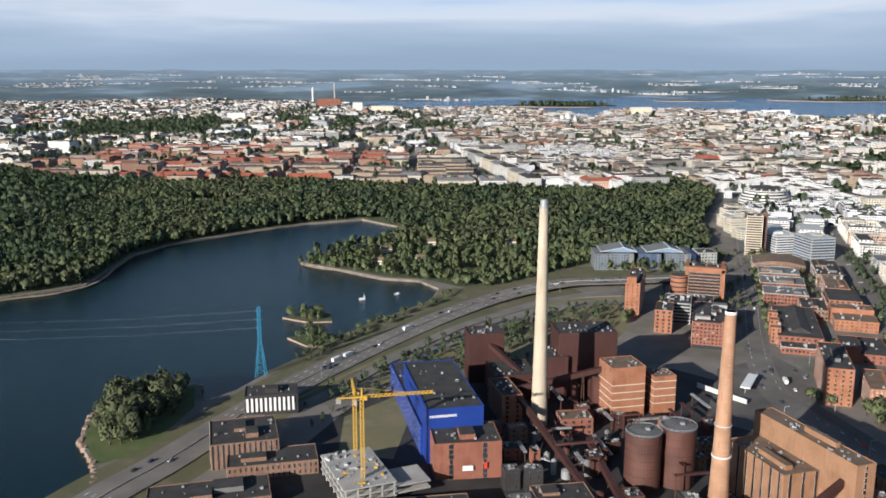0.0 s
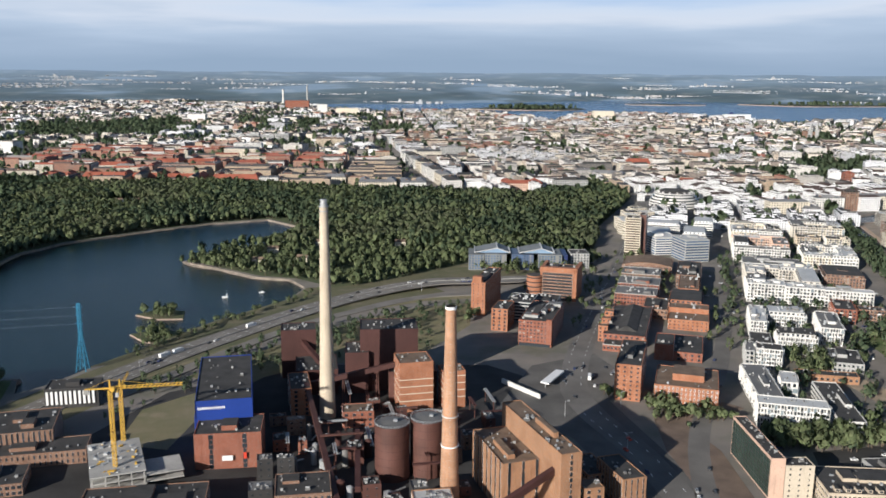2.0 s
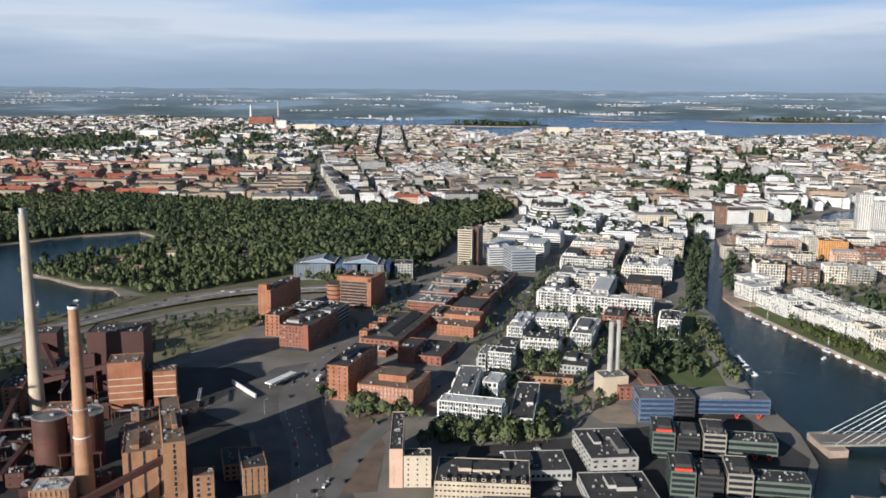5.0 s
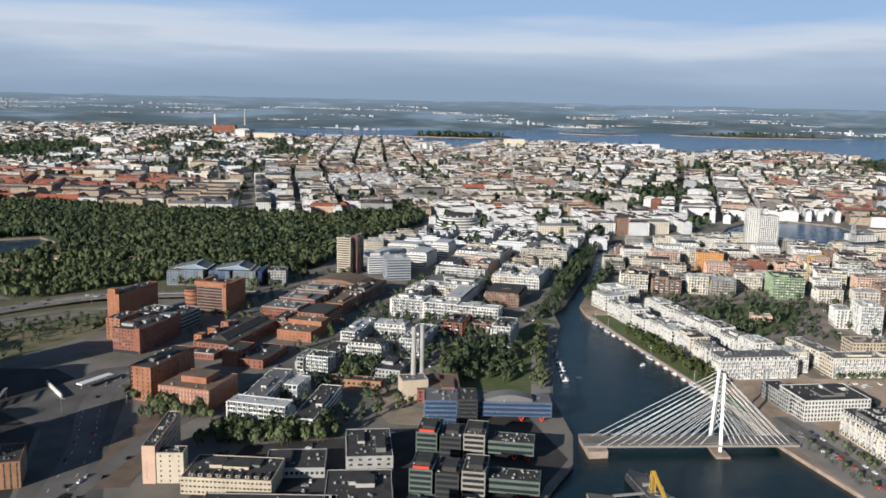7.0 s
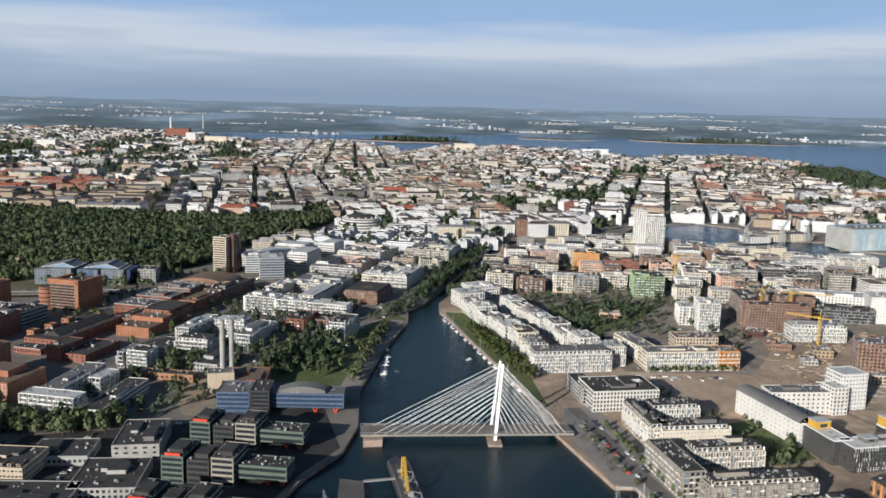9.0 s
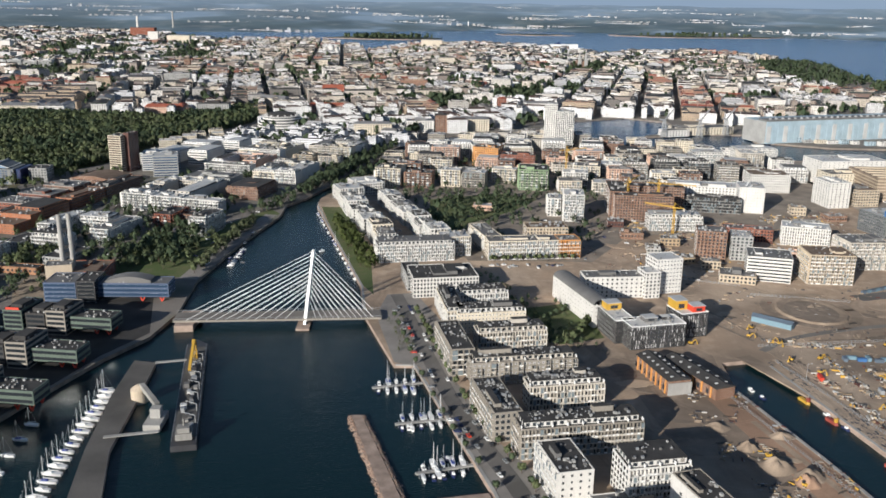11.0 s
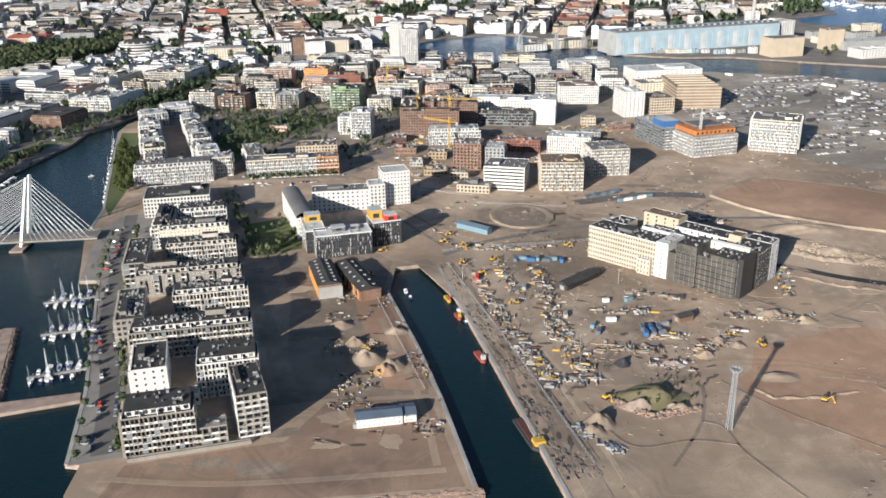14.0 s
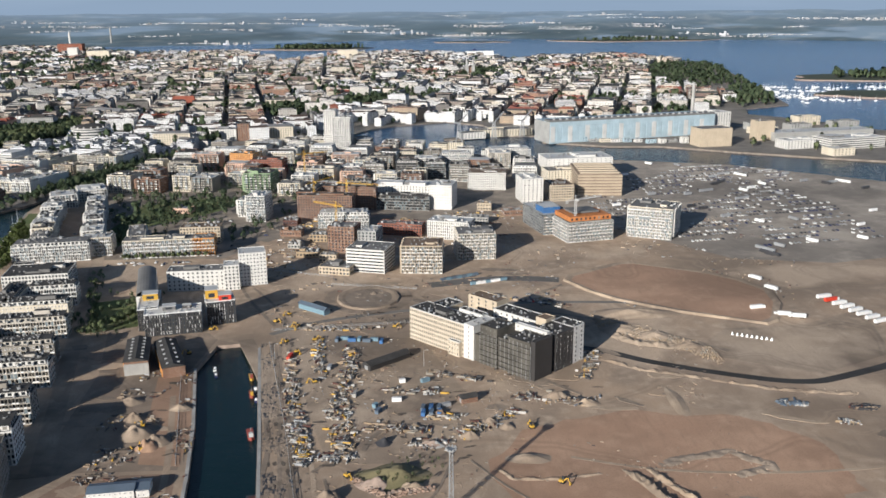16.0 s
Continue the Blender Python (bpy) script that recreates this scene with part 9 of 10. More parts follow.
# ---- piers, rocks, docks and boats ----
bw = thing("breakwater", "granite rubble breakwater with a flat crown", "breakwater", pose(0, 0, 0))
g = Geo(); g.prism([(391.5, 186), (394.6, 186), (407.6, 137), (430, 141), (431, 136.5), (408.5, 130.5), (404.5, 131)], -6, 1.0); part("crown", g, [STONE], bw)
def rubble(name, label, line, n, spread, z, seed, size=(0.5, 1.1)):
    rnd = random.Random(seed)
    g = Geo()
    seg = list(zip(line, line[1:]))
    lens = [math.dist(a, b) for a, b in seg]
    for k in range(n):
        a, b = rnd.choices(seg, lens)[0]
        t = rnd.random()
        s = rnd.uniform(*size)
        off = abs(rnd.gauss(0, spread))
        dx, dy = (b[1] - a[1]) / math.dist(a, b), -(b[0] - a[0]) / math.dist(a, b)
        x, y = a[0] + (b[0] - a[0]) * t + dx * off, a[1] + (b[1] - a[1]) * t + dy * off
        pts = [(x + sx * s * rnd.uniform(0.5, 1), y + sy * s * rnd.uniform(0.5, 1), z - off * 0.55 + sz * s * rnd.uniform(0.3, 0.7)) for sx, sy, sz in ((-1, -1, -1), (1, -1, -1), (1, 1, -1), (-1, 1, -1), (-.7, -.7, 1), (.7, -.7, 1), (.7, .7, 1), (-.7, .7, 1))]
        g.hull(pts, ((0, 1, 5, 4), (1, 2, 6, 5), (2, 3, 7, 6), (3, 0, 4, 7), (4, 5, 6, 7)), [0] * 5)
    tagged(new(name, g.mesh(name, [ROCK])), label, "rocks", "", "stuff")


rubble("quay_rocks", "pinkish granite boulders along the quay end", [(444, 83), (502, 84.5)], 1500, 1.3, 1.1, 3, (0.35, 0.75))
rubble("quay_rocks", "pinkish granite boulders along the quay end", [(513, 85), (538, 86)], 700, 1.3, 1.1, 4, (0.35, 0.75))
rubble("breakwater_rocks", "granite boulders of a breakwater", [(391, 186), (405, 131)], 420, 0.5, 0.7, 5, (0.3, 0.6))
rubble("breakwater_rocks", "granite boulders of a breakwater", [(408, 137), (395, 186)], 420, 0.5, 0.7, 6, (0.3, 0.6))
rubble("shore_rocks", "pale boulders on a wooded shore", [(-96, 322), (-119, 319), (-127, 293), (-121, 269), (-109, 252), (-104, 238)][::-1], 500, 1.2, 1.0, 7, (0.6, 1.5))
st = thing("quay_steps", "wide concrete steps down to the water", "steps", pose(507.5, 84.6, 0, 0, 0, 0.6))
for k in range(6):
    g = Geo(); g.box(0, -k * 0.65, -3, 11, 0.65, 4.3 - k * 0.24); part("step", g, [CONCRETE], st)


def sailboat(seed):
    rnd = random.Random(seed)
    L = rnd.uniform(4.2, 6.0)
    root = thing("sailing_boat", "white sailing boat with a bare mast at a dock", "boat", pose(0, 0, 0), "moored boats")
    g = Geo()
    w = L * 0.15
    low, high = [], []
    for t, k in ((0.0, 0.75), (0.3, 1.0), (0.7, 0.8), (0.9, 0.4), (1.0, 0.03)):
        low.append((t, k * 0.55)); high.append((t, k))
    ring = [(-L / 2 + t * L, -k * w, 0.75) for t, k in high] + [(-L / 2 + t * L, k * w, 0.75) for t, k in high[::-1]]
    keel = [(-L / 2 + t * L * 0.95, -k * w, -0.2) for t, k in low] + [(-L / 2 + t * L * 0.95, k * w, -0.2) for t, k in low[::-1]]
    n = len(ring)
    g.hull(keel + ring, [(i, (i + 1) % n, n + (i + 1) % n, n + i) for i in range(n)] + [tuple(range(n, 2 * n))], [0] * (n + 1))
    part("hull", g, [WHITEPAINT], root)
    g = Geo(); g.box(0.1 * L, 0, 0.75, L * 0.36, w * 1.1, 0.35, taper=0.8); part("cabin", g, [WHITEPAINT if seed % 3 else BLUE], root)
    g = Geo(); g.tube(0.12 * L, 0, 0.75, 0.75 + L * 1.25, 0.08, 0.05, 6); g.beam((0.12 * L, 0, 1.5), (-0.35 * L, 0, 1.5), 0.14); part("mast", g, [STEEL if seed % 2 else WHITEPAINT], root)
    g = Geo(); g.beam((0.12 * L, 0, 0.75 + L * 1.2), (L * 0.48, 0, 0.8), 0.03); g.beam((0.12 * L, 0, 0.75 + L * 1.2), (-L * 0.48, 0, 0.8), 0.03); part("stay", g, [STEEL], root)
    return root


def motorboat(seed, mat, lab):
    root = thing("motor_boat", lab, "boat", pose(0, 0, 0), "moored boats")
    L, w = 3.2, 0.55
    g = Geo(); g.prism([(-L / 2, -w), (L * 0.25, -w), (L / 2, 0), (L * 0.25, w), (-L / 2, w)], -0.2, 0.55); part("hull", g, [mat], root)
    g = Geo(); g.box(0, 0, 0.55, 1.1, 0.8, 0.5, taper=0.8); part("cabin", g, [WHITEPAINT], root)
    g = Geo(); g.box(-0.9, 0, 0.55, 0.9, 0.85, 0.06); part("cockpit", g, [DARKHULL], root)
    return root


FLEET = [sailboat(k) for k in range(4)] + [motorboat(0, WHITEPAINT, "small white motor boat"), motorboat(1, DEEPBLUE, "small blue motor boat")]
for b, (x, y, a) in zip(FLEET, ((410.5, 205, 100), (414, 186.3, 100), (417, 152.5, 100), (402.5, 212, -80), (409, 179, 100), (420, 160, -80))):
    b.matrix_basis = pose(x, y, 0, 0, 0, a)
rnd = random.Random(3)
def moor(x, y, a, kinds):
    copy_thing(FLEET[rnd.choice(kinds)], pose(x, y, 0, 0, 0, a + rnd.uniform(-4, 4)))


for (x0, y0), (x1, y1) in (((397, 207), (414, 211)), ((405, 181), (422, 184.5)), ((411, 152), (427, 156.5))):
    dk = thing("floating_dock", "pale floating dock with fingers", "dock", pose(0, 0, 0), "floating docks")
    g = Geo(); g.beam((x0, y0, 0.3), (x1, y1, 0.3), 1.1, 0.5); part("walkway", g, [CONCRETE], dk)
    for k in range(6):
        t = 0.06 + k * 0.17
        x, y = x0 + (x1 - x0) * t, y0 + (y1 - y0) * t
        g = Geo(); g.beam((x, y - 2.6, 0.3), (x, y + 2.6, 0.3), 0.2, 0.2); part("finger", g, [STEEL], dk)
        if k < 5:
            moor(x + 1.2, y + 3.4, 98 if rnd.random() < 0.5 else -82, (0, 1, 2, 3, 4))
            moor(x + 1.2, y - 3.2, 98 if rnd.random() < 0.5 else -82, (0, 1, 4, 5))
for k in range(22):
    moor(311 + k * 0.18 + rnd.uniform(-0.4, 0.4), 205 - k * 4.0, 170, (0, 1, 2, 3))
    if k % 2:
        moor(296 + k * 0.2, 186 - k * 4.6, 170, (0, 1, 2, 3))
for k in range(11):
    moor(322.5 - k * 0.1 + 2, 374 - k * 2.8, 0, (4, 4, 5))
for k in range(16):
    t = k / 15
    moor(358 + 29 * t - 2.6, 450 - 125 * t, -75, (4, 5, 4, 0))
for x, y, a in ((543, 177, -80), (541.5, 186, -80), (365, 372, 40), (524, 205, 100), (525.5, 199, 100), (-30, 470, 20)):
    moor(x, y, a, (4, 5))


BOATRED = surface("faded_red_paint", (0.34, 0.075, 0.055), 0.6, var=0.25)
def workboat(x, y, a, L, hullmat, housemat, lab, cargo=None):
    root = thing("work_boat", lab, "boat", pose(x, y, 0, 0, 0, a))
    w = L * 0.14
    g = Geo(); g.prism([(-L / 2, -w), (L * 0.36, -w), (L / 2, 0), (L * 0.36, w), (-L / 2, w)], -0.3, 0.9); part("hull", g, [hullmat], root)
    g = Geo(); g.box(L * 0.3, 0, 0.9, L * 0.16, w * 1.3, 1.3); part("deckhouse", g, [housemat], root)
    g = Geo(); g.tube(L * 0.3, 0, 2.2, 4.0, 0.08, 0.06, 6); part("mast", g, [STEEL], root)
    if cargo:
        g = Geo(); g.box(-L * 0.12, 0, 0.9, L * 0.6, w * 1.5, 0.35); part("hold", g, [cargo], root)


workboat(553.2, 108.5, -78, 16, DARKHULL, YELLOW, "dark barge with a rusty hold and yellow stern house", RUST)
workboat(545.0, 152.0, -76, 7, BOATRED, ROOFPALE, "small red work boat with a crane")
workboat(540.8, 181.5, -76, 5, BOATRED, YELLOW, "small red and yellow tug")
workboat(538.5, 196, -76, 5, YELLOW, BOATRED, "small yellow work boat")
workboat(-48, 458, 20, 3.4, WHITEPAINT, WHITEPAINT, "small white ferry on the bay")

# sea marinas far off
rnd = random.Random(303)
g = Geo()
for k in range(520):
    x, y = rnd.uniform(1150, 1420), rnd.uniform(1060, 1330)
    if inside(x, y, MAIN) or (x - 1330) ** 2 / 115 ** 2 + (y - 1180) ** 2 / 62 ** 2 < 1.3 or noise.noise((x * 0.02, y * 0.02, 8.0)) < -0.05:
        continue
    y = round(y / 14) * 14 + rnd.uniform(-2, 2)
    g.prism([(x - 2.4, y - 0.8), (x + 1.5, y - 0.8), (x + 2.8, y), (x + 1.5, y + 0.8), (x - 2.4, y + 0.8)], -0.2, 0.9)
    g.box(x, y, 0.9, 2.0, 1.1, 0.6)
    g.beam((x, y, 0.9), (x, y, 8), 0.14)
tagged(new("marina_boats", g.mesh("marina_boats", [WHITEPAINT])), "white boats moored in sea marinas", "boats", "", "stuff")

# coal pier with unloader and ship
DUSTYDECK = surface("weathered_grey_paint", (0.30, 0.29, 0.27), 0.7, var=0.3, streak=True)
sh = thing("coal_barge", "long dark work ship with pale deck gear", "ship", pose(338, 206, 0, 0, 0, 100))
g = Geo(); g.prism([(-41, -3.6), (36, -3.6), (41, 0), (36, 3.6), (-41, 3.6)], -0.5, 1.8); part("hull", g, [DARKHULL], sh)
g = Geo(); g.box(-2, 0, 1.8, 70, 5.8, 0.25); part("deck", g, [DARKPIER], sh)
for k in range(26):
    g = Geo(); g.box(-31 + k * 2.3, rnd.uniform(-1.6, 1.6), 2.05, rnd.uniform(0.6, 2.4), rnd.uniform(0.6, 2.2), rnd.uniform(0.3, 1.5)); part("deck_gear", g, [(STEEL, ROOFPALE, DUSTYDECK, ROOFGREY, DARKHULL)[k % 5]], sh)
for k in range(7):
    g = Geo(); g.beam((-28 + k * 8, -2.7, 2.05), (-28 + k * 8, -2.7, 4.6), 0.22); g.beam((-28 + k * 8, -2.7, 4.6), (-22 + k * 8, 1.0, 3.0), 0.18); part("davit", g, [STEEL], sh)
for sy in (-3.4, 3.4):
    g = Geo(); g.beam((-38, sy, 2.7), (35, sy, 2.7), 0.08)
    for k in range(24):
        g.beam((-38 + k * 3.17, sy, 1.8), (-38 + k * 3.17, sy, 2.7), 0.07)
    part("railing", g, [STEEL], sh)
g = Geo(); g.box(-36, 0, 2.05, 5, 4.6, 2.0); g.box(-36.4, 0, 4.05, 3, 3.4, 1.5); g.box(-36, 0, 5.55, 0.3, 0.3, 2.2); part("deckhouse", g, [DUSTYDECK], sh)
g = Geo(); lattice(g, 22, 0, 1.7, 9, 1.6, 1.2, 5, 0.2); g.beam((22, 0, 9), (8, 1, 4), 0.9); part("crane", g, [YELLOW], sh, "yellow deck crane")
for x, y in ((332.5, 226), (333.5, 172)):
    g = Geo(); g.beam((321, y - 1, 1.75), (336, y + 2, 1.95), 1.4, 0.25)
    part("walkway", g, [CONCRETE], thing("gangway", "pale concrete gangway to a moored ship", "gangway", pose(0, 0, 0)))
hp = thing("coal_hopper", "round tan coal hopper with a sloping conveyor tube", "hopper", pose(323.5, 198, G))
g = Geo(); g.tube(0, 0, -2.2, 3.0, 2.6, 2.6, 20); g.tube(0, 0, 3.0, 4.4, 2.6, 0.8, 20); part("drum", g, [CHIMNEY], hp)
g = Geo(); g.beam((1, 0, 4.2), (9, -12, 3.2), 1.5); part("conveyor", g, [DUSTYDECK], hp)
g = Geo(); g.box(9.5, -16, -1.3, 5, 10, 2.2); g.box(9.5, -15, 0.9, 3, 3, 3); part("platform", g, [CONCRETE], hp)

# power pylon at the shore and masts
py = thing("power_pylon", "pale blue lattice power pylon at the water", "pylon", pose(-75, 334, G))
for sx in (-1, 1):
    for sy in (-1, 1):
        g = Geo()
        g.beam((sx * 2.0, sy * 2.0, -0.3), (sx * 0.6, sy * 0.6, 14), 0.28)
        g.beam((sx * 0.6, sy * 0.6, 14), (sx * 0.5, sy * 0.5, 28.5), 0.24)
        part("leg", g, [PYLONBLUE], py)
g = Geo(); lattice(g, 0, 0, 0, 14, 4.0, 1.2, 5, 0.16); lattice(g, 0, 0, 14, 28.5, 1.2, 1.0, 9, 0.14); part("bracing", g, [PYLONBLUE], py)
for z in (20, 23.5, 27):
    g = Geo(); g.beam((-1.6, 0, z), (1.6, 0, z), 0.2); part("arm", g, [PYLONBLUE], py)
g = Geo()
for z in (20, 23.5, 27):
    for sx in (-1.6, 1.6):
        pts = [Vector((sx - 340 * t, 20 * t, z - 30 * t * (1 - t) * 1.2)) for t in (0, 0.15, 0.3, 0.45, 0.6, 0.75, 0.9, 1.0)]
        for a, b in zip(pts, pts[1:]):
            g.beam(a, b, 0.013)
part("wire", g, [GREYW], py)
lm = thing("light_mast", "tall lattice floodlight mast on open ground", "mast", pose(603.8, 105, G))
g = Geo(); lattice(g, 0, 0, -0.2, 17, 1.2, 0.8, 14, 0.16); part("mast", g, [STEEL], lm)
g = Geo(); g.tube(0, 0, 17, 17.3, 1.3, 1.3, 16)
for k in range(10):
    g.box(1.3 * math.cos(k * 0.628), 1.3 * math.sin(k * 0.628), 17.3, 0.4, 0.4, 0.5)
part("lamp_ring", g, [STEEL], lm)["kind"] = "stuff"
for x, y, z1, jib, turn in ((540, 446, 22, 24, 60), (560, 452, 20, 22, -20), (523, 560, 22, 20, 30), (556, 405, 16, 18, 140), (690, 372, 24, 20, 30)):
    tower_crane(x, y, z1, jib, turn, YELLOW if z1 != 24 else ROOFPALE, "yellow tower crane among new houses")


# ---- cars ----
def car(mat, lab):
    root = thing("car", lab, "car", pose(0, 0, 0), "cars")
    L, W = 4.4 * K, 1.8 * K
    g = Geo(); g.box(0, 0, 0.14, L, W, 0.34); g.box(0, 0, 0.48, L * 0.96, W * 0.94, 0.06); part("body", g, [mat], root)
    g = Geo(); g.box(-0.08, 0, 0.54, L * 0.55, W * 0.86, 0.26, taper=0.78); c = part("cabin", g, [GLASS], root)
    g = Geo(); g.box(-0.08, 0, 0.8, L * 0.4, W * 0.66, 0.03); part("roof", g, [mat], root)
    for sx in (-0.31, 0.31):
        for sy in (-0.45, 0.45):
            g = Geo(); g.box(sx * L, sy * W, 0, 0.34, 0.12, 0.34); part("wheel", g, [TYRE], root)
    return root


CARS = [car(m, f"{n} car on the street") for m, n in ((WHITEPAINT, "white"), (DARKHULL, "black"), (STEEL, "silver"), (RED, "red"), (DEEPBLUE, "dark blue"))]
rnd = random.Random(21)
used = [False] * len(CARS)
far_cars = Geo()
def park(x, y, a, z=G + 0.09):
    if y > 325:
        m = rnd.choice((0, 0, 0, 0, 1, 1, 1, 2, 2, 2, 2, 2, 4, 4))
        far_cars.box(x, y, z + 0.03, 2.3, 0.94, 0.45, m, a=a)
        far_cars.box(x, y, z + 0.46, 1.3, 0.82, 0.3, 5, m, a, 0.8)
        return
    k = rnd.choice((0, 0, 0, 0, 1, 1, 1, 2, 2, 2, 2, 4, 4, 3))
    m = pose(x, y, z, 0, 0, a)
    if not used[k]:
        CARS[k].matrix_basis, used[k] = m, True
    else:
        copy_thing(CARS[k], m)


way = smooth([(*p, G + 0.07) for p in QUAYROAD], 12)
for k in range(6, len(way) - 1):
    a, b = Vector(way[k]), Vector(way[k + 1])
    dd = (b - a).normalized()
    turn = math.degrees(math.atan2(dd.y, dd.x))
    for off, chance, spin in ((-2.2, 0.42, 0), (2.2, 0.42, 0), (-4.4, 0.3, 70)):
        if rnd.random() < chance:
            p = a + Vector((-dd.y, dd.x, 0)) * off
            park(p.x, p.y, turn + spin + rnd.uniform(-3, 3), G + 0.07 if abs(off) < 3 else G + 0.03)
way = smooth([(*p, G + 0.1) for p in AVENUE], 12)
for k in range(4, len(way) - 1, 2):
    a, b = Vector(way[k]), Vector(way[k + 1])
    dd = (b - a).normalized()
    for off in (-3.8, -1.4, 1.4, 3.8):
        if rnd.random() < 0.12:
            p = a + Vector((-dd.y, dd.x, 0)) * off
            park(p.x, p.y, math.degrees(math.atan2(dd.y, dd.x)), G + 0.08)
way = smooth(HIGHWAY, 10)
for k in range(8, len(way) - 14):
    a, b = Vector(way[k]), Vector(way[k + 1])
    dd = (b - a).normalized()
    for off in (-4, -1.4, 1.4, 4):
        if rnd.random() < 0.08:
            p = a + Vector((-dd.y, dd.x, 0)) * off
            park(p.x, p.y, math.degrees(math.atan2(dd.y, dd.x)), a.z + 0.02)
way = smooth([(*p, G) for p in PARALLEL], 12)
for k in range(6, len(way) - 1):
    a, b = Vector(way[k]), Vector(way[k + 1])
    dd = (b - a).normalized()
    for off in (-2.6, 2.6):
        if rnd.random() < 0.25:
            p = a + Vector((-dd.y, dd.x, 0)) * off
            park(p.x, p.y, math.degrees(math.atan2(dd.y, dd.x)))
lot = random.Random(606)
for k in range(70):
    x, y = lot.uniform(700, 990), lot.uniform(330, 630)
    if inside(x, y, LOT) and clear_of(x, y, 5):
        a, m = lot.choice((20, 24, 110, -60)), lot.choice((0, 0, 2, 2, 2, 1))
        far_cars.box(x, y, G + 0.5, lot.choice((6.2, 7.0, 12.0)), 1.35, 1.55, m, a=a)
        far_cars.box(x, y, G + 0.02, 5.0, 1.2, 0.48, 1, a=a)
for row in range(26):
    for q in range(64):
        x, y = 700 + q * 2.6 + row * 1.4, 336 + row * 9.6 + q * 0.5 + (row % 2) * 2.2
        if inside(x, y, LOT) and clear_of(x, y, 2.0) and noise.noise((x * 0.03, y * 0.03, 2.0)) > -0.12 and lot.random() < 0.8:
            park(x, y, 100 + lot.uniform(-4, 4), G + 0.03)
for k in range(90):
    x, y = rnd.uniform(205, 330), rnd.uniform(330, 560)
    if clear_of(x, y, 1.4):
        park(x, y, rnd.choice((76, 166)), G)
for k in range(70):
    x, y = rnd.uniform(402, 640), rnd.uniform(340, 620)
    if clear_of(x, y, 1.4) and inside(x, y, JATKA):
        park(x, y, rnd.choice((-8, 82)), G)
for k in range(34):
    x, y = rnd.uniform(180, 250), rnd.uniform(205, 300)
    if clear_of(x, y, 1.6):
        park(x, y, rnd.choice((4, 94)), G + 0.02)
for k in range(16):
    park(440 + rnd.uniform(0, 50), 342 + rnd.uniform(-3, 3), rnd.choice((5, 95)), G)
for k in range(9):
    park(rnd.uniform(128, 145), rnd.uniform(318, 345), rnd.choice((70, 80)), G + 0.09)
for k in range(18):
    park(rnd.uniform(610, 660), rnd.uniform(266, 280), rnd.choice((5, 95)), G)


tagged(new("parked_cars", far_cars.mesh("parked_cars", [WHITEPAINT, DARKHULL, STEEL, RED, DEEPBLUE, GLASS])), "far cars of many colours on streets and lots", "cars", "", "stuff")


def lorry(x, y, a, mat, lab, L=6.0):
    root = thing("lorry", lab, "lorry", pose(x, y, G + 0.05, 0, 0, a))
    g = Geo(); g.box(-0.6, 0, 0.5, L - 1.6, 1.3, 1.5); part("box", g, [mat], root)
    g = Geo(); g.box(L / 2 - 0.6, 0, 0.4, 1.1, 1.25, 1.2, taper=0.9); part("cab", g, [WHITEPAINT], root)
    for sx in (-0.35, -0.2, 0.35):
        for sy in (-0.55, 0.55):
            g = Geo(); g.box(sx * L, sy, 0, 0.5, 0.2, 0.5); part("wheel", g, [TYRE], root)


for x, y, a in ((-47, 352, 60), (-43, 358, 60), (133, 330, 80), (-20, 398, 55)):
    lorry(x, y, a, WHITEPAINT, "white box lorry on the road")
for k in range(8):
    lorry(780 + k * 1.2, 264 - k * 4.6, 20 + rnd.uniform(-4, 4), RED if k == 1 else WHITEPAINT, "parked articulated lorry with a pale trailer", 8)
for x, y, a in ((761, 294, 120), (762, 278, 120), (752, 243, 165), (757, 240, 165), (745, 252, 10)):
    lorry(x, y, a, WHITEPAINT, "white tank lorry on a gravel lot", 7)
cp = thing("tram_canopy", "white canopy of a tram and bus stop", "canopy", pose(117.5, 326, G, 0, 0, 62))
g = Geo(); g.box(0, 0, 2.0, 17, 3.6, 0.5); part("roof", g, [WHITEPAINT], cp)
for k in range(5):
    g = Geo(); g.box(-7.5 + k * 3.7, 0, -0.1, 0.25, 0.25, 2.1); part("post", g, [STEEL], cp)
wl2 = thing("ramp_wall", "long pale parapet wall of a ramp", "wall", pose(104, 316, G, 0, 0, -52))
g = Geo(); g.box(0, 0, -0.2, 22, 0.6, 2.0); part("wall", g, [WHITE], wl2)

# ---- building yard ----
def container(x, y, a, mat, lab, L=6.1, z=G, n=1):
    root = thing("container", lab, "container", pose(x, y, z, 0, 0, a), "yard containers")
    g = Geo(); g.box(0, 0, 0, L * K, 2.4 * K, 2.5 * K); part("box", g, [mat], root)
    g = Geo()
    for k in range(6):
        g.box(-L * K / 2 + (k + 0.5) * L * K / 6, 0, 0.05, 0.08, 2.4 * K + 0.1, 2.5 * K - 0.1)
    part("rib", g, [mat], root)
    g = Geo(); g.box(L * K / 2, 0, 0.08, 0.06, 2.2 * K, 2.3 * K); part("door", g, [STEEL], root)


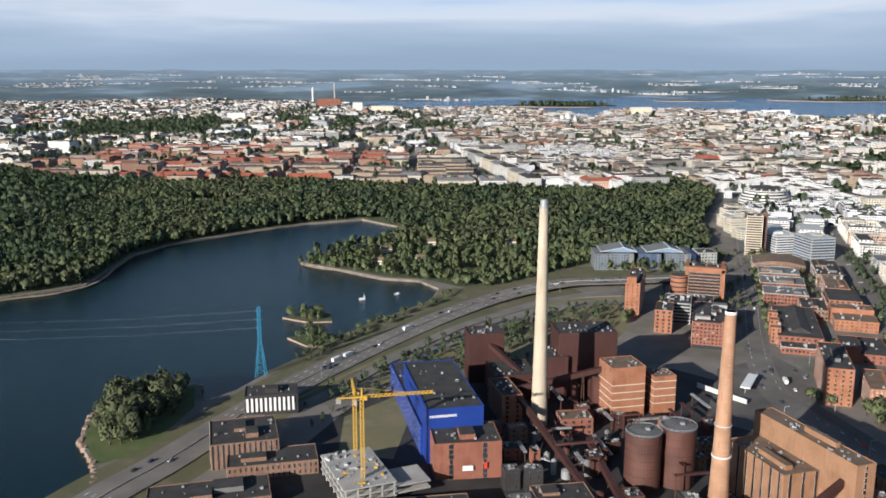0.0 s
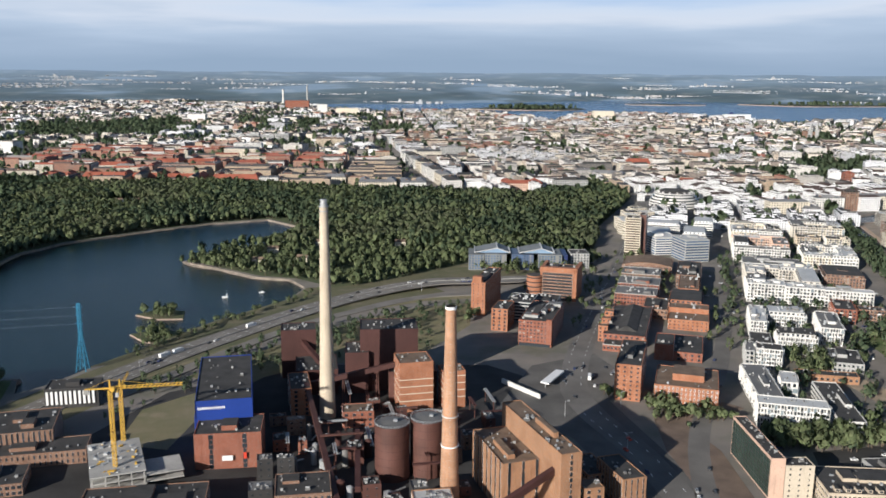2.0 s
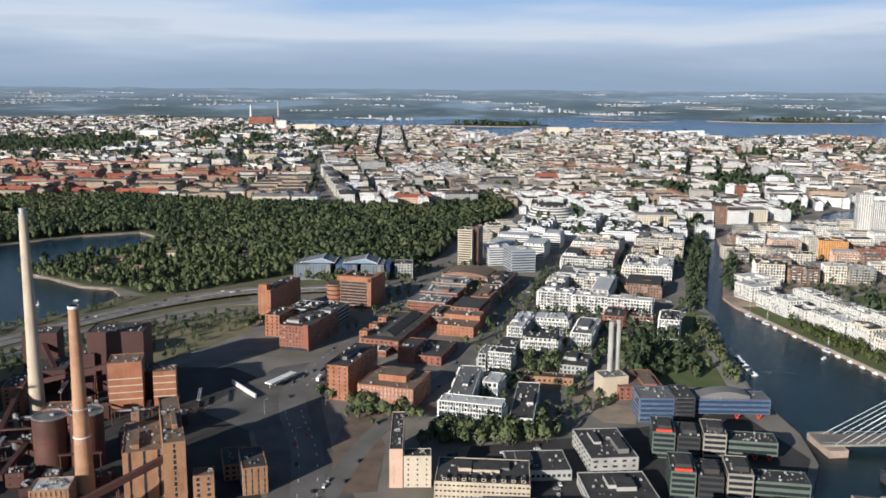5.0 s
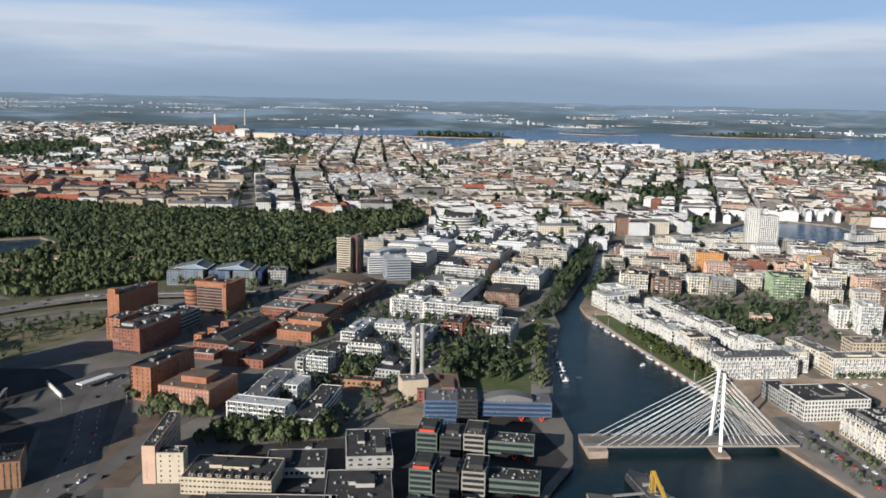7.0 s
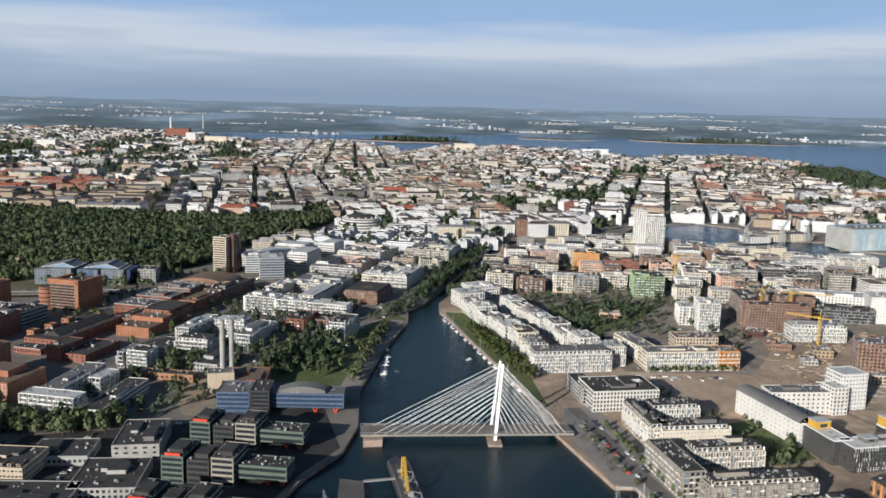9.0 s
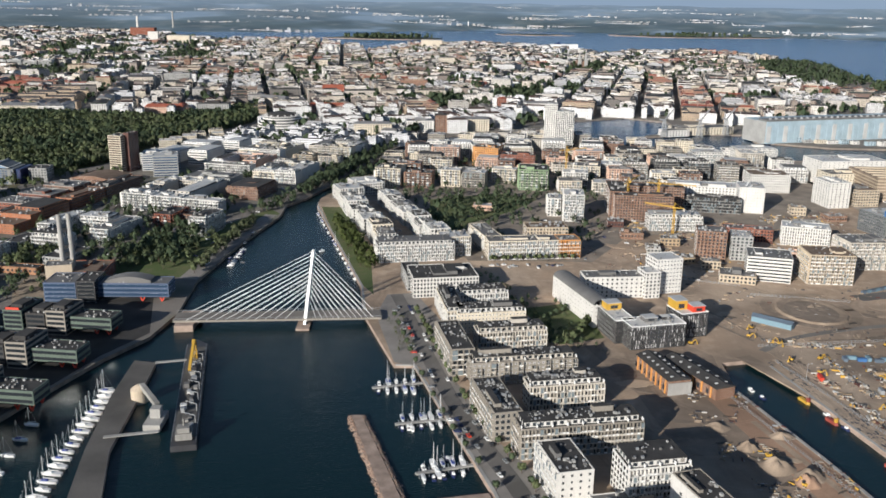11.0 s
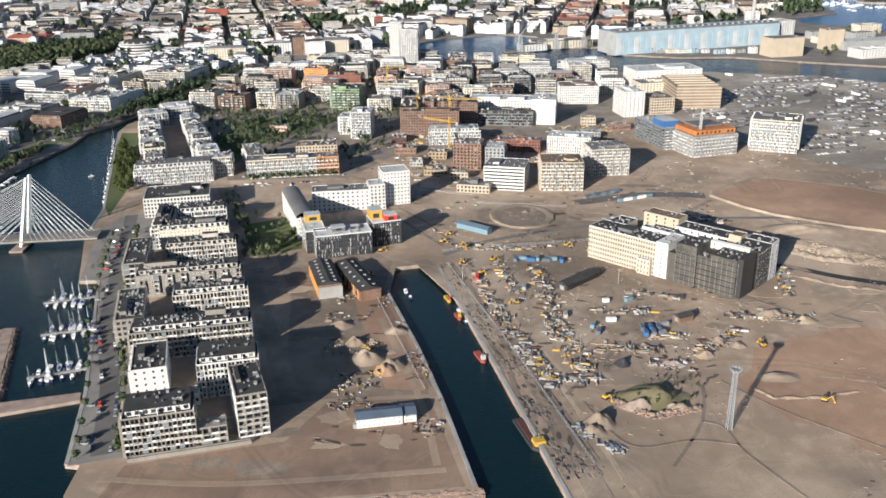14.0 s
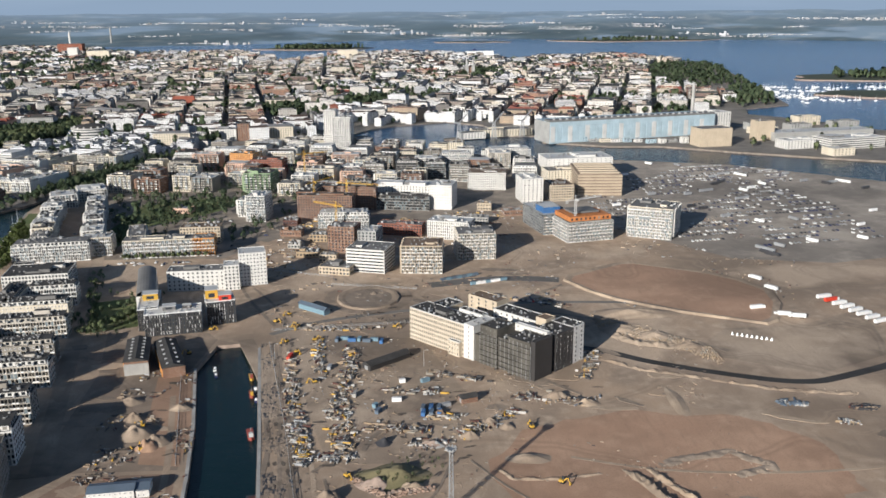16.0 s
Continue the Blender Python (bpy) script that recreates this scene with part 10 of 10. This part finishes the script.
rnd = random.Random(31)
for k in range(7):
    container(567 + k * 2.9, 227.3 - k * 0.5 + (k % 2) * 1.5, -9 + 90 * (k % 3 == 0), (SHEETBLUE, CYAN, HARBOURBLUE, CYAN)[k % 4], "blue steel container in a storage yard", 6.1)
for k in range(6):
    container(598.5 + (k % 3) * 2.6, 160.5 + (k // 3) * 3.6, 80, SHEETBLUE if k % 2 else HARBOURBLUE, "dark blue steel container in a storage yard", 6.1)
for x, y, a, mt, nm, L in ((550.5, 211, 80, RED, "red", 9), (584, 163, 70, SHEETBLUE, "blue-grey", 6.1), (583, 167, 60, CYAN, "pale blue", 4), (606, 166, 20, STEEL, "grey", 6.1), (590, 171, 0, WHITEPAINT, "white", 6.1), (614, 169, 15, RUST, "rust brown", 10),
                       (576, 176, 80, CONCRETE, "pale grey", 6.1), (566, 200, 80, STEEL, "grey", 6.1), (600, 186, 30, CYAN, "pale blue", 6.1), (592, 186, 10, WHITEPAINT, "white", 4), (573, 214, 10, TIMBER, "brown", 6.1)):
    container(x, y, a, mt, f"{nm} steel container in a storage yard", L)


def long_shed(x, y, rot, w, d, h, wall, roof, lab):
    root = thing("yard_shed", lab, "shed", pose(x, y, G, 0, 0, rot))
    g = Geo(); g.box(0, 0, -0.2, w, d, h + 0.2); part("wall", g, [wall], root)
    g = Geo(); g.hull([(-w / 2 - 0.2, -d / 2 - 0.3, h), (w / 2 + 0.2, -d / 2 - 0.3, h), (w / 2 + 0.2, d / 2 + 0.3, h), (-w / 2 - 0.2, d / 2 + 0.3, h), (-w / 2 - 0.2, 0, h + 1.1), (w / 2 + 0.2, 0, h + 1.1)],
                      ((0, 1, 5, 4), (1, 2, 5), (2, 3, 4, 5), (3, 0, 4), (3, 2, 1, 0)), (0, 0, 0, 0, 0))
    part("roof", g, [roof], root)
    g = Geo(); g.box(-w / 2 - 0.02, 0, 0, 0.1, d * 0.4, h * 0.8); part("door", g, [STEEL], root)


long_shed(586.5, 204, 40, 19, 4.6, 1.9, DARKGREY, FELT, "long dark shed with a black sheet roof")
long_shed(613.5, 169.5, 20, 5.5, 3.4, 1.8, BROWNBRICK, FELT, "brown hut with a black roof")
long_shed(555, 263.5, -42, 16, 3.2, 2.2, CYAN, SHEETBLUE, "long pale blue site barrack")
for k in range(7):
    container(613 + k * 2.6, 303 + k * 1.2, 25, CYAN if k % 2 else SHEETBLUE, "blue stacked site cabin with a pale roof", 7)
    container(627 + k * 2.4, 296 + k * 0.9, 22, WHITEPAINT if k % 3 else CYAN, "blue and white stacked site cabin", 7)

# rows of stored gear along the quay, heaps of boards, pipes, pallets and rubble
DUSTY = surface("dusty_concrete", (0.27, 0.245, 0.21), 0.9, var=0.3)
DUSTYWHITE = surface("dusty_white", (0.50, 0.48, 0.45), 0.7, var=0.15)
GEAR = [DUSTY, DUSTYWHITE, YELLOW, RUST, STEEL, DARKHULL, TIMBER, YARDDIRT, SHEETBLUE]
def litter(g, x, y, s=1.0, a=None, kinds=(0, 0, 0, 3, 3, 4, 5, 5, 5, 6, 6, 7, 7, 7, 1, 1, 0, 5, 7, 2)):
    g.box(x, y, G - 0.02, s * rnd.uniform(0.3, 2.2), s * rnd.uniform(0.12, 0.42), s * rnd.uniform(0.1, 0.6), rnd.choice(kinds), None, rnd.choice((79, -11, rnd.uniform(0, 180))) if a is None else a + rnd.uniform(-8, 8))


ROWS = (((551, 214), (557, 163), 2.0, 420, 0), ((557, 163), (564, 130), 2.2, 380, 1), ((574, 219), (571, 168), 2.6, 560, 0), ((571, 168), (574, 133), 2.8, 560, 0), ((560, 230), (563, 190), 1.8, 300, 0),
        ((561, 146), (563, 134), 1.3, 130, 2), ((563, 133), (578, 134), 1.0, 130, 1), ((603, 194), (619, 185), 2.0, 170, 0), ((596, 141), (606, 139), 2.2, 260, 1), ((580, 152), (600, 150), 2.6, 150, 0), ((553, 241), (600, 238), 1.6, 180, 0),
        ((596, 158), (612, 158), 1.5, 100, 0), ((566, 110), (573, 98), 1.6, 120, 3), ((588, 180), (604, 176), 2.4, 170, 0), ((610, 146), (628, 160), 2.6, 150, 0), ((630, 172), (655, 166), 2.4, 240, 0), ((655, 184), (664, 208), 1.8, 240, 0),
        ((545, 246), (570, 240), 1.5, 130, 0), ((640, 276), (664, 262), 2.6, 160, 0), ((715, 161), (724, 159), 1.2, 80, 4), ((728, 147), (733, 145), 0.9, 50, 1), ((736, 157), (745, 154), 1.2, 80, 5))
PICK = ((0, 0, 0, 1, 1, 1, 3, 3, 4, 5, 5, 5, 6, 6, 7, 7, 1, 0, 6, 5, 2), (0, 1, 1, 1, 4, 5, 5, 6, 3), (2, 2, 2, 3, 6, 5), (4, 4, 4, 5), (8, 8, 4, 1), (5, 5, 3, 7))
g = Geo()
for (x0, y0), (x1, y1), spread, n, kind in ROWS:
    for k in range(int(n * 1.0)):
        t = rnd.random()
        x, y = x0 + (x1 - x0) * t + rnd.gauss(0, spread * 0.6), y0 + (y1 - y0) * t + rnd.gauss(0, spread * 0.6)
        if noise.noise((x * 0.22, y * 0.22, 4.0)) < -0.12:
            continue
        litter(g, x, y, 1.35, None, PICK[kind])
tagged(new("building_material", g.mesh("building_material", GEAR)), "rows of stored pipes, boards and machine parts in a yard", "building material", "", "stuff")
g = Geo()
for k in range(1500):
    x, y = rnd.uniform(497, 531), rnd.uniform(108, 200)
    if noise.noise((x * 0.09, y * 0.09, 7.0)) < 0.08 or not inside(x, y, JATKA):
        continue
    litter(g, x, y, 0.9)
tagged(new("site_material", g.mesh("site_material", GEAR)), "boards, pipes and machines on a building site", "building material", "", "stuff")
g = Geo()
OPEN = [(540, 238), (590, 240), (640, 262), (760, 250), (800, 330), (800, 470), (640, 430), (560, 405), (500, 420), (500, 330), (530, 260)]
for k in range(4200):
    x, y = rnd.uniform(500, 800), rnd.uniform(226, 470)
    cl = noise.noise((x * 0.045, y * 0.045, 12.0))
    if cl < 0.06 or not inside(x, y, OPEN) or not clear_of(x, y, 1.0) or inside(x, y, [(742, 240), (760, 280), (697, 322), (664, 295)]):
        continue
    litter(g, x, y, 0.95, None, (7, 7, 7, 7, 0, 5, 5, 3, 6, 4))
for k in range(2600):
    x, y = 672 + rnd.random() * 38, 0
    y = 240 - (x - 674) * 1.0 + rnd.gauss(0, 4)
    s = rnd.uniform(0.2, 0.9)
    g.box(x, y, G - 0.05, s, s * 0.8, s * rnd.uniform(0.3, 0.8), rnd.choice((7, 7, 7, 0, 6)), None, rnd.uniform(0, 90), 0.6)
for k in range(2600):
    x, y = rnd.uniform(545, 700), rnd.uniform(60, 236)
    if noise.noise((x * 0.05, y * 0.05, 31.0)) > 0.18 and clear_of(x, y, 1.5) and inside(x, y, JATKA):
        litter(g, x, y, 0.5, None, (7, 7, 7, 3, 6, 5, 0))
more = random.Random(404)
for k in range(1500):
    x, y = more.uniform(552, 640), more.uniform(130, 232)
    if noise.noise((x * 0.09, y * 0.09, 44.0)) > -0.08 and clear_of(x, y, 1.2) and inside(x, y, [(560, 236), (598, 226), (640, 190), (632, 158), (603, 132), (574, 134), (556, 196)]):
        litter(g, x, y, 0.6, None, (7, 7, 7, 3, 6, 6, 5, 5, 0, 1, 4))
tagged(new("site_clutter", g.mesh("site_clutter", GEAR)), "scattered boards, pipes and rubble on building sites", "building material", "", "stuff")
g = Geo()
rnd = random.Random(505)
for k in range(2600):
    t = rnd.random()
    x, y = 541 + 20 * t + rnd.gauss(0, 3.2), 226 - 138 * t
    if noise.noise((x * 0.2, y * 0.08, 21.0)) > -0.05 and inside(x - 1.5, y, JATKA):
        g.box(x, y, G + 0.07, rnd.uniform(0.2, 1.1), rnd.uniform(0.4, 2.6), rnd.uniform(0.02, 0.09), rnd.choice((0, 0, 0, 1, 2)), None, 8 + rnd.uniform(-12, 12), 0.7)
tagged(new("quay_debris", g.mesh("quay_debris", [DARKDIRT, YARDDIRT, DARKHULL])), "dark debris and scraps along a worn quay", "debris", "", "stuff")
for k in range(9):
    root = thing("concrete_block", "white concrete barrier block on gravel", "barrier", pose(723 + k * 1.6, 223 - k * 0.9, G, 0, 0, -30), "concrete blocks")
    g = Geo(); g.box(0, 0, -0.05, 1.0, 1.3, 1.1, taper=0.35); part("block", g, [WHITEPAINT], root)
# half-built bases and stores in the street of building sites
for x, y, w, d, rot, h, wall in ((545, 352, 12, 8, -10, 4.2, TIMBER), (556, 342, 9, 6, -10, 5.0, YELLOWISH), (531, 398, 12, 9, -6, 4.6, BROWNBRICK), (548, 384, 10, 8, -8, 5.2, TIMBER), (536, 372, 7, 10, -8, 3.4, CONCRETE), (574, 392, 9, 7, -14, 5.6, YELLOWISH), (528, 424, 9, 9, -8, 4.4, RUST), (604, 362, 12, 6, -14, 4.0, PINK), (640, 420, 14, 8, -10, 5.0, CONCRETE), (664, 440, 12, 9, 6, 4.4, BROWNBRICK), (648, 455, 9, 8, -8, 6.0, YELLOWISH)):
    block("unfinished_house", "half-built low house on a building site", x, y, w, d, rot, h, wall, rnd.choice((ROOFBROWN, CONCRETE, ROOFGREY)), bay=1.6, vents=9, crest=1, sides="03", group="unfinished houses")
g = Geo()
for k in range(2600):
    x, y = rnd.uniform(515, 665), rnd.uniform(325, 470)
    if clear_of(x, y, 0.8) and noise.noise((x * 0.06, y * 0.06, 14.0)) > -0.05 and inside(x, y, [(520, 330), (565, 330), (660, 410), (680, 470), (600, 440), (530, 430)]):
        litter(g, x, y, 1.3, None, (0, 3, 6, 6, 6, 7, 7, 2, 1, 4))
tagged(new("site_timber", g.mesh("site_timber", GEAR)), "timber, formwork and machines between half-built houses", "building material", "", "stuff")
# steel fences of the sites
for n, (p, q) in enumerate((((541, 226), (556, 150)), ((556, 150), (566, 92)), ((514, 196), (527, 132)), ((540, 240), (600, 246)), ((600, 246), (640, 226)), ((640, 226), (664, 200)), ((560, 300), (600, 290)), ((520, 330), (560, 312)))):
    root = thing("site_fence", "grey wire site fence on posts", "fence", pose(0, 0, 0), "site fences")
    L = math.dist(p, q)
    g = Geo()
    for k in range(int(L / 1.8) + 1):
        t = k * 1.8 / L
        g.box(p[0] + (q[0] - p[0]) * t, p[1] + (q[1] - p[1]) * t, G - 0.1, 0.09, 0.09, 1.15)
    part("fence_post", g, [STEEL], root)["kind"] = "stuff"
    g = Geo()
    for z in (0.15, 0.5, 0.95):
        g.beam((*p, G + z), (*q, G + z), 0.05, 0.08)
    part("rail", g, [STEEL], root)


def mound(name, label, x, y, rx, ry, h, mat, seed):
    n, m = 28, 8
    rows = []
    for i in range(m + 1):
        r = i / m
        for k in range(n):
            a = 2 * math.pi * k / n
            f = 1 + 0.25 * noise.noise((math.cos(a) * 1.3 + seed, math.sin(a) * 1.3, seed * 2.0))
            z = h * (math.cos(r * math.pi) + 1) / 2 * (1 + 0.5 * noise.noise((r * 3 * math.cos(a), r * 3 * math.sin(a), seed)))
            rows.append((x + rx * f * r * math.cos(a), y + ry * f * r * math.sin(a), G - 0.05 + max(0.0, z) - (0.1 if i == m else 0)))
    faces = [(i * n + k, (i + 1) * n + k, (i + 1) * n + (k + 1) % n, i * n + (k + 1) % n) for i in range(m) for k in range(n)]
    ob = new(name, fast_mesh(name, np.array(rows), np.array(faces), [mat]))
    for p in ob.data.polygons:
        p.use_smooth = True
    return tagged(ob, label, "heap", "earth heaps")


def ridge(label, line, wide, h, mat, seed):
    """A rough bank of tipped earth: lumpy crest, ragged feet, clods beside it."""
    rnd = random.Random(seed)
    steps = []
    for (ax, ay), (bx, by) in zip(line, line[1:]):
        k = max(2, int(math.dist((ax, ay), (bx, by)) / 0.6))
        steps += [(ax + (bx - ax) * i / k, ay + (by - ay) * i / k, (by - ay) / math.dist((ax, ay), (bx, by)), (ax - bx) / math.dist((ax, ay), (bx, by))) for i in range(k)]
    m, n = 9, len(steps)
    rows = []
    for i, (x, y, dx, dy) in enumerate(steps):
        w = wide * (1 + 0.5 * noise.noise((x * 0.22, y * 0.22, seed)))
        x, y = x + dx * wide * 0.6 * noise.noise((x * 0.1, y * 0.1, seed + 3)), y + dy * wide * 0.6 * noise.noise((x * 0.1, y * 0.1, seed + 3))
        end = min(1.0, i / 5, (n - 1 - i) / 5)
        for k in range(m):
            t = k / (m - 1) * 2 - 1
            px, py = x + dx * w * t, y + dy * w * t
            z = h * end * (1 - t * t) * (0.65 + 0.9 * noise.noise((px * 0.45, py * 0.45, seed)) + 0.5 * noise.noise((px * 1.3, py * 1.3, seed)))
            rows.append((px, py, G - 0.06 + (max(0.07, z) if 0 < k < m - 1 else 0)))
    faces = [(i * m + k, i * m + k + 1, (i + 1) * m + k + 1, (i + 1) * m + k) for i in range(n - 1) for k in range(m - 1)]
    tagged(new("ground_bank", fast_mesh("ground_bank", np.array(rows), np.array(faces), [mat])), label, "bank", "", "structure")
    for k in range(n * 2):
        x, y, dx, dy = rnd.choice(steps)
        o, e = rnd.gauss(0, wide * 0.9), rnd.uniform(0.12, 0.45)
        CLODS.box(x + dx * o, y + dy * o, G - 0.05, e, e * rnd.uniform(0.6, 1.3), e * rnd.uniform(0.4, 0.8), rnd.choice((0, 0, 1)), None, rnd.uniform(0, 90), 0.6)


CLODS = Geo()
ridge("rough bank of tipped brown earth", [(653.4, 122), (658.9, 110), (665.3, 96.6), (672, 84)], 1.5, 1.5, YARDDIRT, 5)
ridge("rough bank of tipped brown earth", [(660, 123), (665.5, 111), (670.5, 98.6), (677, 86)], 1.3, 1.1, DIRT, 6)
ridge("low worn bank at the rim of levelled earth", [(618, 125), (622, 119), (634, 118), (648.5, 120.5)], 0.9, 0.5, DIRT, 7)
ridge("low bank of dug earth along a new road", [(664.5, 203), (678.9, 190.5), (697, 182.5), (718, 172), (745, 166)], 1.6, 0.7, DIRT, 8)
ridge("rough heaped earth beside a levelled field", [(673.5, 234), (681.5, 218.5), (692, 214), (708, 211)], 3.0, 1.2, YARDDIRT, 9)
ridge("low heaps of dark dug earth", [(664, 123), (676, 128), (687, 130), (696, 121), (682, 116)], 2.2, 0.5, DARKDIRT, 10)
tagged(new("earth_clods", CLODS.mesh("earth_clods", [YARDDIRT, DARKDIRT])), "loose clods of brown earth beside banks", "earth", "", "stuff")

for x, y, rx, ry, h, mat in ((589, 122, 12, 8, 2.6, DRYGRASS), (584, 118, 6, 4, 2.2, STONE), (594, 116, 5, 3, 1.8, YARDDIRT), (572, 111, 5, 4, 3.0, YARDDIRT), (569, 107, 4, 3, 2.0, YARDDIRT), (511, 152, 6, 5, 3.0, YARDDIRT), (507, 163, 4, 3, 2.2, YARDDIRT), (516, 144, 4, 4, 2.4, REDDIRT), (604, 160, 3, 3, 1.6, ROOFBROWN),
                             (690, 250, 22, 8, 2.2, YARDDIRT), (664, 240, 10, 6, 2.0, YARDDIRT), (612, 145, 4, 3, 1.6, YARDDIRT), (600, 140, 5, 3, 1.4, STONE), (580, 284, 2.4, 2.2, 1.4, DARKDIRT), (520, 170, 5, 3, 1.6, YARDDIRT), (628, 130, 9, 4, 1.2, YARDDIRT), (619, 153, 4, 3, 1.5, YARDDIRT), (624, 150, 3, 3, 1.2, YARDDIRT), (643, 170, 6, 4, 2.0, YARDDIRT), (652, 165, 5, 3, 1.6, YARDDIRT), (601, 140, 4, 3, 1.2, CONCRETE), (518, 147, 5, 4, 2.6, YARDDIRT), (502, 176, 5, 4, 1.6, YARDDIRT), (680, 232, 9, 6, 2.2, YARDDIRT), (692, 224, 8, 6, 1.8, YARDDIRT), (702, 212, 8, 5, 1.5, YARDDIRT), (586, 142, 3, 3, 1.6, DARKHULL), (682, 164, 3.5, 13, 0.6, SAND)):
    mound("earth_mound", "heap of loose earth on a building site" if mat is not DRYGRASS else "overgrown mound of stony rubble", x, y, rx, ry, h, mat, x * 0.1)
rubble("mound_rubble", "broken stone and concrete on an overgrown mound", [(578, 122), (586, 113), (600, 116)], 260, 2.0, 2.2, 12, (0.25, 0.7))
wood("mound_bushes", "low green bushes on a rubble mound", scatter([(580, 120), (592, 132), (604, 128), (602, 118), (590, 114)], 3.2, 51, G + 1.2), MIDLEAF, 41, 30, (0.3, 0.65), 0.7)
for k in range(20):
    x, y = rnd.uniform(500, 640), rnd.uniform(110, 260)
    if not inside(x, y, JATKA) or inside(x, y, [(590, 240), (600, 170), (660, 160), (660, 250)]):
        continue
    root = thing("digger", "yellow digger with a bent arm on a building site", "digger", pose(x, y, G, 0, 0, rnd.uniform(0, 360)), "diggers")
    g = Geo(); g.box(0, -0.5, 0, 1.7, 0.35, 0.45); g.box(0, 0.5, 0, 1.7, 0.35, 0.45); part("track", g, [TYRE], root)
    g = Geo(); g.box(-0.1, 0, 0.45, 1.4, 1.2, 0.6); part("body", g, [YELLOW], root)
    g = Geo(); g.box(0.2, 0.3, 1.05, 0.7, 0.55, 0.7); part("cab", g, [GLASS], root)
    g = Geo(); g.beam((0.5, -0.2, 0.9), (1.7, -0.2, 2.0), 0.25); g.beam((1.7, -0.2, 2.0), (2.5, -0.2, 0.6), 0.2); g.box(2.5, -0.2, 0.2, 0.5, 0.7, 0.5); part("arm", g, [YELLOW], root)

# ---- street trees ----
def tree(seed, mat, h, r, lab):
    root = thing("street_tree", lab, "tree", pose(0, 0, 0), "street trees")
    g = Geo(); g.tube(0, 0, -0.1, h * 0.55, r * 0.11, r * 0.06, 7)
    for k in range(5):
        a = k * 1.26
        g.beam((0, 0, h * 0.4), (r * 0.5 * math.cos(a), r * 0.5 * math.sin(a), h * 0.72), r * 0.05)
    part("trunk", g, [BARK], root)
    part("crown", crown_mesh("crown", 150, r, h * 0.36, h * 0.66, r * 0.2, mat, seed), None, root)
    return root


STREET = [tree(1, LEAF, 3.4, 1.3, "small green street tree"), tree(2, PINELEAF, 3.0, 1.1, "small dark green street tree"), tree(3, LEAF, 4.6, 1.9, "round green street tree")]
first = [(417, 254), (160, 280), (152, 296)]
for o, (x, y) in zip(STREET, first):
    o.matrix_basis = pose(x, y, G)
rnd = random.Random(77)
way_quay = smooth([(*p, G) for p in QUAYROAD], 12)[8:]
for k in range(34):
    t = k / 33
    q = way_quay[min(len(way_quay) - 1, int(t * len(way_quay)))]
    copy_thing(STREET[k % 2], pose(q[0] + 4.0, q[1] + 0.8, G, 0, 0, rnd.uniform(0, 360)))
    if k % 2:
        copy_thing(STREET[1], pose(q[0] - 5.6, q[1] - 1.4, G, 0, 0, rnd.uniform(0, 360)))
for x, y, n, dx, dy, kk in ((152, 296, 6, 1.8, -1.2, 2), (136, 312, 4, 1.6, -1.8, 2), (172, 290, 3, 3, -2, 2), (84, 410, 6, 1.4, 3.4, 2), (205, 350, 16, 3.2, 13, 0), (150, 400, 16, 3.6, 13, 2), (449, 350, 14, 3.2, 0.3, 0), (457, 262, 8, 3.0, 3.0, 1), (472, 246, 6, 2.0, 4.0, 2), (178, 262, 6, 2, 2.6, 2), (249, 300, 8, 2.2, 4.4, 0), (310, 330, 12, 0.9, 9, 2)):
    for k in range(n):
        copy_thing(STREET[kk], pose(x + dx * k + rnd.uniform(-0.8, 0.8), y + dy * k + rnd.uniform(-0.8, 0.8), G, 0, 0, rnd.uniform(0, 360)))
for x, y in ((-66, 305), (-50, 330), (60, 470), (140, 300), (150, 350), (118, 290), (135, 262), (160, 320), (545, 210), (575, 150), (600, 200)):
    root = thing("street_lamp", "slim grey street lamp", "street lamp", pose(x, y, G), "street lamps")
    g = Geo(); g.tube(0, 0, -0.1, 6, 0.1, 0.06, 8); part("pole", g, [STEEL], root)
    g = Geo(); g.beam((0, 0, 6), (1.2, 0, 6.2), 0.1); part("arm", g, [STEEL], root)
    g = Geo(); g.box(1.3, 0, 6.12, 0.5, 0.2, 0.12); part("head", g, [ROOFPALE], root)
